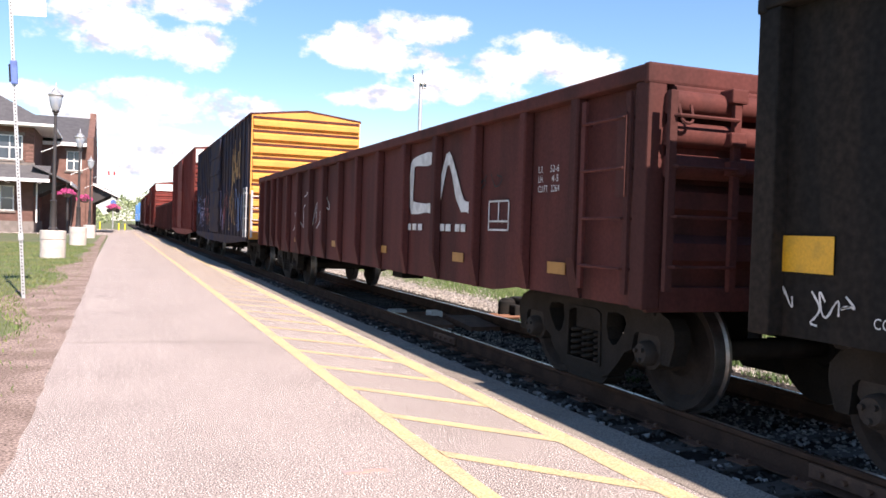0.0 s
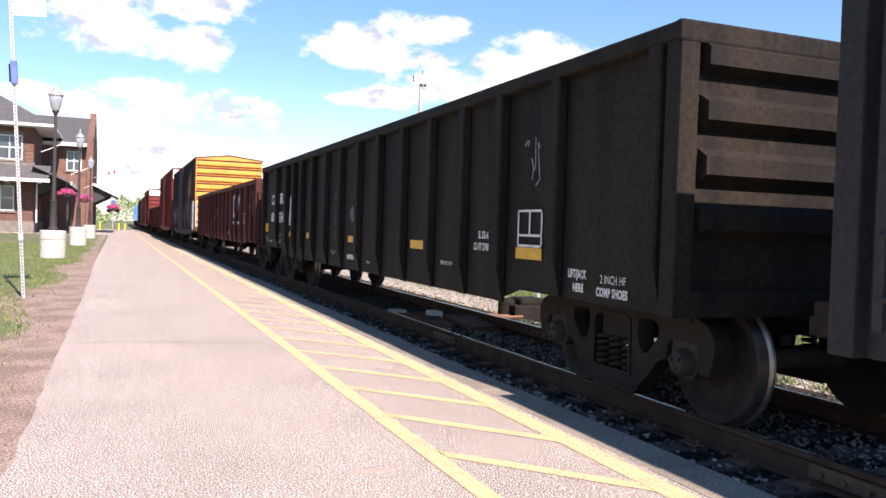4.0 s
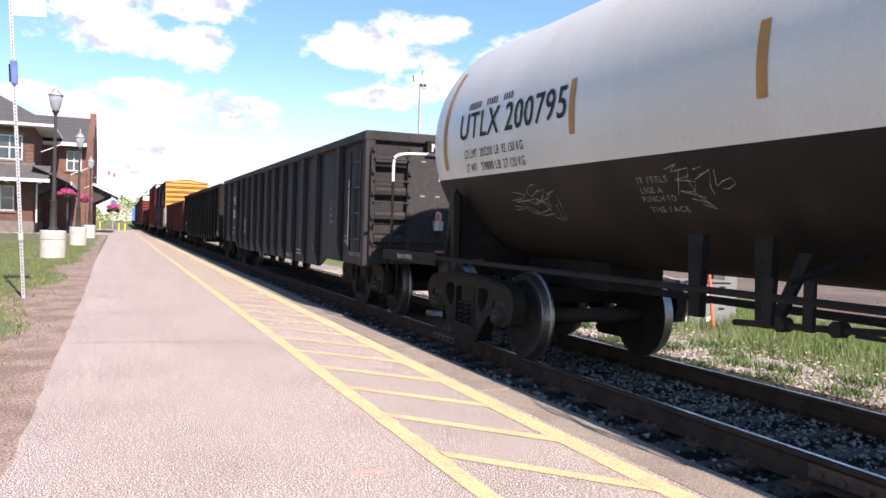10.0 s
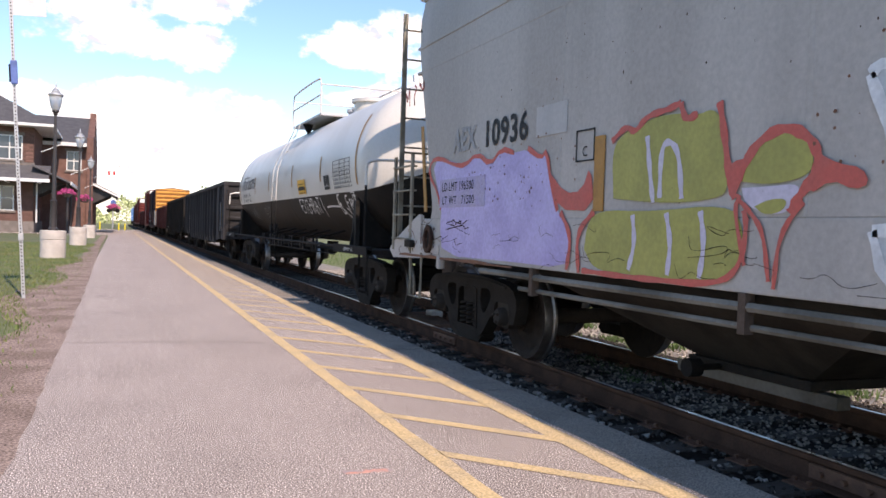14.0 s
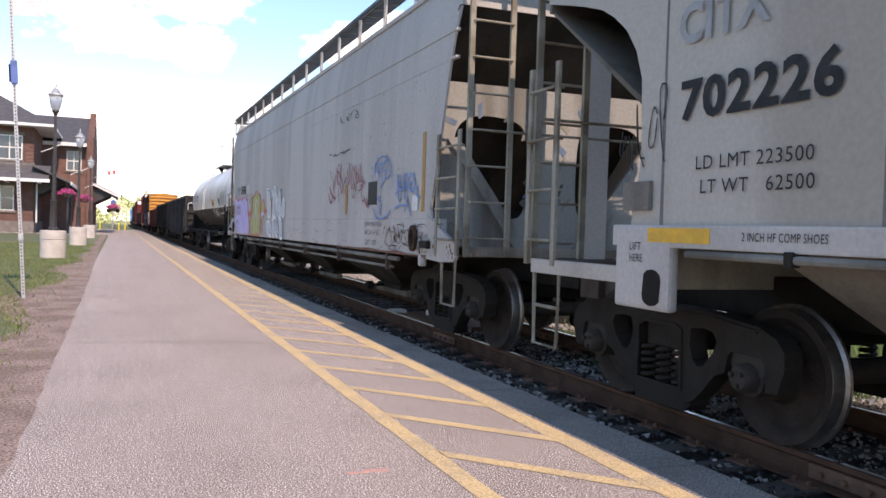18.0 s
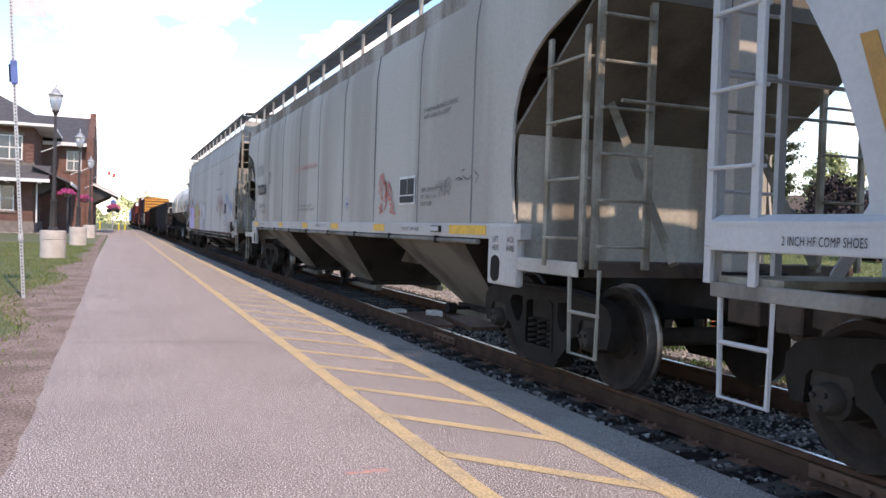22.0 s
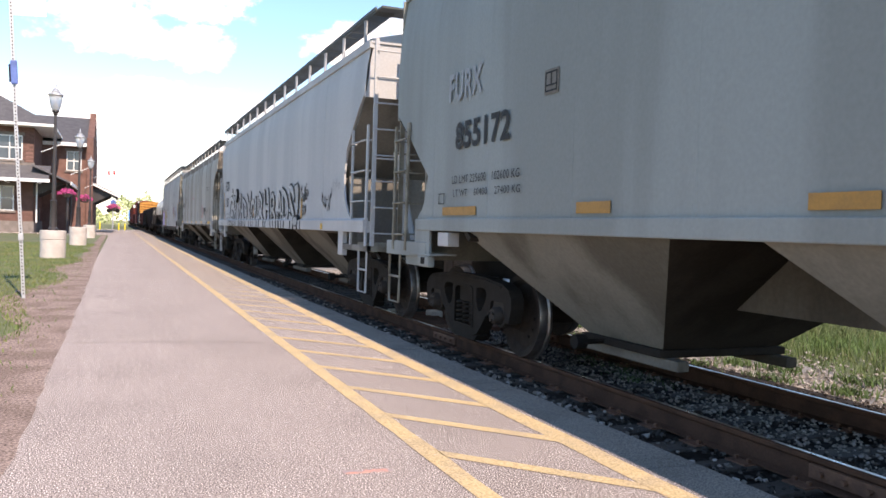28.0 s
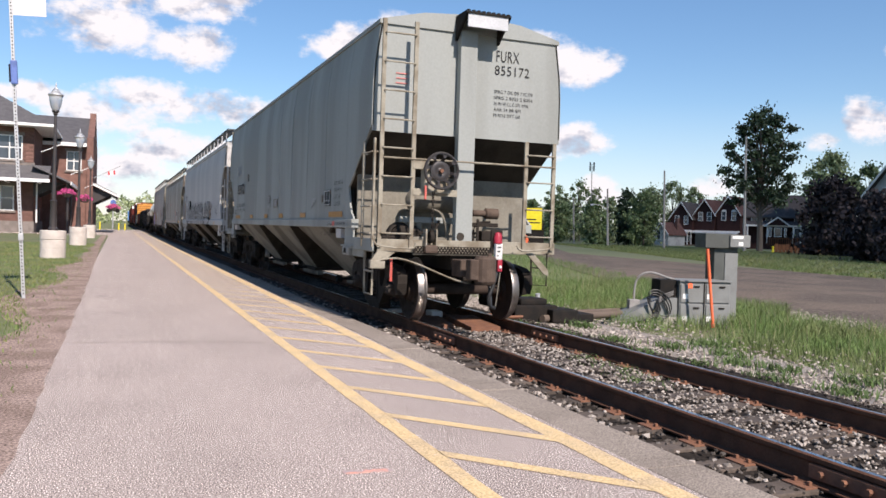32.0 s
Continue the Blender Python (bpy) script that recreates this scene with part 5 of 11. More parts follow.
def gondola(name, label, y_end, L, top, bot, deep, ribs, skin, end_skin=None, deep_from=2.6, rib_w=0.12, tapered=True, trucks=1.95, ridged=True):
    """An open steel gondola: sides that hang deeper between the trucks, side posts, top chord, ribbed ends, floor."""
    end_skin = end_skin or skin
    c = car(name, label, "gondola car", y_end)
    xs = SIDE - 0.10
    cut = [(0.05, bot), (deep_from - 0.5, bot), (deep_from, deep), (L - deep_from, deep), (L - deep_from + 0.5, bot), (L - 0.05, bot), (L - 0.05, top), (0.05, top)]
    for s in (-1, 1):
        part("side_sheet", prism(bmesh.new(), cut, s * xs, s * (xs - 0.03)), skin, c)
        part("top_chord", cuboid(s * (xs - 0.04) if s > 0 else -SIDE - 0.01, SIDE + 0.01 if s > 0 else -(xs - 0.04), 0, L, top - 0.12, top, 0.02), skin, c)
        for u in ribs:
            lo = deep if deep_from - 0.3 < u < L - deep_from + 0.3 else bot
            bm = bmesh.new()
            w = rib_w / 2
            if s < 0:
                prism(bm, [(-xs, lo + 0.0), (-xs - 0.03, lo + 0.0), (-SIDE, lo + (0.32 if tapered else 0.05)), (-SIDE, top - 0.12), (-xs, top - 0.12)], u - w, u + w, "y")
            else:
                prism(bm, [(xs, lo), (xs + 0.03, lo), (SIDE, lo + (0.32 if tapered else 0.05)), (SIDE, top - 0.12), (xs, top - 0.12)], u - w, u + w, "y")
            bmesh.ops.bevel(bm, geom=[e for e in bm.edges if e.calc_length() > 0.5], offset=0.014, segments=1, affect="EDGES")
            part("side_post", bm, skin, c)
        part("corner_post", cuboid(s * SIDE - 0.0 if s < 0 else xs - 0.05, -xs + 0.05 if s < 0 else SIDE, 0.0, 0.16, bot, top - 0.12, 0.015), skin, c)
        part("corner_post", cuboid(-SIDE if s < 0 else xs - 0.05, -xs + 0.05 if s < 0 else SIDE, L - 0.16, L, bot, top - 0.12, 0.015), skin, c)
    part("floor_plate", cuboid(-xs + 0.04, xs - 0.04, 0.1, L - 0.1, 1.06, 1.12), "black_iron", c)
    part("centre_sill", cuboid(-0.3, 0.3, 0.3, L - 0.3, 0.76, 1.055), "black_iron", c)
    for y, s in ((0.06, -1), (L - 0.06, 1)):
        bm = bmesh.new()
        box(bm, -xs + 0.04, xs - 0.04, min(y, y - s * 0.04), max(y, y - s * 0.04), 0.95, top - 0.02)
        e = part("end_sheet", bm, end_skin, c)
        for k in range(4 if ridged else 0):
            z = top - 0.22 - k * 0.36
            part("end_corrugation", prism(bmesh.new(), [(y, z - 0.12), (y + s * 0.10, z - 0.06), (y + s * 0.10, z + 0.06), (y, z + 0.12)], -xs + 0.1, xs - 0.1), end_skin, e)
        part("end_cap", cuboid(-SIDE - 0.014, SIDE + 0.014, min(y, y + s * 0.068), max(y, y + s * 0.068) + 0.001, top - 0.14, top + 0.005, 0.02), end_skin, c)
        coupler(c, y, s)
        part("end_sill", cuboid(-SIDE + 0.05, SIDE - 0.05, min(y, y + s * 0.05), max(y, y + s * 0.05), 0.84, 1.02, 0.01), skin, c)
    for u in (trucks, L - trucks):
        add_truck(c, u)
    part("brake_reservoir", lathe(bmesh.new(), [(-0.5, 0.0), (-0.48, 0.14), (-0.4, 0.19), (0.4, 0.19), (0.48, 0.14), (0.5, 0.0)], (0.62, L * 0.55, 0.72), "y", 16), "black_iron", c, smooth=True)
    part("brake_valve", cuboid(-0.9, -0.55, L * 0.42, L * 0.42 + 0.5, 0.62, 0.98, 0.03), "black_iron", c)
    part("train_pipe", tube(bmesh.new(), [(-0.75, 0.3, 0.88), (-0.75, L * 0.4, 0.82), (-0.75, L - 0.3, 0.88)], 0.03, 6), "black_iron", c)
    return c


def red_gondola():
    L = 16.6
    c = gondola("gondola_car", "oxide-red open gondola car with white lettering", 141.77, L, 2.57, 0.86, 0.80, [1.0, 1.9, 3.0, 4.12, 5.22, 6.35, 7.45, 8.55, 9.65, 10.75, 11.85, 12.95, 14.0, 14.8, 15.6], "gon_red", trucks=1.5)
    ladder(c, 0.22, 0.82, 0.95, 2.4, 4, "gon_red", x=-SIDE + 0.0)
    part("grab_panel", cuboid(-SIDE - 0.03, -SIDE + 0.0, 0.22, 0.33, 1.65, 2.25), "gon_red", c)
    end_ladder(c, -0.16, -1.47, -0.93, 1.0, 2.36, 4, "gon_red")
    for z in (2.36, 2.06, 1.86):
        part("ladder_lug", cuboid(-1.0, -0.86, -0.2, -0.06, z - 0.05, z + 0.05, 0.015), "gon_red", c)
    for x in (-1.38, -0.5, 0.5):
        part("lashing_ring", tube(bmesh.new(), rounded([(x - 0.05, -0.17, 2.27), (x - 0.05, -0.21, 2.14), (x + 0.05, -0.21, 2.14), (x + 0.05, -0.17, 2.27)]), 0.012, 6), "gon_red", c, smooth=True)
    for k in range(3):                             # round stiffeners across the end
        part("end_tube", lathe(bmesh.new(), [(-1.42, 0.0), (-1.42, 0.085), (1.42, 0.085), (1.42, 0.0)], (0, -0.06, 2.30 - k * 0.22), "x", 14), "gon_red", c, smooth=True)
    # the railway's monogram, drawn as two bent bands
    x = -SIDE + 0.085
    for pts in ([(4.36, 2.22), (5.02, 2.22), (5.07, 2.17), (5.07, 1.68), (5.02, 1.63), (4.36, 1.63)], [(4.20, 1.62), (3.95, 2.10), (3.87, 2.19), (3.76, 2.14), (3.46, 1.64), (3.24, 1.62)]):
        outline(c, pts, 0.135, "white_ink", x, closed=False, name="monogram_band", k=1)
    bars(c, 5.20, 1.44, [[(0.0, 0.14), (0.2, 0.14), (0.4, 0.14), (1.15, 0.12), (1.32, 0.14), (1.6, 0.12), (1.76, 0.12)]], 0.10, "white_ink", x, "web_address")
    frame_mark(c, 2.74, 2.28, 1.38, 1.68, 0.018, "white_ink", x, cross=True)
    for k, (a, b) in enumerate((("LI.", "52-6"), ("LH.", "4-5"), ("CU.FT.", "2264"))):
        letters(c, a, 1.71, 1.90 - k * 0.085, 0.06, "white_ink", (0.09, 0.09, 0.18)[k], x)
        letters(c, b, 1.50 - (0.03 if k == 1 else 0.0) - (0.02 if k == 2 else 0), 1.90 - k * 0.085, 0.06, "white_ink", (0.15, 0.11, 0.14)[k], x)
    for u in (1.35, 3.5, 6.2, 9.0, 12.2):
        plate(c, "reflector_plate", u + 0.15, u - 0.15, 1.03, 1.13, "amber", x)
    scribble(c, 9.2, 12.4, 1.25, 2.05, 6, 0.022, "white_ink", 5, x)
    scribble(c, 2.4, 3.0, 1.7, 2.0, 2, 0.014, "ink", 6, x)


def black_gondola():
    L = 16.45
    ribs = [0.3, 1.67, 2.75, 3.67, 4.65, 5.65, 6.7, 7.75, 8.8, 9.85, 10.88, 11.86, 12.66, 13.45, 14.6]
    c = gondola("gondola_car", "weathered black open gondola car with side posts", 124.3, L, 2.79, 0.84, 0.70, ribs, "gon_black", deep_from=2.9, rib_w=0.15, trucks=1.40)
    x = -SIDE + 0.085
    letters(c, "CO", 15.50, 1.86, 0.22, "white_ink", 0.50, x, bold=0.012)
    letters(c, "ER", 14.45, 1.87, 0.22, "white_ink", 0.40, x, bold=0.012)
    letters(c, "805", 15.50, 1.45, 0.21, "white_ink", 0.54, x, bold=0.012)
    letters(c, "554", 14.50, 1.44, 0.22, "white_ink", 0.49, x, bold=0.012)
    letters(c, "LD LMT", 14.50, 1.11, 0.075, "grey_ink", 0.33, x)
    letters(c, "220400", 13.96, 1.10, 0.075, "grey_ink", 0.33, x)
    letters(c, "LT WT", 14.50, 0.96, 0.075, "white_ink", 0.30, x)
    letters(c, "65600", 13.94, 0.94, 0.085, "white_ink", 0.31, x)
    letters(c, "COMP SHOES", 15.68, 0.95, 0.055, "white_ink", 0.42, x)
    letters(c, "HERE", 15.0, 0.93, 0.06, "white_ink", 0.18, x)
    for u, w in ((16.15, 0.42), (13.07, 0.45), (11.29, 0.5), (8.17, 0.5), (5.15, 0.5), (2.2, 0.5)):
        plate(c, "reflector_plate", u + w / 2, u - w / 2, 1.13 if u < 15 else 1.20, 1.235 if u < 15 else 1.40, "reflect", x, "yellow reflective plate")
    rp = random.Random(19)
    edge_ = [(13.34 - 0.09 * (k / 13) + rp.uniform(-0.035, 0.03), 1.38 + 0.62 * k / 13) for k in range(14)] + [(13.1 - 0.07 * k + rp.uniform(-0.02, 0.02), 2.0 + rp.uniform(-0.03, 0.02)) for k in range(4)] + [(12.83, 2.02), (12.83, 1.37)]
    blob(c, edge_, "white_ink", x, "peeling_patch", "peeling white paint patch", k=0)
    for k in range(60):
        u_, z_ = 13.31 - 0.46 * rp.random() ** 1.8, rp.uniform(1.4, 1.98)
        l_, w_ = rp.uniform(0.012, 0.05), rp.uniform(0.003, 0.009)
        blob(c, [(u_ - w_, z_ - l_ * 0.4), (u_ + w_ * rp.uniform(-0.5, 0.6), z_ - l_), (u_ + w_ * 1.2, z_ - l_ * 0.1), (u_ + w_ * 0.5, z_ + l_ * 0.8), (u_ - w_ * rp.uniform(0.2, 1.4), z_ + l_ * 0.3)], "gon_black", x - 0.003 - 0.0001 * k, "paint_flake", k=0)
    scribble(c, 15.75, 16.25, 0.92, 1.14, 4, 0.012, "white_ink", 11, x)
    scribble(c, 9.05, 9.5, 0.88, 0.99, 5, 0.008, "white_ink", 12, x)
    letters(c, "IL 52-6", 3.30, 1.30, 0.07, "white_ink", 0.24, x, bold=0.004)
    letters(c, "CU FT 2743", 3.42, 1.18, 0.07, "white_ink", 0.37, x, bold=0.004)
    letters(c, "THERMALBOND PAINT", 4.35, 0.98, 0.045, "white_ink", 0.36, x)
    letters(c, "RETAINER VALVE", 8.41, 0.865, 0.065, "white_ink", 0.53, x, bold=0.006)
    outline(c, [(8.45, 0.94), (8.45, 0.85)], 0.012, "white_ink", x, closed=False, name="arrow")
    letters(c, "RELEASE", 7.34, 0.845, 0.04, "white_ink", 0.15, x)
    blob(c, [(8.34, 1.60), (8.24, 1.66), (8.20, 1.74), (8.12, 1.66), (8.04, 1.62), (8.06, 1.50), (8.18, 1.44), (8.26, 1.50)], "cabinet_dark", x - 0.004, name="scuffed_patch")
    for s_, z_ in (("2", 1.83), ("1", 1.61), ("3", 1.41), ("21", 1.16)):
        letters(c, s_, 9.33, z_, 0.15, "cabinet_dark", None, x)
    frame_mark(c, 2.42, 1.95, 1.24, 1.58, 0.022, "white_ink", x - 0.002, cross=True)
    letters(c, "LIFT/JACK", 1.48, 1.02, 0.065, "white_ink", 0.28, x, bold=0.004)
    letters(c, "HERE", 1.40, 0.91, 0.065, "white_ink", 0.16, x, bold=0.004)
    letters(c, "2 INCH HF", 1.0, 1.0, 0.065, "white_ink", 0.34, x)
    letters(c, "COMP SHOES", 1.05, 0.9, 0.065, "white_ink", 0.42, x, bold=0.004)
    scribble(c, 2.0, 2.3, 1.72, 2.3, 3, 0.012, "grey_ink", 13, x)
    scribble(c, 11.1, 11.4, 1.56, 1.64, 3, 0.008, "grey_ink", 15, x)


def grey_gondola():
    L = 17.2
    ribs = [1.65, 3.28, 4.45, 5.5, 6.55, 7.6, 8.6, 9.65, 10.76, 11.87, 12.98, 14.04, 15.65]
    c = gondola("gondola_car", "dark grey open gondola car with heavy side posts", 105.85, L, 2.81, 0.80, 0.64, ribs, "gon_grey", deep_from=3.2, rib_w=0.16, trucks=1.69, ridged=False)
    x = -SIDE + 0.085
    letters(c, "NOKL", 15.16, 1.99, 0.22, "white_ink", 0.85, x, bold=0.008)
    letters(c, "323842", 15.31, 1.56, 0.23, "white_ink", 1.12, x, bold=0.006)
    frame_mark(c, 13.64, 13.34, 1.76, 2.01, 0.016, "white_ink", x)
    letters(c, "C", 13.53, 1.80, 0.1, "white_ink", None, x)
    letters(c, "PLATE", 13.60, 1.93, 0.04, "white_ink", 0.2, x)
    letters(c, "LD LMT 217400", 15.22, 1.20, 0.07, "white_ink", 0.84, x)
    letters(c, "LT WT  68600", 15.22, 1.04, 0.07, "white_ink", 0.84, x)
    scribble(c, 13.32, 13.72, 1.3, 1.6, 5, 0.01, "grey_ink", 22, x)
    letters(c, "TIN", 13.70, 1.22, 0.07, "grey_ink", 0.22, x)
    scribble(c, 13.28, 13.68, 1.1, 1.18, 5, 0.01, "grey_ink", 21, x)
    for u in (12.66, 10.20, 16.0, 6.98, 4.52):
        plate(c, "reflector_plate", u + 0.05, u - 0.05, 1.10, 1.54, "reflect", x, "upright yellow reflective strip")
    plate(c, "reflector_plate", 0.96, 0.86, 1.15, 2.05, "reflect", x - 0.06)
    letters(c, "2 INCH HF COMP SHOES", 1.14, 0.92, 0.065, "grey_ink", 0.88, x)
    letters(c, "RELEASE ROD", 6.27, 0.70, 0.07, "white_ink", 0.55, x)
    bars(c, 5.19, 0.90, [[(0, .2), (.23, .14)], [(0, .18), (.2, .2)]], 0.045, "grey_ink", x)
    letters(c, "LIFT AND", 1.40, 1.20, 0.05, "white_ink", 0.28, x)
    letters(c, "JACK HERE", 1.40, 1.12, 0.05, "white_ink", 0.34, x)
    plate(c, "red_label", 3.75, 3.47, 0.92, 1.0, "red_ink", x)
    for k, (word, number, w) in enumerate((("IL", "52-6", 0.17), ("IW", "9-8", 0.13), ("IH", "5-6", 0.13), ("CU FT", "2791", 0.18))):
        letters(c, word, 2.38, 1.755 - 0.108 * k, 0.055, "grey_ink", 0.22 if k == 3 else 0.09, x)
        letters(c, number, 1.90 + w, 1.755 - 0.108 * k, 0.055, "grey_ink", w, x)
    ladder(c, 0.22, 0.80, 1.0, 2.55, 4, "gon_grey", x=-SIDE - 0.0)
    part("reflective_tape", cuboid(-SIDE - 0.022, -SIDE - 0.017, 0.785, 0.815, 1.08, 2.1), "white_ink", c, "white reflective tape on the ladder")
    ladder(c, 16.2, 16.9, 0.95, 2.5, 5, "gon_grey", x=-SIDE - 0.0)
    for x0, x1 in ((-1.45, -0.88), (0.88, 1.45)):
        e = end_ladder(c, -0.06, x0, x1, 0.95, 2.55, 5, "gon_grey")
        for z0, z1 in ((2.26, 2.45), (1.84, 2.01), (1.48, 1.63), (1.14, 1.28)):      # bent stiffener ends behind the rungs
            part("ladder_panel", prism(bmesh.new(), [(0.02, z0), (-0.035, z0 + 0.03), (-0.05, z0 + 0.09), (-0.035, z1 - 0.02), (0.02, z1)], x0 + 0.05, x1 - 0.04), "gon_grey", e)
        for z in (2.53, 2.2, 1.88, 1.53, 1.18):
            for x in (x0, x1):
                part("rung_bracket", cuboid(x - 0.022, x + 0.022, -0.125, -0.075, z - 0.03, z + 0.03, 0.008), "gon_grey", e)
    part("door_panel", cuboid(-0.84, 0.80, -0.02, 0.05, 1.16, 2.50, 0.01), "gon_grey", c, "smooth dark grey centre panel")
    for k in range(6):
        for z in (2.38, 1.86):
            part("panel_slot", cuboid(-0.68 + k * 0.24, -0.61 + k * 0.24, -0.0245, -0.021, z, z + 0.025), "shade_steel", c)
    m = Matrix.Translation((-0.55, -0.112, 2.545)) @ Matrix(((1, 0, 0, 0), (0, 0, -1, 0), (0, 1, 0, 0), (0, 0, 0, 1)))
    plate_bm = cuboid(-0.62, 0.62, -0.108, 0.0, 2.52, 2.70)
    part("number_band", plate_bm, "black_iron", c)
    letters(c, "NOKL 323842", 0, 0, 0.12, "white_ink", 1.1, m=m, bold=0.004)
    m2 = Matrix.Translation((-0.1, 0.053, 2.25)) @ Matrix(((1, 0, 0, 0), (0, 0, -1, 0), (0, 1, 0, 0), (0, 0, 0, 1)))
    m2 = Matrix.Translation((0.0, -0.076, 0.0)) @ m2
    letters(c, "SPRG", 0, 0, 0.06, "white_ink", None, m=m2)
    letters(c, "7 OC D5  7 IC D5", 0, 0, 0.055, "white_ink", 0.6, m=Matrix.Translation((-0.28, 0.0, -0.075)) @ m2)
    letters(c, "2 OC B353  2 IC B354", 0, 0, 0.055, "white_ink", 0.72, m=Matrix.Translation((-0.30, 0.0, -0.14)) @ m2)
    vv = part("retaining_valve", lathe(bmesh.new(), [(1.36, 0.07), (1.5, 0.08), (1.52, 0.04), (1.56, 0.055), (1.63, 0.04), (1.65, 0.0)], (-0.43, -0.16, 0), "z", 12), "galvan", c, "small steel valve with an orange tag", smooth=True)
    part("valve_tag", cuboid(-0.49, -0.44, -0.24, -0.22, 1.50, 1.60), "orange", vv)
    for k in range(4):
        part("brake_rigging", cuboid(-0.36 + k * 0.13, -0.28 + k * 0.13, -0.14, 0.0, 1.2 + 0.04 * (k % 2), 1.42 - 0.05 * (k % 3), 0.015), "galvan" if k % 2 else "cap", c)
    part("release_rod", tube(bmesh.new(), [(-0.48, -0.2, 1.04), (-0.3, -0.2, 1.045), (0.2, -0.12, 1.02)], 0.014, 6), "orange", c)


def tank_car():
    """A tank on saddles, white over black, with a railed walkway over the manway."""
    c = car("tank_car", "white and black tank car with a railed top platform", "tank car", 88.7)
    R, ZC = 1.37, 2.42
    seg, split = 72, 1.97
    def shell(lo, hi, material, nm):
        bm = bmesh.new()
        prof = [(0.19 + 0.75 * (1 - math.cos(a * math.pi / 16)), R * math.sin(a * math.pi / 16)) for a in range(9)]
        prof += [(0.94 + 13.76 * k / 12, R) for k in range(1, 12)]
        prof += [(15.64 - p[0], p[1]) for p in prof[8::-1]]
        rings = []
        a0 = math.asin((split - ZC) / R)
        A = (a0, math.pi - a0) if hi else (math.pi - a0, math.tau + a0)
        for u, r in prof:
            ring = []
            for k in range(37):
                a = A[0] + (A[1] - A[0]) * k / 36
                zz = ZC + r * math.sin(a)
                ring.append(bm.verts.new((-r * math.cos(a), u, zz)))
            rings.append(ring)
        for p, q in zip(rings, rings[1:]):
            for k in range(36):
                bm.faces.new((p[k], p[k + 1], q[k + 1], q[k]))
        bmesh.ops.remove_doubles(bm, verts=bm.verts, dist=1e-4)
        part(nm, bm, material, c, smooth=True)
    shell(0, 1, "tank_white", "tank_upper_shell")
    shell(0, 0, "tank_black", "tank_lower_shell")

    def hoop(nm, u, w, a0, a1, material, lift=0.006):
        bm = bmesh.new()
        rows = []
        for k in range(25):
            a = a0 + (a1 - a0) * k / 24
            p = (-(R + lift) * math.cos(a), ZC + (R + lift) * math.sin(a))
            rows.append((bm.verts.new((p[0], u - w / 2, p[1])), bm.verts.new((p[0], u + w / 2, p[1]))))
        for p, q in zip(rows, rows[1:]):
            bm.faces.new((p[0], p[1], q[1], q[0]))
        part(nm, bm, material, c, smooth=True)

    for u in (1.19, 14.45):
        hoop("amber_stripe", u, 0.085, -0.26, 0.62, "amber")
    for u in (3.68, 6.4, 9.38, 11.58):
        hoop("shell_stripe", u, 0.085, -0.146, 0.2, "amber")
    hoop("girth_strap", 7.15, 0.09, -0.33, math.pi + 0.33, "tank_white", 0.014)
    hoop("girth_strap", 7.0, 0.03, -0.9, -0.36, "black_iron", 0.014)

    def on_shell(s, u, a, h, w, material="ink"):
        """Lettering bent onto the shell at the angle a above its middle."""
        for me in islands(text_mesh(s, h, w, material, 0.004 if h > 0.15 else 0.0)):
            me = me.copy()
            co = np.empty(len(me.vertices) * 3)
            me.vertices.foreach_get("co", co)
            co = co.reshape(-1, 3).copy()
            ang = a + co[:, 1] / R
            out = np.stack([-(R + 0.007) * np.cos(ang), u - co[:, 0], ZC + (R + 0.007) * np.sin(ang)], 1)
            me.vertices.foreach_set("co", out.ravel())
            part("letter", me, material, c)

    on_shell("UTLX 200795", 14.0, -0.03, 0.28, 2.33)
    for k, row in enumerate((("LD LMT", "203200 LB", "92 150 KG"), ("LT WT", "59800 LB", "27 120 KG"))):
        for word, u, w in zip(row, (13.88, 13.48, 12.95), (0.33 - 0.06 * k, 0.46, 0.46)):
            on_shell(word, u, -0.185 - 0.11 * k, 0.09, w)
    for aa, l in ((0, .38), (.46, .32), (.86, .25)):
        bm = bmesh.new()
        for q in range(int(l / 0.055)):
            a = 0.20
            p = Vector((-(R + 0.007) * math.cos(a), 13.82 - aa - q * 0.055, ZC + (R + 0.007) * math.sin(a)))
            t = Vector((math.sin(a), 0, math.cos(a))) * 0.075
            d = Vector((0, -0.028, 0))
            bm.faces.new([bm.verts.new(v) for v in (p, p + d, p + d + t, p + t)])
        part("owner_name_bar", bm, "ink", c)
    bm = bmesh.new()                              # ruled table of test dates
    for k in range(8):
        a = -0.27 + k * 0.05
        x, z = -(R + 0.008) * math.cos(a), ZC + (R + 0.008) * math.sin(a)
        box(bm, x - 0.002, x + 0.003, 1.57, 2.71, z, z + 0.006)
    for u in (1.57, 1.90, 2.24, 2.70):
        for k in range(7):
            a = -0.27 + k * 0.05
            x = -(R + 0.008) * math.cos(a)
            box(bm, x - 0.002, x + 0.004, u, u + 0.006, ZC + R * math.sin(a), ZC + R * math.sin(a + 0.05))
    part("test_table", bm, "ink", c, "black-lined stencilled test table")
    hoop("warning_panel", 5.42, 0.74, -0.285, -0.065, "reflect", 0.01)
    for k in range(4):
        hoop("print_bar", 5.42, (0.6, 0.66, 0.36, 0.5)[k], -0.272 + k * 0.045, (-0.262, -0.178, -0.168, -0.126)[k], "ink", 0.012)
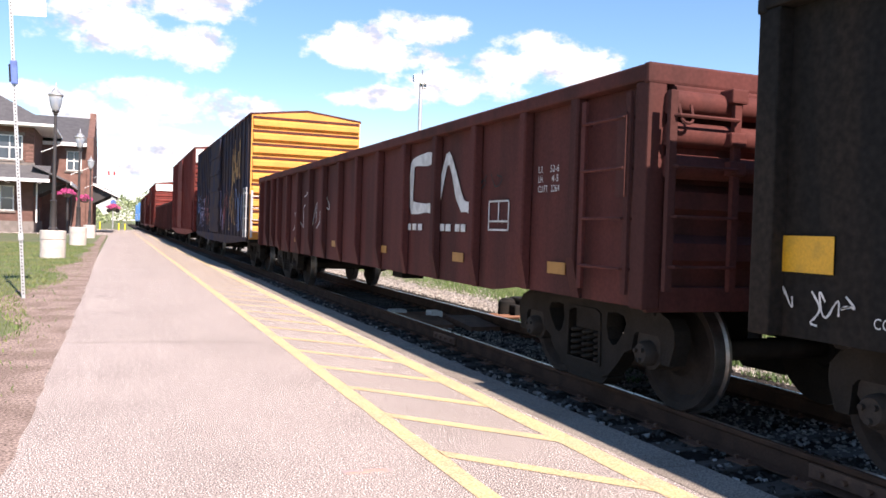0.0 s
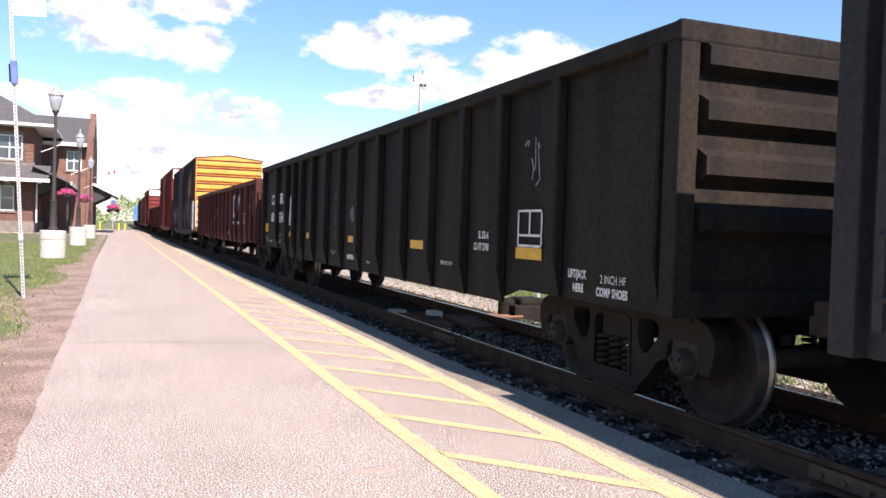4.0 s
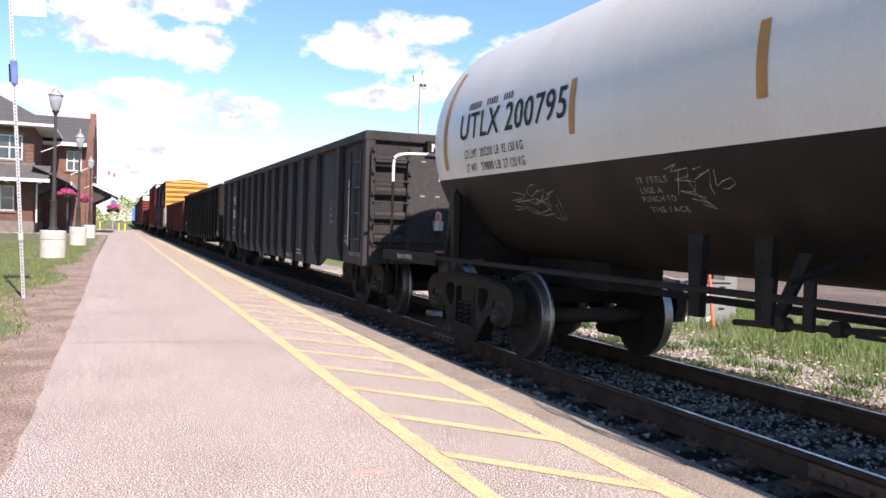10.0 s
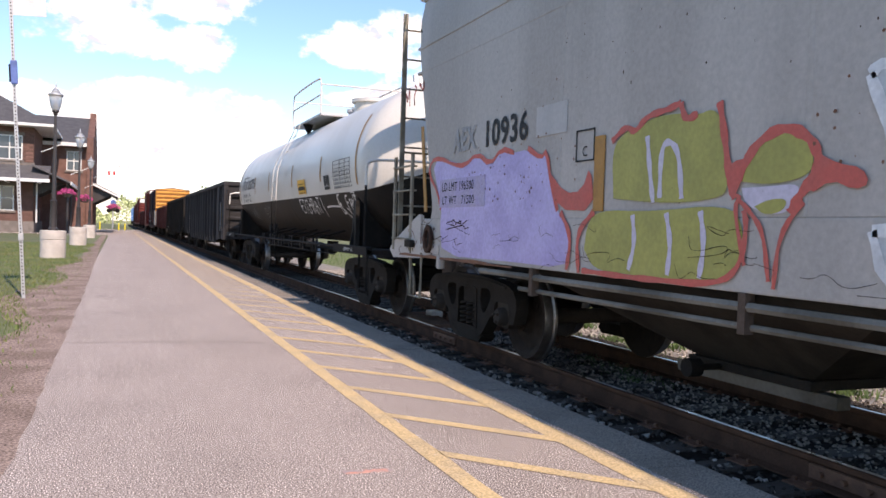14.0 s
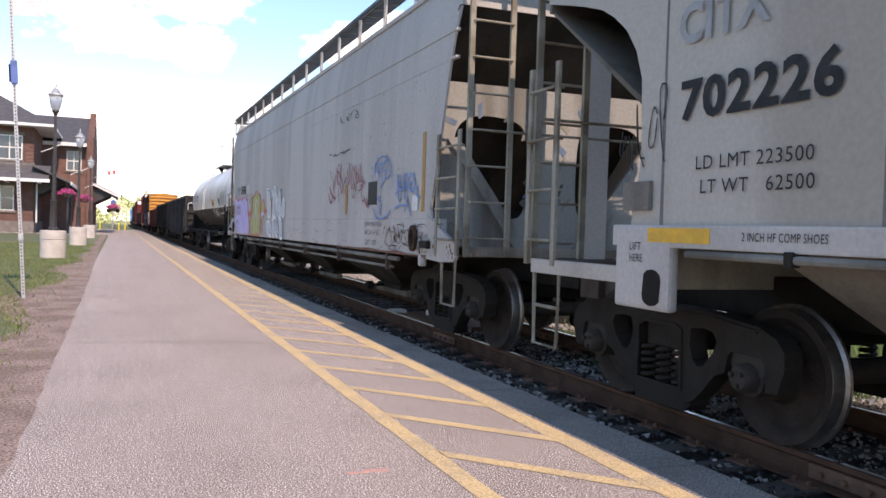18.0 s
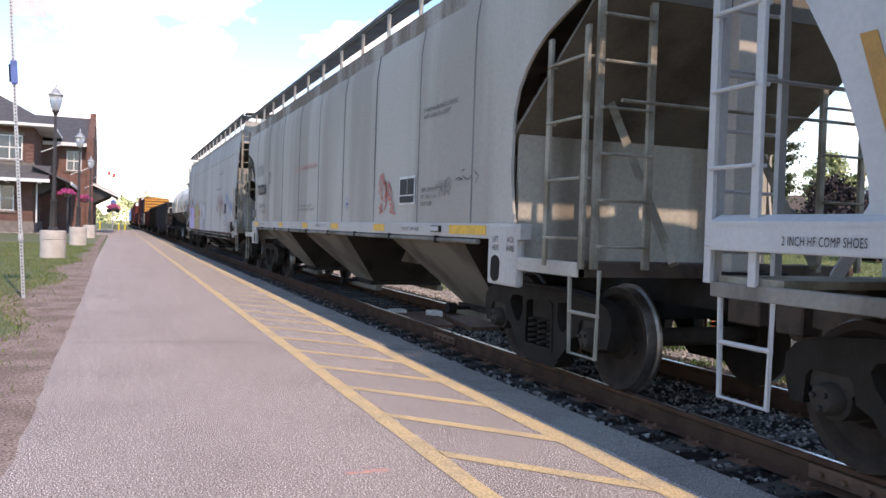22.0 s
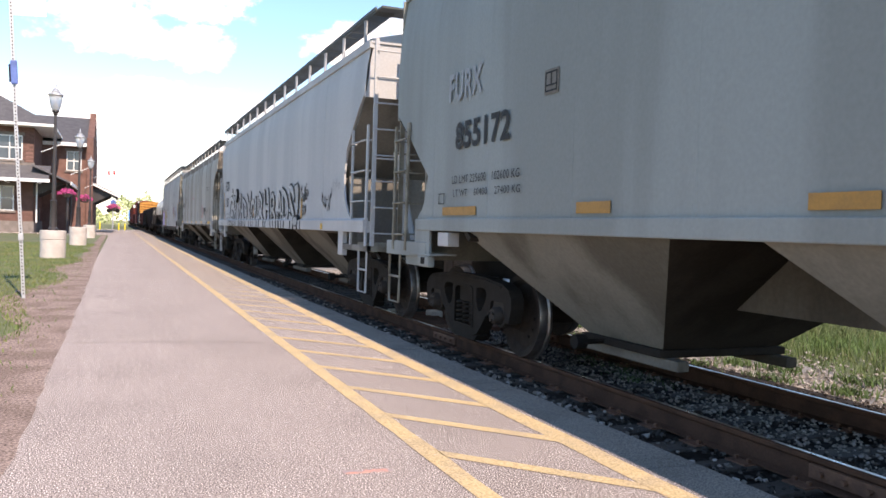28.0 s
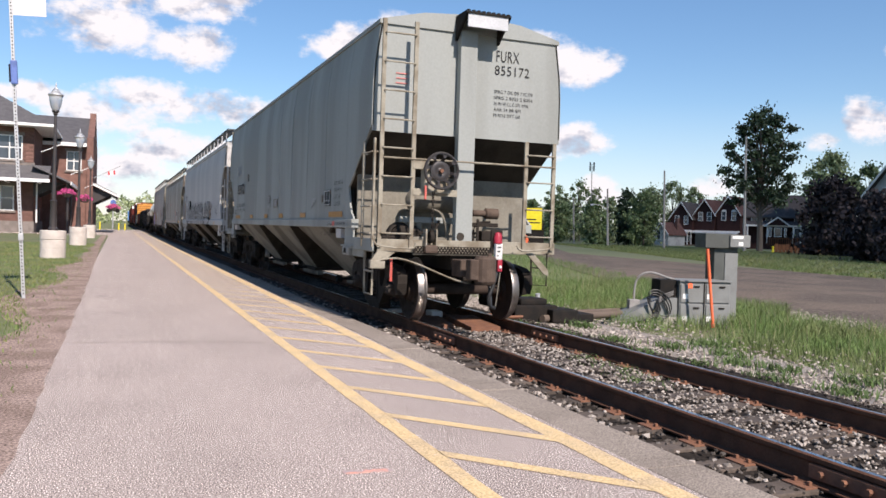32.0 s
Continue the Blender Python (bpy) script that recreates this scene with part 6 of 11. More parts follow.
    for k in range(5):
        hoop("table_entry", 2.48 - 0.04 * (k % 2), 0.36 - 0.07 * (k % 3), -0.262 + k * 0.05, -0.244 + k * 0.05, "grey_ink", 0.011)
        hoop("table_entry", 2.06, 0.12, -0.262 + k * 0.05, -0.244 + k * 0.05, "grey_ink", 0.011)
        hoop("table_entry", 1.72, 0.12, -0.262 + k * 0.05, -0.244 + k * 0.05, "grey_ink", 0.011)
    hoop("stencil_block", 3.215, 0.39, -0.27, -0.08, "ink", 0.01)
    hoop("stencil_rule", 3.215, 0.012, -0.22, -0.085, "white_ink", 0.012)
    hoop("stencil_rule", 3.215, 0.37, -0.225, -0.218, "white_ink", 0.012)
    glyph = {"E": [[(1, 1), (0, .95), (0.1, 0), (1, .1)], [(0.05, .5), (0.8, .55)]], "T": [[(0, 1), (1, .95)], [(.5, 1), (.4, 0)]], "C": [[(1, .9), (.4, 1), (0, .5), (.3, 0), (1, .1)]], "H": [[(0, 1), (.05, 0)], [(1, 1), (.9, -.1)], [(0, .5), (1, .5)]],
             "R": [[(0, 0), (.1, 1), (.9, .9), (.8, .55), (.1, .5), (1, -.1)]], "A": [[(0, 0), (.5, 1), (.9, 0)], [(.2, .4), (.8, .4)]], "I": [[(.5, 1), (.5, -.2)]], "F": [[(0, 0), (.05, 1), (1, 1)], [(0.05, .55), (.8, .55)]], "N": [[(0, 0), (.1, 1), (.8, 0), (.9, 1)]], "U": [[(0, 1), (.1, .1), (.6, 0), (.9, 1)]]}
    rnd = random.Random(41)
    tags = [(ch, 6.0 - k * 0.27, 0.22, 1.64 + rnd.uniform(-0.02, 0.02), 0.29) for k, ch in enumerate("ETCHRATI")] + [("E", 2.76, 0.22, 1.60, 0.34)] + [(ch, 2.20 - k * 0.18, 0.16, 1.66, 0.25) for k, ch in enumerate("FANT")]
    lines = [[(u - p[0] * w, z + p[1] * h) for p in st] for ch, u, w, z, h in tags for st in glyph[ch]]
    lines += [[(3.72, 1.74), (3.3, 1.755), (2.67, 1.735)], [(2.72, 1.90), (2.55, 1.62), (2.35, 1.53), (2.08, 1.46), (2.3, 1.70)], [(1.75, 1.64), (1.42, 1.64)], [(1.75, 1.97), (1.52, 1.95)], [(2.36, 1.70), (2.33, 1.69)]]
    def shell_line(pts, w, material, nm, label):
        """One unbroken line drawn on the shell, of half width w."""
        pts = [Vector(p[:2]) for p in pts]
        bm, rows = bmesh.new(), []
        for k, p in enumerate(pts):
            d = pts[min(k + 1, len(pts) - 1)] - pts[max(k - 1, 0)]
            n = Vector((-d.y, d.x)).normalized() * w if d.length > 1e-5 else Vector((0, w))
            rows.append([bm.verts.new((-math.sqrt((R + 0.009) ** 2 - (v.y - ZC) ** 2), v.x, v.y)) for v in (p + n, p - n)])
        for p, q in zip(rows, rows[1:]):
            bm.faces.new((p[0], q[0], q[1], p[1]))
        part(nm, bm, material, c, label)

    def chalk_lines(rows):
        for row in rows:
            shell_line(row, 0.0036, "chalk", "chalk_stroke", "thin chalk line")
    for pts_ in lines:
        shell_line(rounded([(*p, 0) for p in pts_], 2), 0.016, "white_ink", "graffiti_stroke", "white spray-painted stroke")
    on_shell("FOR PRODUCT EMERGENCY", 5.72, -0.098, 0.036, 0.6)
    # frame, bolsters and platforms
    for u, s in ((1.56, -1), (14.40, 1)):
        part("stub_sill", cuboid(-0.33, 0.33, min(u - s * 1.9, u + s * 1.6), max(u - s * 1.9, u + s * 1.6), 0.80, 1.15, 0.02), "black_iron", c)
        bm = prism(bmesh.new(), [(-0.95, 0.98), (0.95, 0.98), (0.85, 1.3), (0.7, 1.2), (0, 1.08), (-0.7, 1.2), (-0.85, 1.3)], u - 0.18, u + 0.18, "y")
        part("saddle_bolster", bm, "black_iron", c)
        ub = 1.18 if s < 0 else 14.2
        part("side_brace", prism(bmesh.new(), [(ub - 0.14, 1.02), (ub + 0.13, 1.02), (ub + 0.02, 1.80), (ub - 0.09, 1.80)], -1.38, -1.31), "tank_black", c)
        part("brace_web", prism(bmesh.new(), [(-1.45, 1.0), (-0.6, 1.1), (-1.32, 1.86)], ub - 0.02, ub + 0.02, "y"), "black_iron", c)
        y0, y1 = sorted((u + s * 0.9, u + s * 1.74))
        part("end_platform", cuboid(-1.55, 1.55, y0, y1, 0.98, 1.05, 0.008), "black_iron", c)
        part("side_beam", cuboid(-1.56, -1.46, *((y0, y1 + 1.1) if s < 0 else (y0 - 1.1, y1)), 0.96, 1.09, 0.01), "black_iron", c)
        e = y1 if s > 0 else y0
        eh = 0.12 if s < 0 else 15.97
        hr = part("hand_rail", tube(bmesh.new(), rounded([(-1.5, eh, 2.0), (-1.5, eh, 2.25), (-1.48, eh, 2.36), (-1.2, eh, 2.40), (1.2, eh, 2.40), (1.48, eh, 2.36), (1.5, eh, 2.25), (1.5, eh, 2.0)], 2), 0.02, 8), "tank_white", c, "white-topped hand rail", smooth=True)
        for hx in (-1.5, 1.5):
            part("rail_post", tube(bmesh.new(), [(hx, eh, 1.05), (hx, eh, 2.005)], 0.02, 8), "black_iron", hr, smooth=True)
        part("brake_gear", cuboid(-0.55, -0.15, *sorted((e - s * 0.5, e - s * 0.2)), 1.05, 1.5, 0.04), "black_iron", c)
        stirrup(c, e - s * 0.08, e - s * 0.5, 0.45, 1.0, "black_iron", -1.52)
        coupler(c, e - s * 0.1, s)
        add_truck(c, u)
    rail = part("running_rail", tube(bmesh.new(), [(-1.52, 1.7, 1.05), (-1.52, 14.2, 1.05)], 0.025, 6), "black_iron", c)
    part("lower_rail", tube(bmesh.new(), [(-1.52, 1.8, 0.91), (-1.52, 8.5, 0.91)], 0.012, 6), "black_iron", rail)
    letters(c, "2 INCH HF COMP SHOES", 1.10, 1.0, 0.055, "white_ink", 0.54, -1.565)
    for word, u, a, w in [('IT FEELS', 10.81, -0.489, 0.37), ('LIKE A', 10.81, -0.55, 0.26), ('PUNCH TO', 10.83, -0.605, 0.4), ('THE FACE', 10.8, -0.675, 0.46)]:
        on_shell(word, u, a, 0.05, w, "chalk")
    chalk_lines([[(10.43, 1.86), (10.29, 1.891), (10.38, 1.837), (10.18, 1.857), (10.2, 1.801), (10.35, 1.784), (10.14, 1.76), (10.19, 1.693), (10.34, 1.705), (10.1, 1.652), (10.17, 1.608), (10.05, 1.576), (10.1, 1.622), (10.26, 1.648)], [(10.13, 1.843), (10.04, 1.856), (10.09, 1.803), (10.0, 1.817)], [(10.14, 1.775), (9.96, 1.834), (10.01, 1.725), (10.0, 1.669)], [(9.92, 1.831), (9.95, 1.723)], [(9.94, 1.722), (9.87, 1.756), (9.78, 1.77), (9.76, 1.733), (9.85, 1.7), (9.9, 1.71)], [(10.28, 1.851), (10.38, 1.679)], [(10.23, 1.81), (10.18, 1.673), (10.08, 1.595)]])
    chalk_lines([[(12.97, 1.779), (12.7, 1.744), (12.79, 1.708), (13.02, 1.696)], [(13.06, 1.641), (12.72, 1.619), (13.05, 1.601)], [(12.57, 1.82), (12.44, 1.836), (12.4, 1.788), (12.57, 1.724), (12.66, 1.759), (12.57, 1.82)], [(12.44, 1.763), (12.29, 1.784), (12.4, 1.699), (12.57, 1.66), (12.55, 1.617)], [(12.75, 1.691), (12.56, 1.649), (12.28, 1.706), (12.34, 1.604), (12.58, 1.564), (12.72, 1.619)], [(12.28, 1.758), (12.22, 1.715), (12.27, 1.732), (12.14, 1.764)], [(12.1, 1.727), (12.13, 1.576), (12.14, 1.51), (12.23, 1.525), (12.19, 1.643)], [(12.84, 1.72), (12.77, 1.582), (12.53, 1.542), (12.29, 1.562)], [(12.55, 1.713), (12.38, 1.63), (12.34, 1.526), (12.2, 1.489)], [(12.95, 1.678), (12.51, 1.701), (12.26, 1.628)]])
    for k in range(6):
        for u in (3.15 + k * 1.13, 3.44 + k * 1.13):
            part("rail_stay", cuboid(-1.535, -1.505, u - 0.035, u + 0.035, 0.89, 1.16, 0.006), "black_iron", rail)
        part("stay_arm", tube(bmesh.new(), [(-0.95, 3.3 + k * 1.13, 1.3), (-1.52, 3.3 + k * 1.13, 1.14)], 0.018, 6), "black_iron", rail)
    for u, z in ((9.53, 0.82), (10.18, 0.82)):
        part("frame_leg", prism(bmesh.new(), [(u - 0.06, z), (u + 0.05, z), (u + 0.08, 1.40), (u - 0.08, 1.40)], -1.16, -1.10), "black_iron", c)
    part("frame_leg_brace", prism(bmesh.new(), [(9.36, 0.90), (9.44, 0.90), (9.24, 1.30), (9.14, 1.30)], -1.16, -1.12), "black_iron", c)
    part("pull_rod", tube(bmesh.new(), [(-1.3, 8.3, 0.93), (-1.3, 9.0, 0.885), (-1.3, 9.6, 0.85)], 0.022, 6), "truck", c)
    for u in (8.8, 9.2):
        part("rod_joint", lathe(bmesh.new(), [(-0.04, 0.0), (-0.04, 0.045), (0.04, 0.045), (0.04, 0.0)], (-1.3, u, 0.9 - (u - 8.8) * 0.05), "x", 10), "truck", c)
    letters(c, "2 INCH HF COMP SHOES", 15.51, 1.0, 0.055, "white_ink", 0.56, -1.565)
    part("train_pipe", tube(bmesh.new(), [(-0.3, 1, 0.86), (-0.3, 15, 0.86)], 0.035, 6), "black_iron", c)
    part("outlet_nozzle", lathe(bmesh.new(), [(0.72, 0.08), (0.76, 0.12), (1.02, 0.14)], (0, 8.0, 0), "z", 16), "black_iron", c)
    # side ladder and top platform
    for u in (7.65, 8.2):
        part("ladder_foot", tube(bmesh.new(), [(-1.46, u, 0.45), (-1.485, u, 1.95)], 0.012, 6), "black_iron", c, smooth=True)
        part("ladder_stile", tube(bmesh.new(), rounded([(-1.485, u, 1.95), (-1.48, u, 2.3), (-1.45, u, 2.8), (-1.05, u, 3.5), (-0.95, u, 3.78)], 2), 0.012, 6), "tank_white", c, smooth=True)
    for k in range(9):
        z = 0.6 + k * 0.36
        x = -1.47 if z < 2.6 else -1.47 + (z - 2.6) * 0.5
        part("ladder_rung", tube(bmesh.new(), [(x, 7.65, z), (x, 8.2, z)], 0.009, 6), "tank_white" if z > 1.97 else "black_iron", c)
    pl = part("top_platform", cuboid(-0.95, 0.95, 5.6, 8.5, 3.74, 3.79, 0.008), "galvan", c)
    for x in (-0.95, 0.95):
        part("platform_rail", tube(bmesh.new(), rounded([(x, 5.6, 3.79), (x, 5.6, 4.45), (x, 5.72, 4.56), (x, 8.38, 4.56), (x, 8.5, 4.45), (x, 8.5, 3.79)], 1), 0.02, 6), "tank_white", pl, smooth=True)
        part("mid_rail", tube(bmesh.new(), [(x, 5.6, 4.18), (x, 8.5, 4.18)], 0.016, 6), "tank_white", pl)
        part("platform_bracket", prism(bmesh.new(), [(x, 3.74), (x * 0.75, 3.74), (x * 0.85, 3.46)], 7.3, 7.4, "y"), "black_iron", pl)
    for y in (5.6, 8.5):
        part("end_rail", tube(bmesh.new(), [(-0.95, y, 4.4), (0.95, y, 4.4)], 0.018, 6), "tank_white", pl)
    part("manway", lathe(bmesh.new(), [(3.7, 0.36), (3.98, 0.36), (3.98, 0.42), (4.05, 0.42), (4.10, 0.2), (4.10, 0.0)], (0, 5.0, 0), "z", 24), "tank_white", c, smooth=True)
    for y in (6.5, 6.9):
        part("valve", lathe(bmesh.new(), [(3.7, 0.09), (4.0, 0.09), (4.04, 0.13), (4.1, 0.13), (4.13, 0.0)], (0.1, y, 0), "z", 12), "galvan", c)


def hopper(name, label, y_end, L, skin, eave=4.05, roof=4.45, sill=(1.30, 1.46), side_end=1.25, notch=((1.58, 1.98), (0.32, 2.86)), pockets=3, seams=(), trucks=(1.6, 15.0),
           chute_from=2.85, curved=False, walkway=True, fascia=0.0, chute_lo=0.42, gap=0.15, chute_skin="chute", slope_skin="shade_steel", bulge=0.0, sill_skin=None, sill_out=0.02, frame_skin=None, bracket=None, sill_end=0.25, seam_skin=None, web=None, edge=None, end_skin=None, stir=(0.12, 0.55, 0.42), bays=None, far_edge=None, braces=True, fascia_skin=None, ledge=False, ends=(0.06, 0.06), deck_skin=None, beam=(1.04, 1.22), beam_skin=None, web_top=2.2, lads=((0.05, 0.62, 2.65), (0.05, 0.62, 2.65))):
    """A covered hopper: side sheets cut back over the trucks, slope sheets, outlet pockets, roof and end frames."""
    c = car(name, label, "hopper car", y_end)
    sill_skin = sill_skin or skin
    fs = frame_skin or skin
    (nu, nz), (tu, tz) = notch
    one = [(side_end, sill[1]), (side_end + 0.06, sill[1] + 0.18), (nu, nz)]
    if curved:
        one += [(nu + 0.02, nz + 0.25), (nu - 0.15, nz + 0.55), (nu - 0.42, tz - 0.12)]
    one += [(tu, tz), (tu, eave)]
    if edge:
        one = edge + [(tu, tz), (tu, eave)]
    two = far_edge + [(tu, tz), (tu, eave)] if far_edge else one
    pts = one + [(L - p[0], p[1]) for p in two[::-1]]

    def sx(z):                                    # the side leans in towards the eave
        k = max(0.0, (z - 3.3) / max(0.1, eave - 3.3))
        return SIDE - 0.002 - bulge - 0.10 * k * k
    levels = [sill[1], 2.0, 2.6, 3.1, 3.5, 3.8, eave]
    for s in (-1, 1):
        bm = bmesh.new()
        bm.faces.new([bm.verts.new((0, p[0], p[1])) for p in pts])
        for z in levels[1:-1]:
            bmesh.ops.bisect_plane(bm, geom=bm.verts[:] + bm.edges[:] + bm.faces[:], plane_co=(0, 0, z), plane_no=(0, 0, 1))
        if bulge:
            for k in range(1, 40):
                bmesh.ops.bisect_plane(bm, geom=bm.verts[:] + bm.edges[:] + bm.faces[:], plane_co=(0, L * k / 40, 0), plane_no=(0, 1, 0))
        for v in bm.verts:
            up = min(1, max(0, (v.co.z - sill[1]) / (eave - sill[1])))
            v.co.x = s * (sx(v.co.z) + bulge * math.sin(v.co.y * math.tau / 1.63) * math.sin(math.pi * up))
        back = bmesh.ops.extrude_face_region(bm, geom=bm.faces[:])
        for v in back["geom"]:
            if isinstance(v, bmesh.types.BMVert):
                v.co.x -= s * 0.03
        part("side_sheet", bm, skin, c, smooth=True)
        part("side_sill", cuboid(-SIDE - sill_out if s < 0 else SIDE - 0.10, -SIDE + 0.10 if s < 0 else SIDE + sill_out, side_end - sill_end, L - side_end + sill_end, sill[0], sill[1], 0.012), sill_skin, c)
        if ledge:                                 # sloping top of the sill that catches the light
            part("sill_ledge", prism(bmesh.new(), [(s * (SIDE - 0.02), sill[1] + 0.045), (s * (SIDE + sill_out + 0.004), sill[1] + 0.004), (s * (SIDE + sill_out + 0.004), sill[1] - 0.02), (s * (SIDE - 0.02), sill[1] - 0.02)], side_end - sill_end, L - side_end + sill_end, "y"), skin, c)
        for u in seams:
            bm, rows = bmesh.new(), []
            for z in levels:
                rows.append([bm.verts.new((s * (sx(z) + d), u + a, z)) for a, d in ((-0.02, 0.0), (-0.008, 0.006), (0.008, 0.006), (0.02, 0.0))])
            for p, q in zip(rows, rows[1:]):
                for k in range(3):
                    bm.faces.new((p[k], p[k + 1], q[k + 1], q[k]))
            part("panel_seam", bm, seam_skin or skin, c, smooth=True)
        if fascia:
            a, b = s * (sx(eave) - 0.02), s * (sx(eave) + 0.05)
            part("roof_fascia", prism(bmesh.new(), [(a, eave - fascia), (b, eave - fascia), (b, eave + 0.02), (a, eave + 0.02)], tu - 0.02, L - tu + 0.02, "y"), fascia_skin or skin, c)
    ex = sx(eave)
    rf = [(-ex - 0.03, eave - 0.03), (-ex - 0.03, eave + 0.03), (-ex * 0.55, eave + (roof - eave) * 0.75), (0, roof), (ex * 0.55, eave + (roof - eave) * 0.75), (ex + 0.03, eave + 0.03), (ex + 0.03, eave - 0.03)]
    part("roof", prism(bmesh.new(), rf, tu - 0.03, L - tu + 0.03, "y"), skin, c)
    for k in range(10):
        u = tu + (L - 2 * tu) * (k + 0.5) / 10
        part("roof_hatch", lathe(bmesh.new(), [(roof - 0.06, 0.30), (roof + 0.06, 0.30), (roof + 0.10, 0.26), (roof + 0.10, 0.0)], (0, u, 0), "z", 14), skin, c)
    if walkway:
        for s in (-1, 1):
            xo, xi = s * (ex + 0.02), s * (ex - 0.28)
            bm = bmesh.new()
            for k in range(7):
                xk = min(xo, xi) + 0.045 * k
                box(bm, xk, xk + 0.014, tu - 0.2, L - tu + 0.2, roof + 0.11, roof + 0.14)
            for k in range(int(L / 0.4)):
                box(bm, min(xo, xi), max(xo, xi), tu + k * 0.4, tu + k * 0.4 + 0.02, roof + 0.115, roof + 0.125)
            w = part("roof_walkway", bm, "cabinet_dark", c, "open steel grating of the running board")
            for k in range(int(L / 1.3)):
                u = tu + 0.3 + k * 1.3
                part("walkway_bracket", cuboid(xo - 0.02, xo + 0.02, u, u + 0.05, eave, roof + 0.10), skin, w)
            part("walkway_edge", cuboid(xo - 0.015, xo + 0.015, tu - 0.2, L - tu + 0.2, roof + 0.14, roof + 0.19), "cabinet_dark", w)
        for a, b in ((-0.05, 0.42), (L - 0.42, L + 0.05)):
            w = part("roof_crosswalk", cuboid(-ex - 0.01, ex + 0.01, a, b, roof + 0.12, roof + 0.15), "cabinet_dark", c, "perforated steel end running board")
            for x in (-0.95, -0.3, 0.3, 0.95):
                part("crosswalk_strut", cuboid(x - 0.02, x + 0.02, *((b - 0.10, b - 0.05) if a < 0 else (a + 0.05, a + 0.10)), eave - 0.1, roof + 0.12), skin, w)
    # ends: upper wall, slope sheet, posts, platform
    for e, s, o in ((0.0, 1, ends[0]), (L, -1, ends[1])):
        def Y(d):
            return e + s * d
        lv = [tz - 0.08, tz + 0.3, tz + 0.6, (tz + eave) / 2 + 0.2, eave]
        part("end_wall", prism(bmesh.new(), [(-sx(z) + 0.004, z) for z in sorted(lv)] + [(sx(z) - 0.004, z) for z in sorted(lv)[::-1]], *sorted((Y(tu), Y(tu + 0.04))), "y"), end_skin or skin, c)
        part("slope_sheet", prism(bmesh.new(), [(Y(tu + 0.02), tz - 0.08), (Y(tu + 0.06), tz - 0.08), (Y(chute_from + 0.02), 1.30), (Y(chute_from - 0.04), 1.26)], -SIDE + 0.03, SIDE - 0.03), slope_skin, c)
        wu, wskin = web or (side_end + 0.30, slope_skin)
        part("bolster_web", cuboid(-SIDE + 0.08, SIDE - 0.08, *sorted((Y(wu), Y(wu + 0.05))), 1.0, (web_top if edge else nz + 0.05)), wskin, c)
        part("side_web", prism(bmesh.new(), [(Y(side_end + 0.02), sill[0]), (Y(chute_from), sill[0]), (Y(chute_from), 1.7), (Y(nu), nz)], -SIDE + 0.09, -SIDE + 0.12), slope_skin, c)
        part("stub_sill", cuboid(-0.33, 0.33, *sorted((Y(0.12), Y(chute_from + 0.4))), 0.78, 1.10, 0.015), "truck", c)
        part("end_platform", cuboid(-SIDE + 0.02, 1.36, *sorted((Y(o + 0.04), Y(max(0.62, o + 0.4)))), 1.10, 1.15, 0.006), deck_skin or fs, c)
        part("end_sill", cuboid(-SIDE, 1.38, *sorted((Y(o), Y(o + 0.06))), beam[0], beam[1], 0.008), deck_skin or fs, c)
        part("platform_beam", cuboid(-SIDE - 0.01, -SIDE + 0.07, *sorted((Y(o), Y(side_end + 0.3))), beam[0], beam[1], 0.008), beam_skin or skin, c)
        b0, b1, b2, b3 = bracket or (side_end + 0.02, side_end + 0.30, 0.92, sill[0] + 0.03)
        part("jacking_bracket", cuboid(-SIDE - 0.025, -SIDE + 0.06, *sorted((Y(b0), Y(b1))), b2, b3, 0.03 if bracket else 0.015), sill_skin, c)
        cu, iu, lt = lads[0 if s > 0 else 1]
        end_ladder(c, Y(cu), -SIDE + 0.08, -SIDE + 0.56, 1.1, eave - 0.02, 8, fs, -s)
        end_ladder(c, Y(cu), 0.83, 1.31, 1.1, 2.75, 4, fs, -s)
        ladder(c, Y(cu + 0.04), Y(iu), 1.1, lt, 4, fs, x=-SIDE - 0.01)
        x = -SIDE + 0.02
        st = part("stirrup_step", tube(bmesh.new(), [(x, Y(stir[0]), 1.1), (x, Y(stir[0] + 0.02), stir[2]), (x, Y(stir[1] - 0.02), stir[2]), (x, Y(stir[1]), 1.1)], 0.018, 6), fs, c)
        if stir[2] < 0.5:
            part("step_rung", tube(bmesh.new(), [(x, Y(stir[0]), 0.75), (x, Y(stir[1]), 0.75)], 0.016, 6), fs, st)
        part("end_post", cuboid(-0.25, 0.02, *sorted((Y(0.16), Y(0.30))), 1.1, eave - 0.02, 0.01), skin, c)
        for xx in (-0.75, 0.75) if braces else ():
            part("diagonal_brace", tube(bmesh.new(), [(xx, Y(0.25), 1.15), (xx, Y(1.25), 2.6)], 0.05, 4), fs, c)
        part("cross_rail", tube(bmesh.new(), [(-SIDE + 0.1, Y(0.02), 2.38), (1.31, Y(0.02), 2.38)], 0.015, 6), fs, c)
        coupler(c, Y(0.1), -s)
    # outlet pockets
    span = L - 2 * chute_from
    bays = bays or [(chute_from + span * k / pockets + gap, chute_from + span * (k + 1) / pockets - gap) for k in range(pockets)]
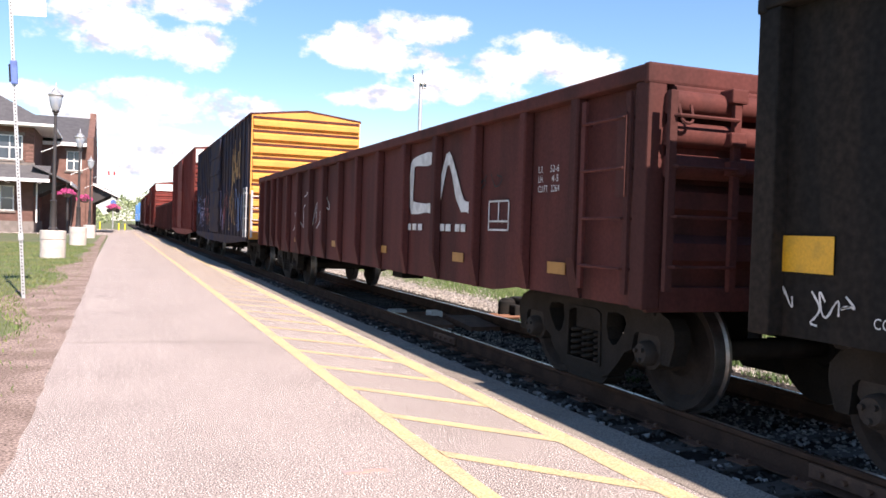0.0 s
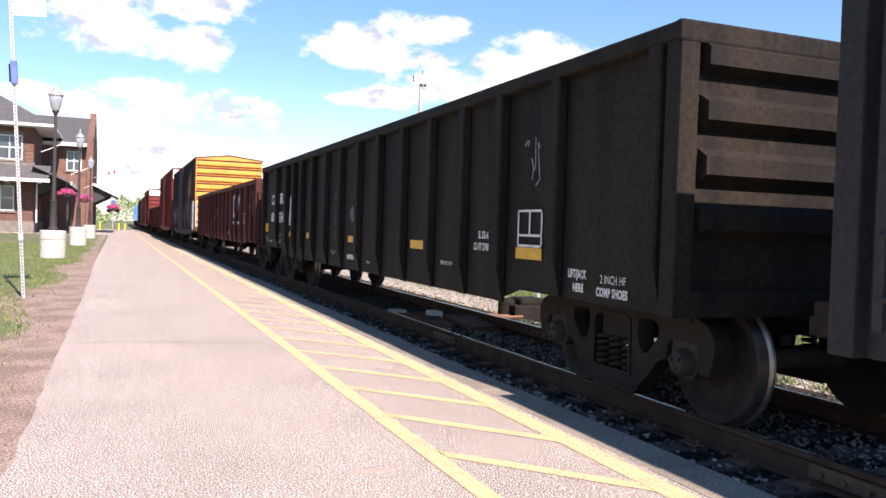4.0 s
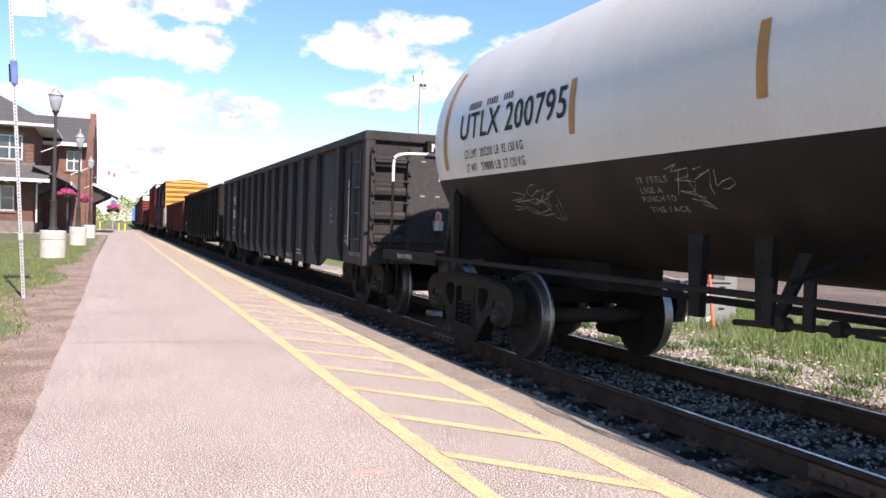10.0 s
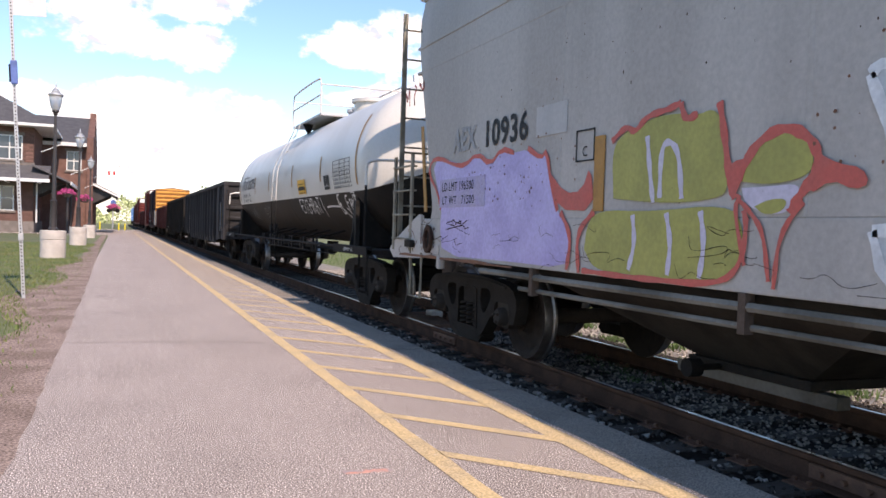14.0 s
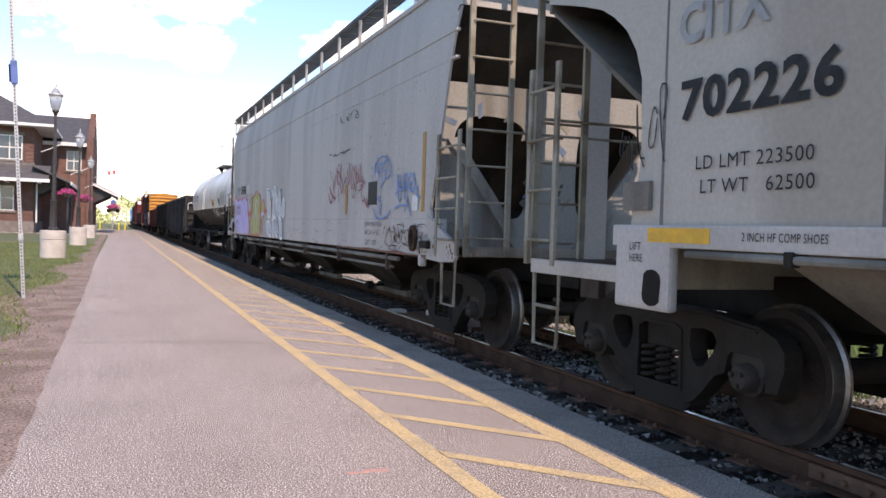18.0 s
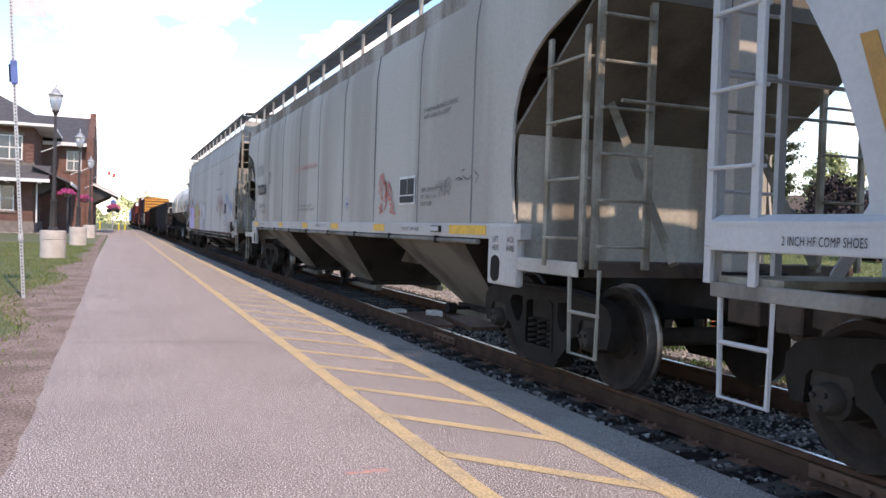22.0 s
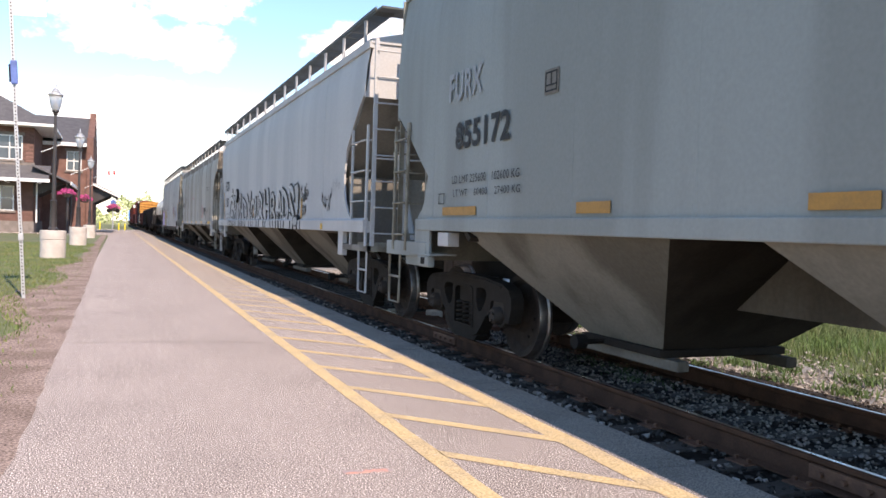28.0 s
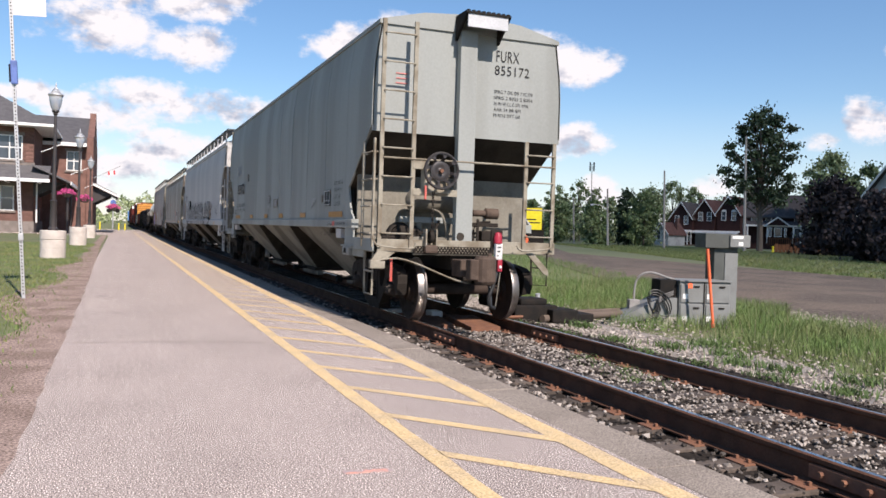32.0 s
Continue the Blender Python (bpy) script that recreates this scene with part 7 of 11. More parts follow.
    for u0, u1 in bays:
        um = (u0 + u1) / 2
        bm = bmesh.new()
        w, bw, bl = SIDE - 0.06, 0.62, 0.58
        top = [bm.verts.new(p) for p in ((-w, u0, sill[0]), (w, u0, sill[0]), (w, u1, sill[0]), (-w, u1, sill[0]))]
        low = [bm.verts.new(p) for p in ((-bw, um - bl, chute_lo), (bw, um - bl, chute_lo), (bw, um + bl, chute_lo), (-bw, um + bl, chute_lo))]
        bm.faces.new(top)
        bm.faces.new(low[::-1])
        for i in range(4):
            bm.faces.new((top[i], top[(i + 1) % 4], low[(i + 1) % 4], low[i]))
        # cross faces take the dark tone, as shade between the pockets
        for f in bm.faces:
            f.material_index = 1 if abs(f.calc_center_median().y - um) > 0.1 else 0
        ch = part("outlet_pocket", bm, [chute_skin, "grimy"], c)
        part("outlet_gate", cuboid(-bw - 0.06, bw + 0.06, um - bl - 0.04, um + bl + 0.04, chute_lo - 0.07, chute_lo, 0.012), "truck", ch)
        for g in (-1, 1):
            part("gate_track", cuboid(*sorted((g * (bw - 0.10), g * (bw + 0.02))), um - bl - 0.22, um + bl + 0.22, chute_lo - 0.16, chute_lo - 0.07, 0.012), "chute", ch)
        part("gate_shaft", tube(bmesh.new(), [(-bw - 0.35, um + 0.25, chute_lo - 0.04), (bw + 0.35, um + 0.25, chute_lo - 0.04)], 0.028, 6), "black_iron", ch)
        part("gate_capstan", lathe(bmesh.new(), [(-0.05, 0.0), (-0.05, 0.07), (0.06, 0.07), (0.06, 0.0)], (-bw - 0.32, um + 0.25, chute_lo - 0.04), "x", 10), "black_iron", ch)
    part("centre_sill", cuboid(-0.28, 0.28, chute_from, L - chute_from, 0.80, 1.28), "chute", c)
    for u in trucks:
        add_truck(c, u)
    return c


def brake_end(c, y=0.02):
    """Hand brake wheel, chain, air reservoir, valve and steps on a car's end platform."""
    o = (-0.62, y - 0.16, 2.22)
    holes = []
    for k in range(8):
        a = k * math.tau / 8 + 0.2
        holes.append([(r * math.cos(a + d), r * math.sin(a + d)) for r, d in ((0.15, -0.20), (0.145, 0.0), (0.15, 0.20), (0.19, 0.30), (0.232, 0.26), (0.238, 0.0), (0.232, -0.26), (0.19, -0.30))])
    bm = punched([(0.255 * math.cos(k * math.tau / 40), 0.255 * math.sin(k * math.tau / 40)) for k in range(40)], holes, -0.012, 0.012)
    for v in bm.verts:
        r = math.hypot(v.co.y, v.co.z)
        v.co = Vector((o[0] + v.co.y, o[1] + v.co.x + (0.06 if r < 0.18 else 0.0), o[2] + v.co.z))
    wheel = part("brake_wheel", bm, "wheel_iron", c, "dark dished hand brake wheel with eight openings", smooth=True)
    part("wheel_rim", lathe(bmesh.new(), [(-0.025, 0.245), (0.02, 0.245), (0.025, 0.262), (0.0, 0.275), (-0.025, 0.262), (-0.025, 0.245)], o, "y", 36), "wheel_iron", wheel, smooth=True)
    part("wheel_dish", lathe(bmesh.new(), [(0.035, 0.0), (0.035, 0.03), (0.05, 0.05), (0.035, 0.10), (0.045, 0.135), (0.07, 0.14), (0.07, 0.0)], o, "y", 24), "wheel_iron", wheel, smooth=True)
    part("wheel_nut", lathe(bmesh.new(), [(-0.02, 0.0), (-0.02, 0.03), (0.04, 0.03)], o, "y", 6), "rust", wheel)
    part("brake_housing", cuboid(-0.84, -0.44, y - 0.07, y + 0.14, 1.88, 2.30, 0.05), "ladder_green", c, "dusty hand brake gear case")
    part("release_lever", cuboid(-0.86, -0.83, y - 0.14, y - 0.11, 1.80, 2.0, 0.008), "spray_red", c)
    part("housing_bracket", cuboid(-1.0, -0.3, y - 0.0, y + 0.03, 1.86, 1.96, 0.008), "ladder_green", c)
    part("housing_bracket", cuboid(-1.0, -0.75, y - 0.0, y + 0.03, 2.24, 2.36, 0.008), "ladder_green", c)
    bm = bmesh.new()
    for k in range(12):
        lathe(bm, [(-0.008, 0.014), (0.008, 0.014), (0.008, 0.026), (-0.008, 0.026), (-0.008, 0.014)], (-0.70, y - 0.06, 1.90 - k * 0.055), "x" if k % 2 else "y", 8)
    chain = part("brake_chain", bm, "truck", c, "dark brake chain")
    part("chain_sheave", lathe(bmesh.new(), [(-0.03, 0.0), (-0.03, 0.085), (0.03, 0.085), (0.03, 0.0)], (-0.70, y - 0.02, 1.26), "x", 14), "truck", chain)
    part("sheave_bracket", cuboid(-0.80, -0.60, y - 0.08, y + 0.04, 1.03, 1.15, 0.03), "rust_dust", chain)
    for x in (-0.785, -0.625):
        part("sheave_cheek", cuboid(x - 0.012, x + 0.012, y - 0.07, y + 0.03, 1.12, 1.38, 0.004), "ladder_green", chain)
    part("air_reservoir", lathe(bmesh.new(), [(-0.48, 0.0), (-0.47, 0.08), (-0.42, 0.155), (-0.36, 0.175), (0.36, 0.175), (0.42, 0.155), (0.47, 0.08), (0.48, 0.0)], (-0.33, y + 0.8, 1.82), "x", 20), "web_cream", c, "dusty steel air reservoir", smooth=True)
    part("reservoir_band", lathe(bmesh.new(), [(-0.03, 0.178), (-0.03, 0.184), (0.03, 0.184), (0.03, 0.178)], (-0.02, y + 0.8, 1.82), "x", 20), "truck", c)
    part("reservoir_shelf", cuboid(-1.0, 0.0, y + 0.5, y + 0.56, 1.47, 1.56, 0.01), "hop_green", c)
    part("shelf_leg", cuboid(-0.74, -0.66, y + 0.5, y + 0.56, 1.12, 1.47, 0.01), "web_cream", c)
    part("lower_shelf", cuboid(-0.90, -0.35, y + 0.3, y + 0.5, 1.20, 1.26, 0.01), "web_cream", c)
    bm = bmesh.new()
    box(bm, -1.08, -0.90, y + 0.45, y + 0.7, 1.16, 1.36)
    lathe(bm, [(1.16, 0.12), (1.36, 0.12), (1.42, 0.06)], (-0.78, y + 0.55, 0), "z", 12)
    lathe(bm, [(-0.1, 0.0), (-0.1, 0.07), (0.1, 0.07), (0.1, 0.0)], (-1.2, y + 0.5, 1.24), "x", 10)
    part("control_valve", bm, "truck", c)
    part("cut_lever", tube(bmesh.new(), rounded([(-1.50, y - 0.06, 0.90), (-1.40, y - 0.10, 0.95), (-1.10, y - 0.10, 0.95), (-0.42, y - 0.25, 0.66), (-0.25, y - 0.4, 0.62)]), 0.014, 6), "ladder_green", c, smooth=True)
    part("lever_bracket", cuboid(-1.62, -1.40, y - 0.08, y + 0.02, 0.80, 0.92, 0.02), "ladder_green", c)
    part("valve_dome", lathe(bmesh.new(), [(1.16, 0.13), (1.22, 0.18), (1.34, 0.19), (1.42, 0.14), (1.47, 0.06), (1.47, 0.0)], (-0.98, y + 0.62, 0), "z", 16), "truck", c, smooth=True)
    part("corner_step", tube(bmesh.new(), [(0.96, y, 1.06), (0.96, y, 0.58), (1.23, y, 0.56), (1.23, y, 1.06)], 0.014, 6), "truck", c)
    part("step_tread", tube(bmesh.new(), [(0.96, y, 0.84), (1.23, y, 0.83)], 0.012, 6), "truck", c)
    part("corner_gusset", prism(bmesh.new(), [(0.86, 1.06), (0.98, 1.06), (1.25, 0.80), (1.25, 0.72), (1.18, 0.74)], y - 0.02, y + 0.01, "y"), "ladder_green", c)
    part("corner_gusset", prism(bmesh.new(), [(-1.50, 1.05), (-1.22, 1.05), (-1.50, 0.84), (-1.62, 0.80), (-1.62, 0.88)], y - 0.03, y + 0.0, "y"), "ladder_green", c)
    for pts in (((0.66, 1.17), (0.72, 1.10), (0.85, 1.09), (1.18, 1.12), (1.28, 1.16), (1.29, 1.21)), ((-1.60, 1.26), (-1.56, 1.14), (-1.42, 1.11), (-1.08, 1.09), (-0.97, 1.10), (-0.95, 1.18))):
        part("corner_hook", tube(bmesh.new(), rounded([(x, y - 0.08, z) for x, z in pts]), 0.015, 6), "ladder_green", c, smooth=True)
    for k, pts in enumerate(([(-0.9, y + 0.5, 1.35), (-0.5, y + 0.4, 1.3), (-0.4, y + 0.45, 1.5)], [(-0.45, y + 0.7, 1.7), (-0.3, y + 0.5, 1.62), (-0.25, y + 0.4, 1.18)], [(0.15, y + 0.4, 1.16), (0.2, y + 0.5, 1.5), (0.5, y + 0.55, 1.52)], [(-1.25, y + 0.4, 1.2), (-1.1, y + 0.5, 1.45), (-0.9, y + 0.5, 1.35)], [(0.1, y + 0.6, 1.25), (0.3, y + 0.5, 1.38), (0.6, y + 0.5, 1.2)])):
        part("brake_pipe", tube(bmesh.new(), rounded(pts), 0.02, 6), "web_cream" if k == 1 else "truck", c, smooth=True)
    part("brake_cylinder", lathe(bmesh.new(), [(-0.22, 0.0), (-0.20, 0.05), (0.0, 0.05), (0.02, 0.085), (0.22, 0.085), (0.24, 0.0)], (0.42, y + 0.6, 1.65), "x", 16), "rust_dust", c, smooth=True)
    part("lever", cuboid(0.12, 0.55, y + 0.35, y + 0.38, 1.44, 1.50, 0.01), "truck", c)
    part("lever", cuboid(0.18, 0.22, y + 0.33, y + 0.36, 1.16, 1.56, 0.01), "truck", c)
    part("slack_adjuster", cuboid(0.30, 0.52, y + 0.4, y + 0.6, 1.22, 1.38, 0.03), "truck", c)
    part("towing_hole", lathe(bmesh.new(), [(-0.004, 0.0), (-0.004, 0.06), (0.002, 0.065)], (-0.17, y + 0.14, 1.28), "y", 16), "grimy", c)
    part("grating_back", cuboid(-0.95, 0.32, y + 0.05, y + 0.055, 1.0, 1.15), "web_cream", c)
    bm = punched([(-0.95, 1.02), (0.32, 1.02), (0.32, 1.13), (-0.95, 1.13)], [[(-0.91 + k * 0.052 + (j % 2) * 0.026 + 0.017 * math.cos(q * 1.0472), 1.042 + j * 0.033 + 0.014 * math.sin(q * 1.0472)) for q in range(6)] for k in range(23) for j in (0, 1, 2)], 0.0, 0.012)
    for v in bm.verts:
        v.co = Vector((v.co.y, y + 0.0 + v.co.x, v.co.z))
    part("crossover_grating", bm, "truck", c, "perforated steel crossover tread")


def end_text(c, s, x, z, h, material="ink", w=None, y=0.0):
    m = Matrix.Translation((x, y, z)) @ Matrix(((1, 0, 0, 0), (0, 0, -1, 0), (0, 1, 0, 0), (0, 0, 0, 1)))
    return letters(c, s, 0, 0, h, material, w, m=m)


def last_hopper():
    L = 16.6
    # slope sheets coloured dark for the shade under the end overhang
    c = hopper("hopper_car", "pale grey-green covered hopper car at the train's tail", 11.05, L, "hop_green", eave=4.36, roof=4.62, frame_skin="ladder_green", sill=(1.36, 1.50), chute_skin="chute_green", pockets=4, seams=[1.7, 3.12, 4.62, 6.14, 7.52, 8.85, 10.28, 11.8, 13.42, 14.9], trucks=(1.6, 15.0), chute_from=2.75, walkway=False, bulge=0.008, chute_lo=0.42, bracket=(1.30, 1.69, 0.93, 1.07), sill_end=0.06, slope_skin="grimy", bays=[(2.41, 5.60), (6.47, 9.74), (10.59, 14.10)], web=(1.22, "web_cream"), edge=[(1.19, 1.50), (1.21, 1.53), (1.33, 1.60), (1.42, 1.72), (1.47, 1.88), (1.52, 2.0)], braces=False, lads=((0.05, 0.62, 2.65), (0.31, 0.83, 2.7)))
    letters(c, "FURX", 14.46, 2.78, 0.29, "grey_ink", 0.88)
    letters(c, "855172", 14.24, 2.25, 0.27, "ink", 1.31)
    letters(c, "LD LMT 225600   102600 KG", 14.30, 1.875, 0.085, "ink", 1.6)
    letters(c, "LT WT    60400    27400 KG", 14.26, 1.735, 0.075, "ink", 1.58)
    for u, w in ((14.56, 0.9), (11.70, 0.48), (9.36, 0.44), (7.39, 0.45), (5.08, 0.47), (2.72, 0.9)):
        plate(c, "reflector_plate", u, u - w, 1.535, 1.625, "amber", label="amber reflective strip")
    plate(c, "stencil_patch", 12.29, 12.05, 2.55, 2.76, "shade_steel")
    frame_mark(c, 12.27, 12.07, 2.57, 2.74, 0.014, "ink", cross=True)
    frame_mark(c, 14.68, 14.52, 1.66, 1.78, 0.01, "ink")
    plate(c, "notice_patch", 8.86, 8.56, 1.89, 2.07, "shade_steel")
    bars(c, 8.83, 2.03, [[(0.02, .22)], [(0.02, .2)], [(0.02, .22)]], 0.03, "grey_ink", -SIDE - 0.009)
    bars(c, 8.86, 1.85, [[(0, .4)], [(0, .3)], [(0, .38)]], 0.022, "grey_ink")
    plate(c, "notice_patch", 8.10, 7.63, 1.76, 1.97, "shade_steel")
    bars(c, 8.06, 1.93, [[(0.02, .38)], [(0.02, .36)], [(0.02, .3)]], 0.03, "grey_ink", -SIDE - 0.009)
    plate(c, "stencil_block", 3.06, 2.66, 1.73, 2.0, "ink")
    frame_mark(c, 3.05, 2.67, 1.74, 1.99, 0.012, "white_ink", -SIDE - 0.012, cross=True)
    part("round_emblem", lathe(bmesh.new(), [(-SIDE - 0.008, 0.0), (-SIDE - 0.008, 0.07), (-SIDE + 0.0, 0.07)], (0, 3.26, 1.86), "x", 20), "shade_steel", c)
    for k, (s, w) in enumerate((("EX W 10-8 H 4-8", 0.54), ("EW 8-4 H 15-1", 0.5), ("CU FT 5431", 0.4), ("CU M 153.8", 0.38))):
        letters(c, s, 2.36, 2.065 - k * 0.115, 0.07, "ink", w)
    letters(c, "2 IN TREADGUARD SHOE", 2.17, 1.40, 0.055, "ink", 0.62, -SIDE - 0.026)
    plate(c, "red_sticker", 2.41, 2.24, 1.39, 1.46, "spray_red", -SIDE - 0.023)
    for a in (0.0, L):
        def U(u0, u1):
            return sorted((u0, u1)) if a == 0.0 else sorted((L - u0, L - u1))
        part("sill_drop_panel", cuboid(-SIDE - 0.002, -SIDE + 0.03, *U(1.14, 1.64), 1.09, 1.37, 0.006), "hop_green", c)
        part("bolster_ledge", cuboid(-SIDE - 0.03, -SIDE + 0.30, *U(1.10, 1.76), 1.07, 1.092), "hop_green", c)
        part("bolster_sill", cuboid(-SIDE + 0.04, -SIDE + 0.10, *U(0.72, 1.30), 0.93, 1.07, 0.006), "hop_green", c)
        part("jacking_hole", cuboid(-SIDE - 0.03, -SIDE - 0.02, *U(1.44, 1.57), 0.965, 1.045, 0.004), "black_iron", c)
        part("load_sensor_box", cuboid(-SIDE + 0.0, -SIDE + 0.14, *U(1.90, 2.21), 1.19, 1.345, 0.015), "hop_grey", c)
    letters(c, "LIFT", 1.66, 0.942, 0.03, "ink", 0.09, -SIDE - 0.028)
    letters(c, "JACK", 1.42, 0.942, 0.03, "ink", 0.09, -SIDE - 0.028)
    bars(c, 4.10, 1.88, [[(0, .4)], [(0, .36)], [(0, .2)], [(0, .1)]], 0.03, "grey_ink")
    letters(c, "EMPTY LOAD 1/4 ADJ. BLOCK", 3.62, 1.22, 0.055, "ink", 0.96, -SIDE + 0.075)
    letters(c, "ELX-BR 40", 2.72, 1.39, 0.05, "ink", 0.30, -SIDE - 0.026)
    # rear end: lettering, step pan over the roof edge, marker and brake gear
    y = 0.30
    end_text(c, "FURX", 0.40, 3.97, 0.175, "ink", 0.39, 0.312)
    end_text(c, "855172", 0.38, 3.77, 0.145, "ink", 0.59, 0.312)
    for k, s in enumerate(("SPRG 7 OC D5 7 IC D5", "SPRG 2 B353 2 B354", "36 IN W CL C STL WHL", "AAR 24 BR BM", "M-901E DFT GR")):
        end_text(c, s, 0.38, 3.49 - k * 0.09, 0.05, "ink", (0.66, 0.66, 0.6, 0.46, 0.46)[k], 0.312)
    bm = bmesh.new()
    for k in range(3):
        box(bm, -1.2, -1.02, 0.308, 0.312, 3.63 - k * 0.07, 3.645 - k * 0.07)
    part("warning_print", bm, "red_ink", c)
    pan = part("roof_step", cuboid(-0.30, 0.42, -0.12, 0.35, 4.53, 4.56), "black_iron", c, "perforated steel roof step")
    part("step_front", cuboid(-0.26, 0.38, -0.10, -0.07, 4.34, 4.53), "galvan", pan)
    for k in range(9):
        part("step_slat", cuboid(-0.28 + k * 0.08, -0.24 + k * 0.08, -0.12, 0.33, 4.56, 4.58), "black_iron", pan)
    for x in (-0.28, 0.40):
        part("step_bracket", prism(bmesh.new(), [(-0.12, 4.53), (0.28, 4.53), (0.28, 4.20)], x - 0.02, x + 0.02), "black_iron", pan)
    brake_end(c)
    mk = part("end_marker", cuboid(0.10, 0.21, -0.52, -0.44, 0.97, 1.21, 0.02), "white_ink", c, "red and white end-of-train marker")
    for k in range(3):
        part("marker_print", cuboid(0.125, 0.185 - 0.02 * k, -0.524, -0.5205, 1.14 - k * 0.06, 1.16 - k * 0.06), "ink", mk)
    part("marker_top", lathe(bmesh.new(), [(1.205, 0.0), (1.205, 0.062), (1.30, 0.06), (1.35, 0.045), (1.37, 0.0)], (0.145, -0.48, 0), "z", 12), "marker_red", mk, smooth=True)
    part("marker_foot", cuboid(0.14, 0.215, -0.515, -0.445, 0.80, 0.975, 0.015), "marker_red", mk)
    part("marker_lamp", lathe(bmesh.new(), [(-0.02, 0.0), (-0.02, 0.022), (0.0, 0.022)], (0.178, -0.515, 0.87), "y", 10), "white_ink", mk)
    part("marker_clamp", cuboid(0.06, 0.24, -0.44, -0.40, 1.10, 1.40, 0.01), "truck", mk)
    part("coupling_hose", tube(bmesh.new(), rounded([(0.16, -0.46, 0.82), (0.10, -0.48, 0.60), (0.02, -0.48, 0.42), (0.06, -0.46, 0.29), (0.15, -0.44, 0.27)]), 0.028, 8), "hose", c, smooth=True)
    part("hose_chain", tube(bmesh.new(), [(0.20, -0.48, 0.82), (0.17, -0.48, 0.55), (0.15, -0.46, 0.30)], 0.010, 6), "web_cream", c)
    part("handbrake_rod", tube(bmesh.new(), [(-1.3, -0.02, 0.95), (-1.3, -0.02, 0.62)], 0.02, 6), "spray_red", c)


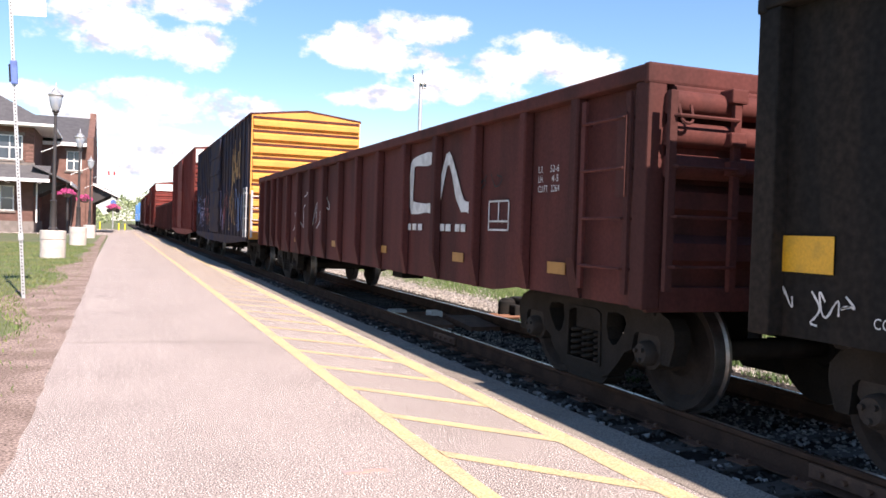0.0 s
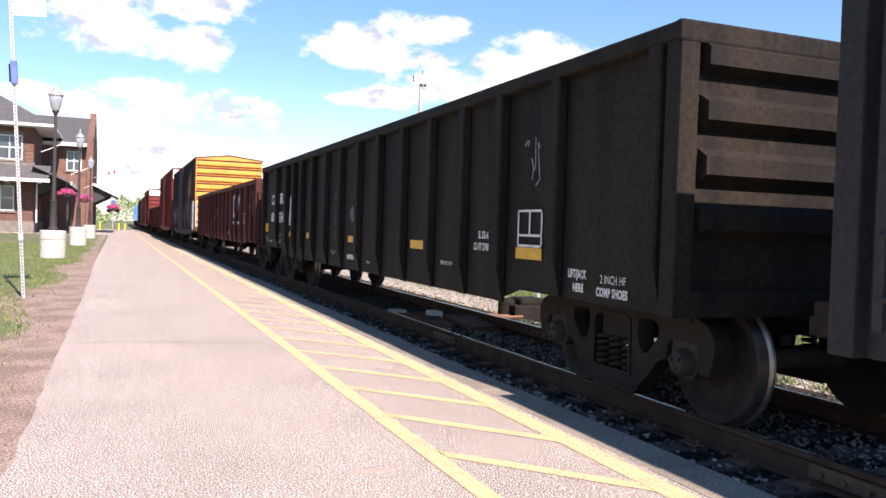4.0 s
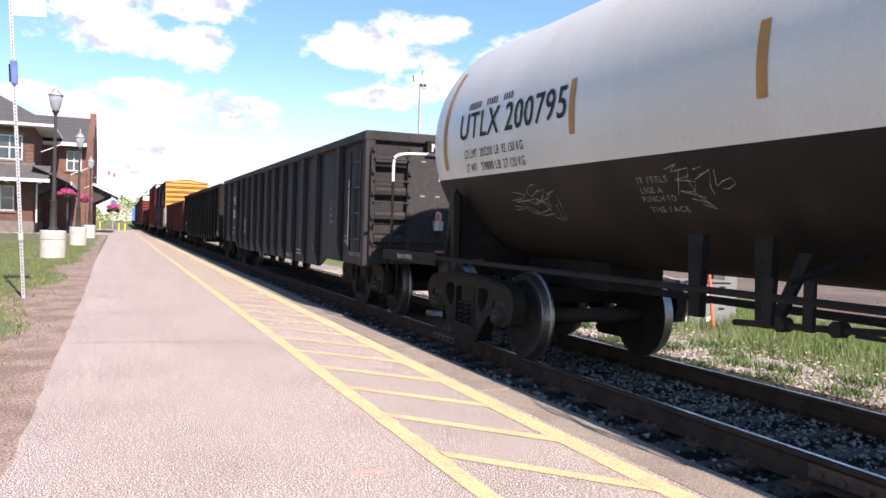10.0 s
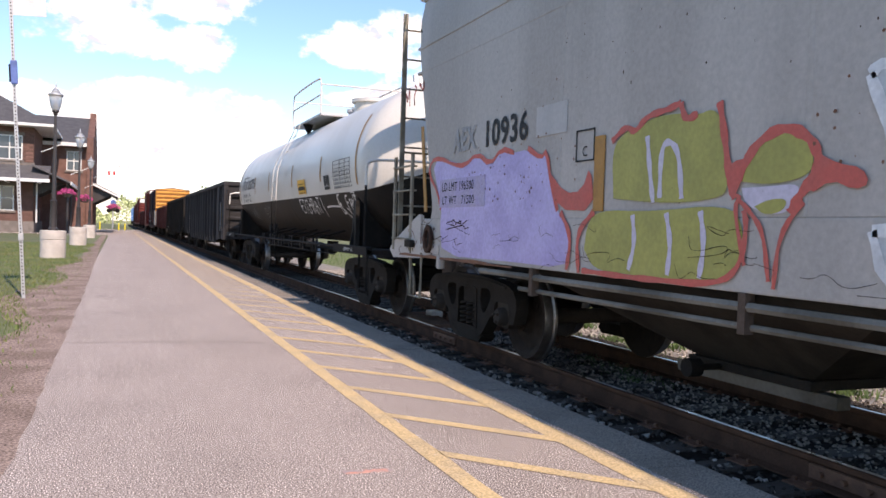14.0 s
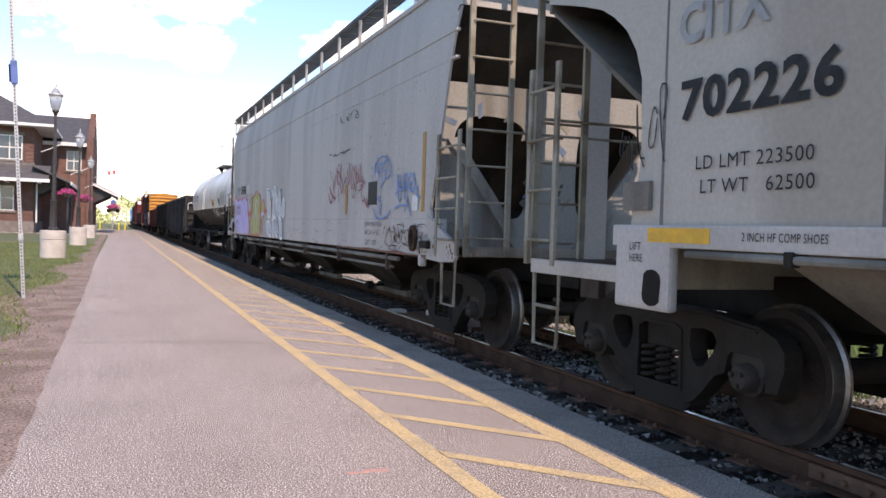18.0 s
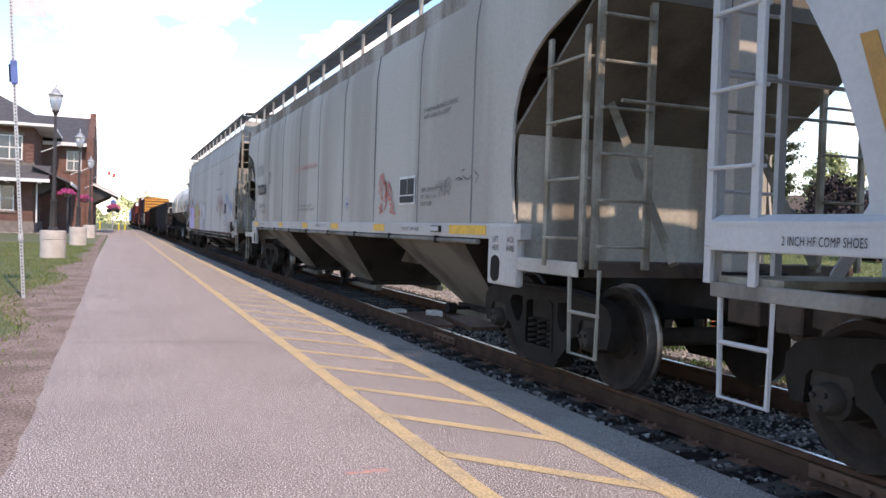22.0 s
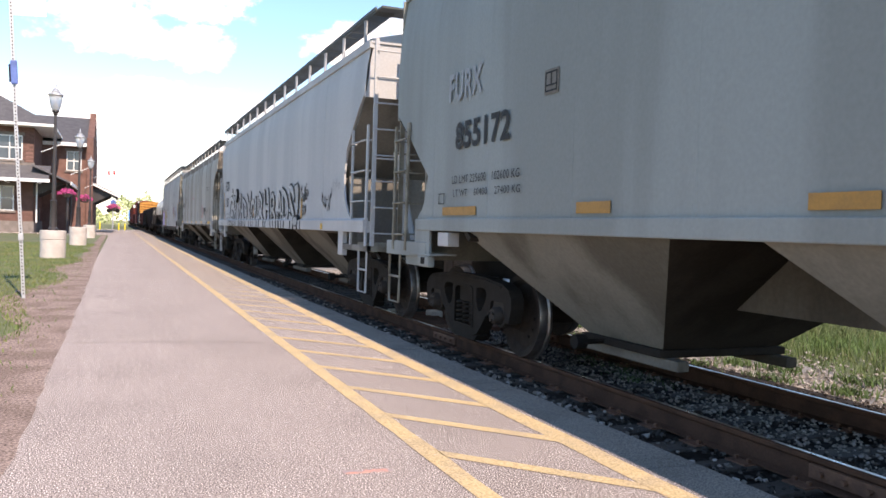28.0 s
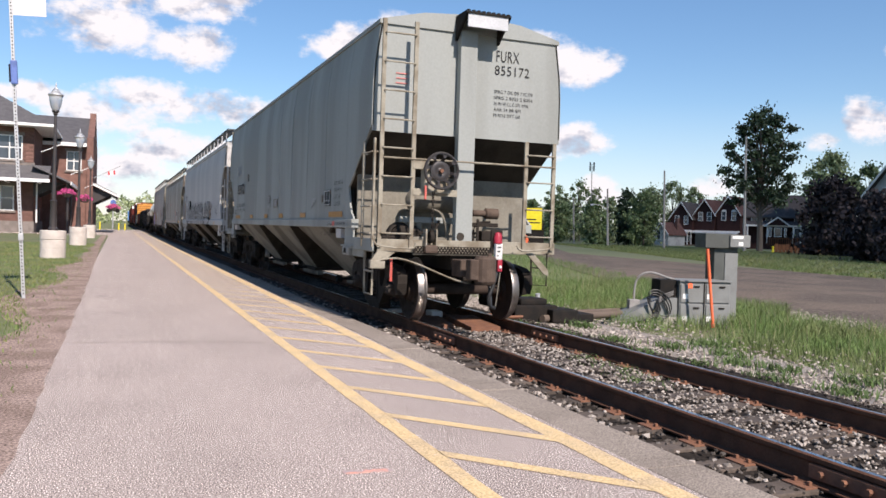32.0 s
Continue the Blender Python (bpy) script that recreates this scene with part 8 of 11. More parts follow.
def graffiti_hopper():
    L = 18.4
    c = hopper("hopper_car", "light grey covered hopper car with bubble-letter graffiti", 28.5, L, "hop_grey", eave=4.15, roof=4.42, sill=(1.30, 1.47), gap=0.35, pockets=3, seams=[2.9, 5.2, 7.5, 9.8, 12.1, 14.4, 16.2], trucks=(1.6, 16.96), chute_from=2.9, notch=((1.45, 2.2), (0.40, 3.40)), side_end=1.35, sill_end=1.25, fascia=0.10, edge=[(0.95, 1.47), (1.2, 1.61), (1.38, 1.80), (1.44, 1.98), (1.46, 2.21), (1.35, 2.6), (0.92, 3.0)], far_edge=[(1.10, 1.47), (1.16, 1.56), (1.15, 1.66), (1.10, 1.84), (1.03, 2.04), (0.93, 2.28), (0.73, 2.62), (0.52, 2.95)], bays=[(2.9, 5.70), (7.60, 10.47), (12.31, 15.49)], sill_out=0.06, ledge=True, beam=(1.02, 1.11), beam_skin="shade_steel", deck_skin="ladder_green", lads=((0.08, 0.92, 2.87), (0.0, 0.42, 2.95)))
    letters(c, "FCTX", 16.80, 2.45, 0.29, "ink", 0.88)
    letters(c, "1107", 16.70, 1.91, 0.29, "ink", 0.70)
    letters(c, "LD LMT  223300 LB", 16.55, 1.65, 0.065, "ink", 0.98)
    letters(c, "LT WT    62700 LB", 16.52, 1.51, 0.065, "ink", 1.0)
    part("amber_stripe", prism(bmesh.new(), [(16.92, 1.5), (17.02, 1.5), (17.33, 2.4), (17.23, 2.4)], -SIDE - 0.006, -SIDE), "amber", c)
    plate(c, "amber_stripe", 13.8, 13.68, 1.5, 2.0, "amber")
    letters(c, "2 INCH HF COMP SHOES", 17.72, 1.345, 0.05, "ink", 0.54, -SIDE - 0.066)
    plate(c, "amber_stripe", 10.82, 10.7, 1.5, 1.95, "amber")
    plate(c, "amber_stripe", 4.74, 4.60, 1.48, 1.92, "amber")
    frame_mark(c, 15.18, 14.92, 2.26, 2.46, 0.012, "ink")
    letters(c, "PLATE", 15.15, 2.40, 0.04, "ink", 0.2)
    letters(c, "C", 15.10, 2.28, 0.08, "ink")
    frame_mark(c, 17.0, 16.85, 1.60, 1.72, 0.01, "ink")
    # painted words in fat brush strokes: black rim and cast, silver body, a white glint on each
    words = [
        ('G', [[(14.94, 2.07), (15.2, 2.18), (15.48, 2.1), (15.62, 1.82), (15.49, 1.53), (15.14, 1.45), (14.88, 1.5), (14.89, 1.69), (15.15, 1.71)]], 0.130),
        ('R', [[(14.77, 2.13), (14.6, 1.46)], [(14.77, 2.16), (14.46, 2.16), (14.22, 2.01), (14.29, 1.86), (14.57, 1.78)], [(14.47, 1.77), (14.2, 1.5), (14.09, 1.45)]], 0.125),
        ('i', [[(13.79, 1.9), (13.77, 1.47)]], 0.130),
        ('N', [[(13.58, 2.03), (13.54, 1.47)], [(13.52, 2.05), (13.3, 1.75), (13.15, 1.5)], [(13.15, 2.17), (13.05, 1.47)]], 0.125),
        ('D', [[(12.76, 2.01), (12.51, 1.46)], [(12.76, 2.05), (12.29, 1.98), (11.92, 1.75), (11.98, 1.51), (12.51, 1.44)]], 0.120),
        ('Y', [[(11.89, 2.12), (11.46, 1.76)], [(11.23, 2.17), (11.48, 1.76)], [(11.46, 1.78), (11.28, 1.46)]], 0.140),
        ('O', [[(10.80, 1.99), (11.07, 1.87), (11.11, 1.57), (10.82, 1.44)], [(10.80, 1.99), (10.46, 1.82), (10.50, 1.52), (10.82, 1.44)]], 0.130),
        ('U', [[(10.35, 2.02), (10.23, 1.56), (10.06, 1.45), (9.9, 1.55), (9.98, 2.02)]], 0.125),
        ('R', [[(9.81, 2.09), (9.69, 1.46)], [(9.81, 2.12), (9.5, 2.04), (9.36, 1.85), (9.52, 1.7), (9.67, 1.67)], [(9.55, 1.68), (9.27, 1.5), (9.14, 1.45)]], 0.140),
        ('H', [[(8.98, 2.15), (8.71, 1.45)], [(8.49, 2.17), (8.26, 1.46)], [(8.84, 1.79), (8.34, 1.77)]], 0.120),
        ('E', [[(8.1, 1.94), (7.93, 1.46)], [(8.1, 1.99), (7.87, 2.09), (7.61, 1.95), (7.68, 1.75), (7.97, 1.71)], [(7.81, 1.7), (7.47, 1.58), (7.56, 1.46), (7.9, 1.44)]], 0.115),
        ('A', [[(7.15, 1.46), (7.05, 1.92), (6.99, 2.11), (6.86, 1.87), (6.7, 1.46)], [(7.08, 1.68), (6.81, 1.68)]], 0.115),
        ('D', [[(6.63, 2.04), (6.48, 1.46)], [(6.63, 2.11), (6.22, 2.0), (5.96, 1.76), (6.04, 1.52), (6.43, 1.45)]], 0.140),
        ('S', [[(5.39, 1.96), (5.55, 2.12), (5.78, 2.15), (5.83, 2.01), (5.69, 1.82), (5.4, 1.63), (5.34, 1.5), (5.6, 1.48), (5.74, 1.55)]], 0.150),
    ]
    x = -SIDE - 0.006
    for n, (ch, strokes, w) in enumerate(words):
        lift = 0.0008 * n
        rim = part("graffiti_letter", brush(strokes, w + 0.085, x - lift), "ink", c, "silver bubble letter with a black rim")
        part("letter_cast", brush([[(u - 0.06, z - 0.015) for u, z in st] for st in strokes], w + 0.07, x + 0.002 - lift), "ink", rim)
        part("letter_body", brush(strokes, w, x - 0.006 - lift), "spray_silver", rim)
        top = strokes[0][:3] if len(strokes[0]) > 3 else strokes[-1 if ch in "N" else 0][:2]
        if len(top) == 2:
            top = [top[0], tuple(0.55 * a + 0.45 * b for a, b in zip(*top))]
        part("letter_glint", brush([[(u + w * 0.22, z + w * 0.18) for u, z in top]], 0.028, x - 0.0115 - lift), "spray_white", rim)
    for nm, u, z, a, b, mt_ in (("letter_rim", 13.79, 2.21, 0.17, 0.205, "ink"), ("letter_dot", 13.79, 2.21, 0.115, 0.145, "spray_silver"), ("letter_rim", 4.98, 1.47, 0.27, 0.12, "ink"), ("letter_dot", 4.98, 1.455, 0.21, 0.085, "spray_silver")):
        part(nm, prism(bmesh.new(), [(u + a * math.cos(k * math.tau / 24), z + b * math.sin(k * math.tau / 24)) for k in range(24)], x - (0.062 if mt_ == "ink" else 0.067), x), mt_, c)
    bang = [(5.29, 2.17), (4.9, 2.22), (4.92, 1.76), (4.94, 1.5), (5.09, 1.77)]
    mid = (sum(p[0] for p in bang) / 5, sum(p[1] for p in bang) / 5)
    blob(c, [(mid[0] + (u - mid[0]) * 1.32 - 0.02, mid[1] + (z - mid[1]) * 1.14) for u, z in bang], "ink", x - 0.013, k=1)
    blob(c, bang, "spray_silver", x - 0.018, "letter_body", "silver exclamation mark", k=1)
    outline(c, [(9.26, 2.0), (9.24, 2.12), (9.15, 2.15), (9.06, 2.1), (9.04, 1.98), (9.1, 1.88), (9.2, 1.88)], 0.045, "ink", -SIDE - 0.030)
    letters(c, "A", 9.22, 1.92, 0.18, "ink", 0.14, -SIDE - 0.030, bold=0.01)
    letters(c, "WARNING", 11.85, 1.66, 0.035, "red_ink", 0.16, -SIDE - 0.026)
    letters(c, "CLOSE HOPPER GATES AND ROOF", 7.2, 1.62, 0.045, "ink", 0.9, -SIDE - 0.034)
    letters(c, "HATCHES BEFORE MOVING CAR", 7.2, 1.555, 0.045, "ink", 0.86, -SIDE - 0.034)
    rnd = random.Random(9)
    for k in range(34):
        u, w = 15.6 - k * 0.335, rnd.uniform(0.05, 0.13)
        if rnd.random() < 0.85:
            d = rnd.uniform(-0.05, 0.08)
            part("graffiti_drip", prism(bmesh.new(), [(u, 1.47), (u - w, 1.47), (u - w - d, 1.30), (u - d, 1.30)], -SIDE - 0.066, -SIDE - 0.061), "ink", c)
    for k in range(34):
        u, z, r = 15.5 - k * 0.32 + rnd.uniform(-0.2, 0.2), rnd.uniform(1.5, 1.76) if k % 5 else rnd.uniform(1.8, 2.1), rnd.uniform(0.018, 0.05)
        part("graffiti_dot", lathe(bmesh.new(), [(-SIDE - 0.034 - 0.0001 * k, 0.0), (-SIDE - 0.034 - 0.0001 * k, r), (-SIDE - 0.03, r)], (0, u, z), "x", 14), "spray_white", c)
    scribble(c, 4.02, 4.66, 1.80, 2.2, 7, 0.035, "ink", 61)
    letters(c, "2019", 4.57, 1.58, 0.19, "ink", 0.34, -SIDE - 0.01, bold=0.012)
    scribble(c, 2.2, 2.9, 1.55, 2.05, 5, 0.022, "ink", 62)
    scribble(c, 1.7, 2.15, 1.9, 2.2, 4, 0.012, "grey_ink", 63)
    plate(c, "yellow_tag", 2.75, 2.6, 1.32, 1.42, "reflect", -SIDE - 0.07)


def beige_hopper():
    L = 18.4
    seams = [2.55, 4.18, 6.0, 7.75, 9.5, 11.22, 12.99, 14.78, 16.5]
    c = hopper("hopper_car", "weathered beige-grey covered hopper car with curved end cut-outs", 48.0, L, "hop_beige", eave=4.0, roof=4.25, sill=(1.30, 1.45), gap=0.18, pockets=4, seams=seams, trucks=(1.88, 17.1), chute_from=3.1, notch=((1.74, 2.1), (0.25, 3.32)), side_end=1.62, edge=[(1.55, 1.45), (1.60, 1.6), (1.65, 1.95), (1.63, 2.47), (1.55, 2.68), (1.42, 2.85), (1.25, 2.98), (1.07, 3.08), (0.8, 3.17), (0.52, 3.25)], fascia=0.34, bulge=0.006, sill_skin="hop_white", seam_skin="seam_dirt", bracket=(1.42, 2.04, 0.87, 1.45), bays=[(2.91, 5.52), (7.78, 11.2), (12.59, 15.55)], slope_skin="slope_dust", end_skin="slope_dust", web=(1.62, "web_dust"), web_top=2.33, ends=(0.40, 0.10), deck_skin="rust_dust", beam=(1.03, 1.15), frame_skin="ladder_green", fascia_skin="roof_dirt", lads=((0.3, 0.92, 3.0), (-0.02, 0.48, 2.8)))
    letters(c, "CITX", 16.36, 2.62, 0.24, "grey_ink", 0.8)
    letters(c, "702226", 16.32, 2.13, 0.24, "ink", 1.28)
    letters(c, "LD LMT 223500", 16.15, 1.80, 0.085, "ink", 0.94)
    letters(c, "LT WT   62500", 16.10, 1.65, 0.085, "ink", 0.9)
    frame_mark(c, 14.72, 14.48, 2.36, 2.62, 0.012, "ink")
    letters(c, "DO NOT HAMMER ON CAR", 11.58, 2.45, 0.11, "red_ink", 1.95)
    letters(c, "CLOSE LOCK AND COVER HATCH", 11.05, 1.74, 0.045, "ink", 1.1)
    letters(c, "COVERS AND OUTLETS BEFORE MOVING CAR", 11.03, 1.665, 0.045, "ink", 1.3)
    x = -SIDE - 0.026
    for u, w in ((16.6, 0.62), (13.15, 0.42), (10.64, 0.46), (8.35, 0.48), (5.87, 0.49), (3.05, 0.95)):
        plate(c, "reflector_plate", u, u - w, 1.335, 1.43, "reflect", x, "worn yellow reflective strip")
    letters(c, "2 INCH HF COMP SHOES", 15.7, 1.36, 0.05, "ink", 0.62, x)
    letters(c, "2 INCH HF COMP SHOES", 4.66, 1.355, 0.045, "ink", 0.66, x)
    part("card_holder", cuboid(-SIDE - 0.05, -SIDE - 0.018, 3.29, 3.56, 1.35, 1.42, 0.008), "truck", c)
    part("card", cuboid(-SIDE - 0.056, -SIDE - 0.051, 3.31, 3.54, 1.36, 1.41), "hop_grey", c)
    part("air_line", tube(bmesh.new(), [(-SIDE - 0.01, 2.3, 1.265), (-SIDE - 0.01, 16.2, 1.265)], 0.026, 8), "chute_green", c, smooth=True)
    for k in range(8):
        part("line_clip", cuboid(-SIDE - 0.045, -SIDE + 0.02, 3.4 + k * 1.7, 3.46 + k * 1.7, 1.225, 1.31, 0.008), "truck", c)
    letters(c, "CAUTION:", 9.52, 1.365, 0.05, "ink", 0.36, x)
    bars(c, 9.12, 1.405, [[(0, .1), (.13, .12), (.28, .14)], [(0, .2), (.23, .3)]], 0.018, "grey_ink", x)
    for u in (1.93, 16.8):
        letters(c, "LIFT", u, 1.275, 0.055, "ink", 0.13, -SIDE - 0.028)
        letters(c, "HERE", u, 1.195, 0.055, "ink", 0.15, -SIDE - 0.028)
    letters(c, "JACK", 1.62, 1.275, 0.055, "ink", 0.14, -SIDE - 0.028)
    letters(c, "HERE", 1.62, 1.195, 0.055, "ink", 0.15, -SIDE - 0.028)
    for u in (1.86, L - 1.86):
        part("lift_hole", prism(bmesh.new(), [(u + 0.1 * math.cos(k * math.tau / 12), 1.02 + (0.09 if math.sin(k * math.tau / 12) > 0 else -0.02) + 0.07 * math.sin(k * math.tau / 12) - 0.03) for k in range(12)], -SIDE - 0.03, -SIDE - 0.02), "black_iron", c)
    scribble(c, 16.45, 17.0, 1.75, 2.4, 5, 0.012, "ink", 71)
    part("card_board", cuboid(-SIDE - 0.03, -SIDE, 16.6, 16.9, 1.55, 1.75, 0.005), "shade_steel", c)
    for q in ([(5.72, 1.84), (5.70, 2.04), (5.62, 2.11), (5.56, 1.98), (5.63, 1.82), (5.52, 1.76)], [(5.60, 2.10), (5.55, 2.12), (5.47, 1.92), (5.40, 1.76)], [(5.50, 1.98), (5.38, 1.98), (5.36, 1.84), (5.46, 1.78)], [(5.42, 2.02), (5.34, 1.80), (5.28, 1.74)],
              [(5.30, 2.0), (5.18, 1.88), (5.14, 1.76), (5.24, 1.74), (5.32, 1.9), (5.26, 1.98)], [(5.70, 1.66), (5.52, 1.60)], [(5.64, 1.72), (5.60, 1.56)], [(5.56, 1.70), (5.66, 1.58)], [(5.46, 1.74), (5.38, 1.74), (5.42, 1.62)], [(5.22, 1.70), (5.12, 1.68), (5.22, 1.60), (5.12, 1.58)], [(5.06, 1.72), (5.08, 1.58), (4.98, 1.56)]):
        outline(c, q, 0.03, "spray_red", closed=False)
    plate(c, "stencil_block", 4.84, 4.25, 1.68, 2.03, "white_ink")
    plate(c, "stencil_field", 4.81, 4.54, 1.80, 2.00, "ink", -SIDE - 0.009)
    plate(c, "stencil_field", 4.52, 4.28, 1.80, 2.00, "ink", -SIDE - 0.009)
    plate(c, "stencil_field", 4.81, 4.28, 1.70, 1.785, "ink", -SIDE - 0.009)
    letters(c, "EXW 10-8 H 8-4", 4.02, 1.815, 0.05, "ink", 0.50)
    letters(c, "EW   8-0 H 15-0", 4.02, 1.735, 0.05, "ink", 0.50)
    letters(c, "CU FT 5200", 4.02, 1.65, 0.05, "ink", 0.36)
    for k in range(5):
        u = 3.52 - k * 0.085
        outline(c, [(u, 1.93), (u + 0.04, 1.88), (u, 1.84), (u - 0.045, 1.88), (u - 0.02, 1.90 + 0.02 * (k % 2))], 0.008, "ink", closed=False)
    outline(c, [(3.16 + 0.08 * math.cos(k), 1.87 + 0.09 * math.sin(k)) for k in range(7)], 0.008, "ink")
    scribble(c, 3.1, 3.45, 1.74, 1.85, 4, 0.007, "ink", 73)
    for q in ([(2.96, 1.92), (2.86, 1.94), (2.74, 1.91), (2.90, 1.91)], [(2.76, 1.95), (2.68, 1.92), (2.60, 1.90), (2.52, 1.95)], [(2.45, 1.99), (2.40, 1.95), (2.34, 1.93), (2.42, 1.86)], [(2.78, 2.0), (2.70, 2.02)]):
        outline(c, q, 0.009, "ink", closed=False)
    outline(c, [(7.42, 1.845), (7.53, 1.74), (7.42, 1.635), (7.31, 1.74)], 0.014, "spray_blue", k=0)
    plate(c, "emblem_bar", 7.465, 7.375, 1.725, 1.755, "spray_blue")
    letters(c, "THERMALBOND LINING", 4.0, 2.755, 0.05, "ink", 1.05)
    letters(c, "APPLIED 03-2007", 4.0, 2.675, 0.05, "ink", 0.85)
    scribble(c, 14.0, 14.5, 0.95, 1.1, 3, 0.03, "ink", 75, -SIDE + 0.2)


def painted_hopper():
    L = 19.95
    # slope sheets, webs and pockets coloured dark for the shade they stand in
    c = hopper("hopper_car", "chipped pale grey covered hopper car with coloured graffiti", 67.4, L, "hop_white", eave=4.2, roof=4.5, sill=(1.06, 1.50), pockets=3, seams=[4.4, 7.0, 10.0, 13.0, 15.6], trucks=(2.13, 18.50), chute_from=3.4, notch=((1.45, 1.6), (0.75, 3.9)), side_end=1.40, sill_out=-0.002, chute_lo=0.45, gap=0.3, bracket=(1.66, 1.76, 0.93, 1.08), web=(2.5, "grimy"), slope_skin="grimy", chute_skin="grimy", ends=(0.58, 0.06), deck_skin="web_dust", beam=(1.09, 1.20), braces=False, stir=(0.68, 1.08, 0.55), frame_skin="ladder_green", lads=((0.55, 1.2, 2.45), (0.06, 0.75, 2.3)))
    for e, s in ((0.0, 1), (L, -1)):
        # white bulkhead with two tear-shaped openings, braced from below and tried out with spray cans
        tear = [(-1.30, 2.45), (-1.28, 2.56), (-1.15, 2.70), (-0.92, 2.74), (-0.62, 2.72), (-0.44, 2.66), (-0.35, 2.52), (-0.33, 2.1), (-0.34, 1.72), (-0.40, 1.56), (-0.52, 1.52), (-0.66, 1.56), (-0.90, 1.82), (-1.18, 2.2)]
        tear = [(q[0], q[1]) for q in rounded([(*p, 0) for p in tear + tear[:1]], 2)][:-1]
        bm = punched([(-1.46, 1.12), (1.46, 1.12), (1.46, 3.1), (-1.46, 3.1)], [tear, [(-a, b) for a, b in tear]], 0.0, 0.03)
        for v in bm.verts:
            v.co.x, v.co.y = v.co.y, e + s * (1.37 + v.co.x)
        bmesh.ops.recalc_face_normals(bm, faces=bm.faces)
        bulk = part("bulkhead", bm, "bulkhead_grey", c, "white bulkhead with two large openings")
        for g in (-1, 1):
            part("bulkhead_brace", prism(bmesh.new(), [(g * 1.40, 2.42), (g * 1.28, 2.46), (g * 0.30, 1.16), (g * 0.50, 1.16)], *sorted((e + s * 1.31, e + s * 1.366)), "y"), "bulkhead_grey", bulk)
        for k, (x0, z0, x1, z1, m) in enumerate([(-1.5, 2.69, -1.29, 2.62, 0), (-0.99, 2.86, -0.98, 2.72, 0), (-0.57, 2.83, -0.66, 2.69, 1), (-0.37, 2.65, -0.41, 2.49, 2), (-0.32, 2.32, -0.24, 2.27, 0), (-0.21, 2.29, -0.16, 2.28, 0), (-0.36, 1.99, -0.25, 1.9, 1), (-0.37, 1.81, -0.24, 1.82, 0), (-0.4, 1.74, -0.26, 1.63, 1), (0.04, 2.8, 0.21, 2.63, 2), (0.05, 2.45, 0.17, 2.35, 0), (0.17, 2.3, 0.07, 2.1, 2), (0.14, 1.96, 0.09, 1.83, 1), (0.04, 1.79, 0.12, 1.76, 0), (0.26, 1.8, 0.15, 1.67, 2), (0.37, 2.9, 0.41, 2.82, 0)]):
            d = Vector((x1 - x0, z1 - z0)).normalized()
            n, o = Vector((-d.y, d.x)) * 0.026, Vector((d.x, d.y)) * 0.03
            part("paint_stroke", prism(bmesh.new(), [(x0 - n.x - o.x, z0 - n.y), (x0 + n.x, z0 + n.y - o.y), (x1 + n.x + o.x * 0.4, z1 + n.y), (x1 - n.x, z1 - n.y + o.y)], *sorted((e + s * (1.3665 - 0.0003 * k), e + s * 1.369)), "y"), ("faded_blue", "cabinet_dark", "shade_steel")[m], bulk)
    part("sill_gusset", prism(bmesh.new(), [(0.62, 1.08), (0.68, 1.03), (1.08, 1.01), (1.5, 1.03), (1.5, 1.54), (1.45, 1.52), (0.66, 1.23)], -SIDE - 0.012, -SIDE + 0.03), "hop_white", c)
    part("sill_gusset", prism(bmesh.new(), [(L + 0.06, 1.10), (L - 0.1, 1.0), (L - 1.1, 1.03), (L - 1.1, 1.54), (L - 1.03, 1.55), (L - 0.08, 1.20)], -SIDE - 0.012, -SIDE + 0.03), "hop_white", c)
    def oval(u, z, a, b):
        return [(u + a * math.cos(k * math.tau / 20), z + b * math.sin(k * math.tau / 20)) for k in range(20)]
    for u in (1.95, 18.55):
        part("lift_ring", punched(oval(u, 1.26, 0.125, 0.16), [oval(u, 1.26, 0.075, 0.11)], -SIDE - 0.045, -SIDE - 0.008), "rust_flake", c, "chipped rusty lifting-hole rim")
        part("lift_hole", prism(bmesh.new(), oval(u, 1.26, 0.078, 0.113), -SIDE - 0.012, -SIDE - 0.006), "rust", c)
        part("hole_core", prism(bmesh.new(), oval(u - 0.005, 1.26, 0.066, 0.105), -SIDE - 0.016, -SIDE - 0.012), "black_iron", c)
    for u, w in ((1.36, 0.26), (19.05, 0.22)):
        part("tie_lug", cuboid(-SIDE - 0.07, -SIDE - 0.01, u, u + w, 1.15, 1.24, 0.015), "truck", c)
    for s in (3.25, 3.55):
        part("roof_seam", cuboid(-SIDE - 0.0, -SIDE + 0.05, 0.8, L - 0.8, s, s + 0.03), "hop_white", c)
    part("air_line", tube(bmesh.new(), [(-SIDE + 0.02, 2.6, 0.98), (-SIDE + 0.02, L - 2.8, 0.98)], 0.03, 6), "chute_green", c)
    part("air_line", tube(bmesh.new(), [(-SIDE + 0.05, 2.9, 0.86), (-SIDE + 0.05, L - 3.6, 0.86)], 0.022, 6), "chute_green", c)
    for k in range(6):
        part("line_hanger", cuboid(-SIDE - 0.01, -SIDE + 0.06, 3.0 + k * 2.6, 3.06 + k * 2.6, 0.82, 1.06), "rust_dust", c)
    flakes(c, [(1.95, 1.26, 0.16, 0.14, 60), (1.6, 1.22, 0.25, 0.16, 50), (2.6, 1.28, 0.4, 0.13, 40), (0.8, 1.12, 0.15, 0.06, 14), (18.5, 1.26, 0.16, 0.14, 50), (19.2, 1.15, 0.3, 0.1, 26)], 0.022, 3, -SIDE - 0.0135)
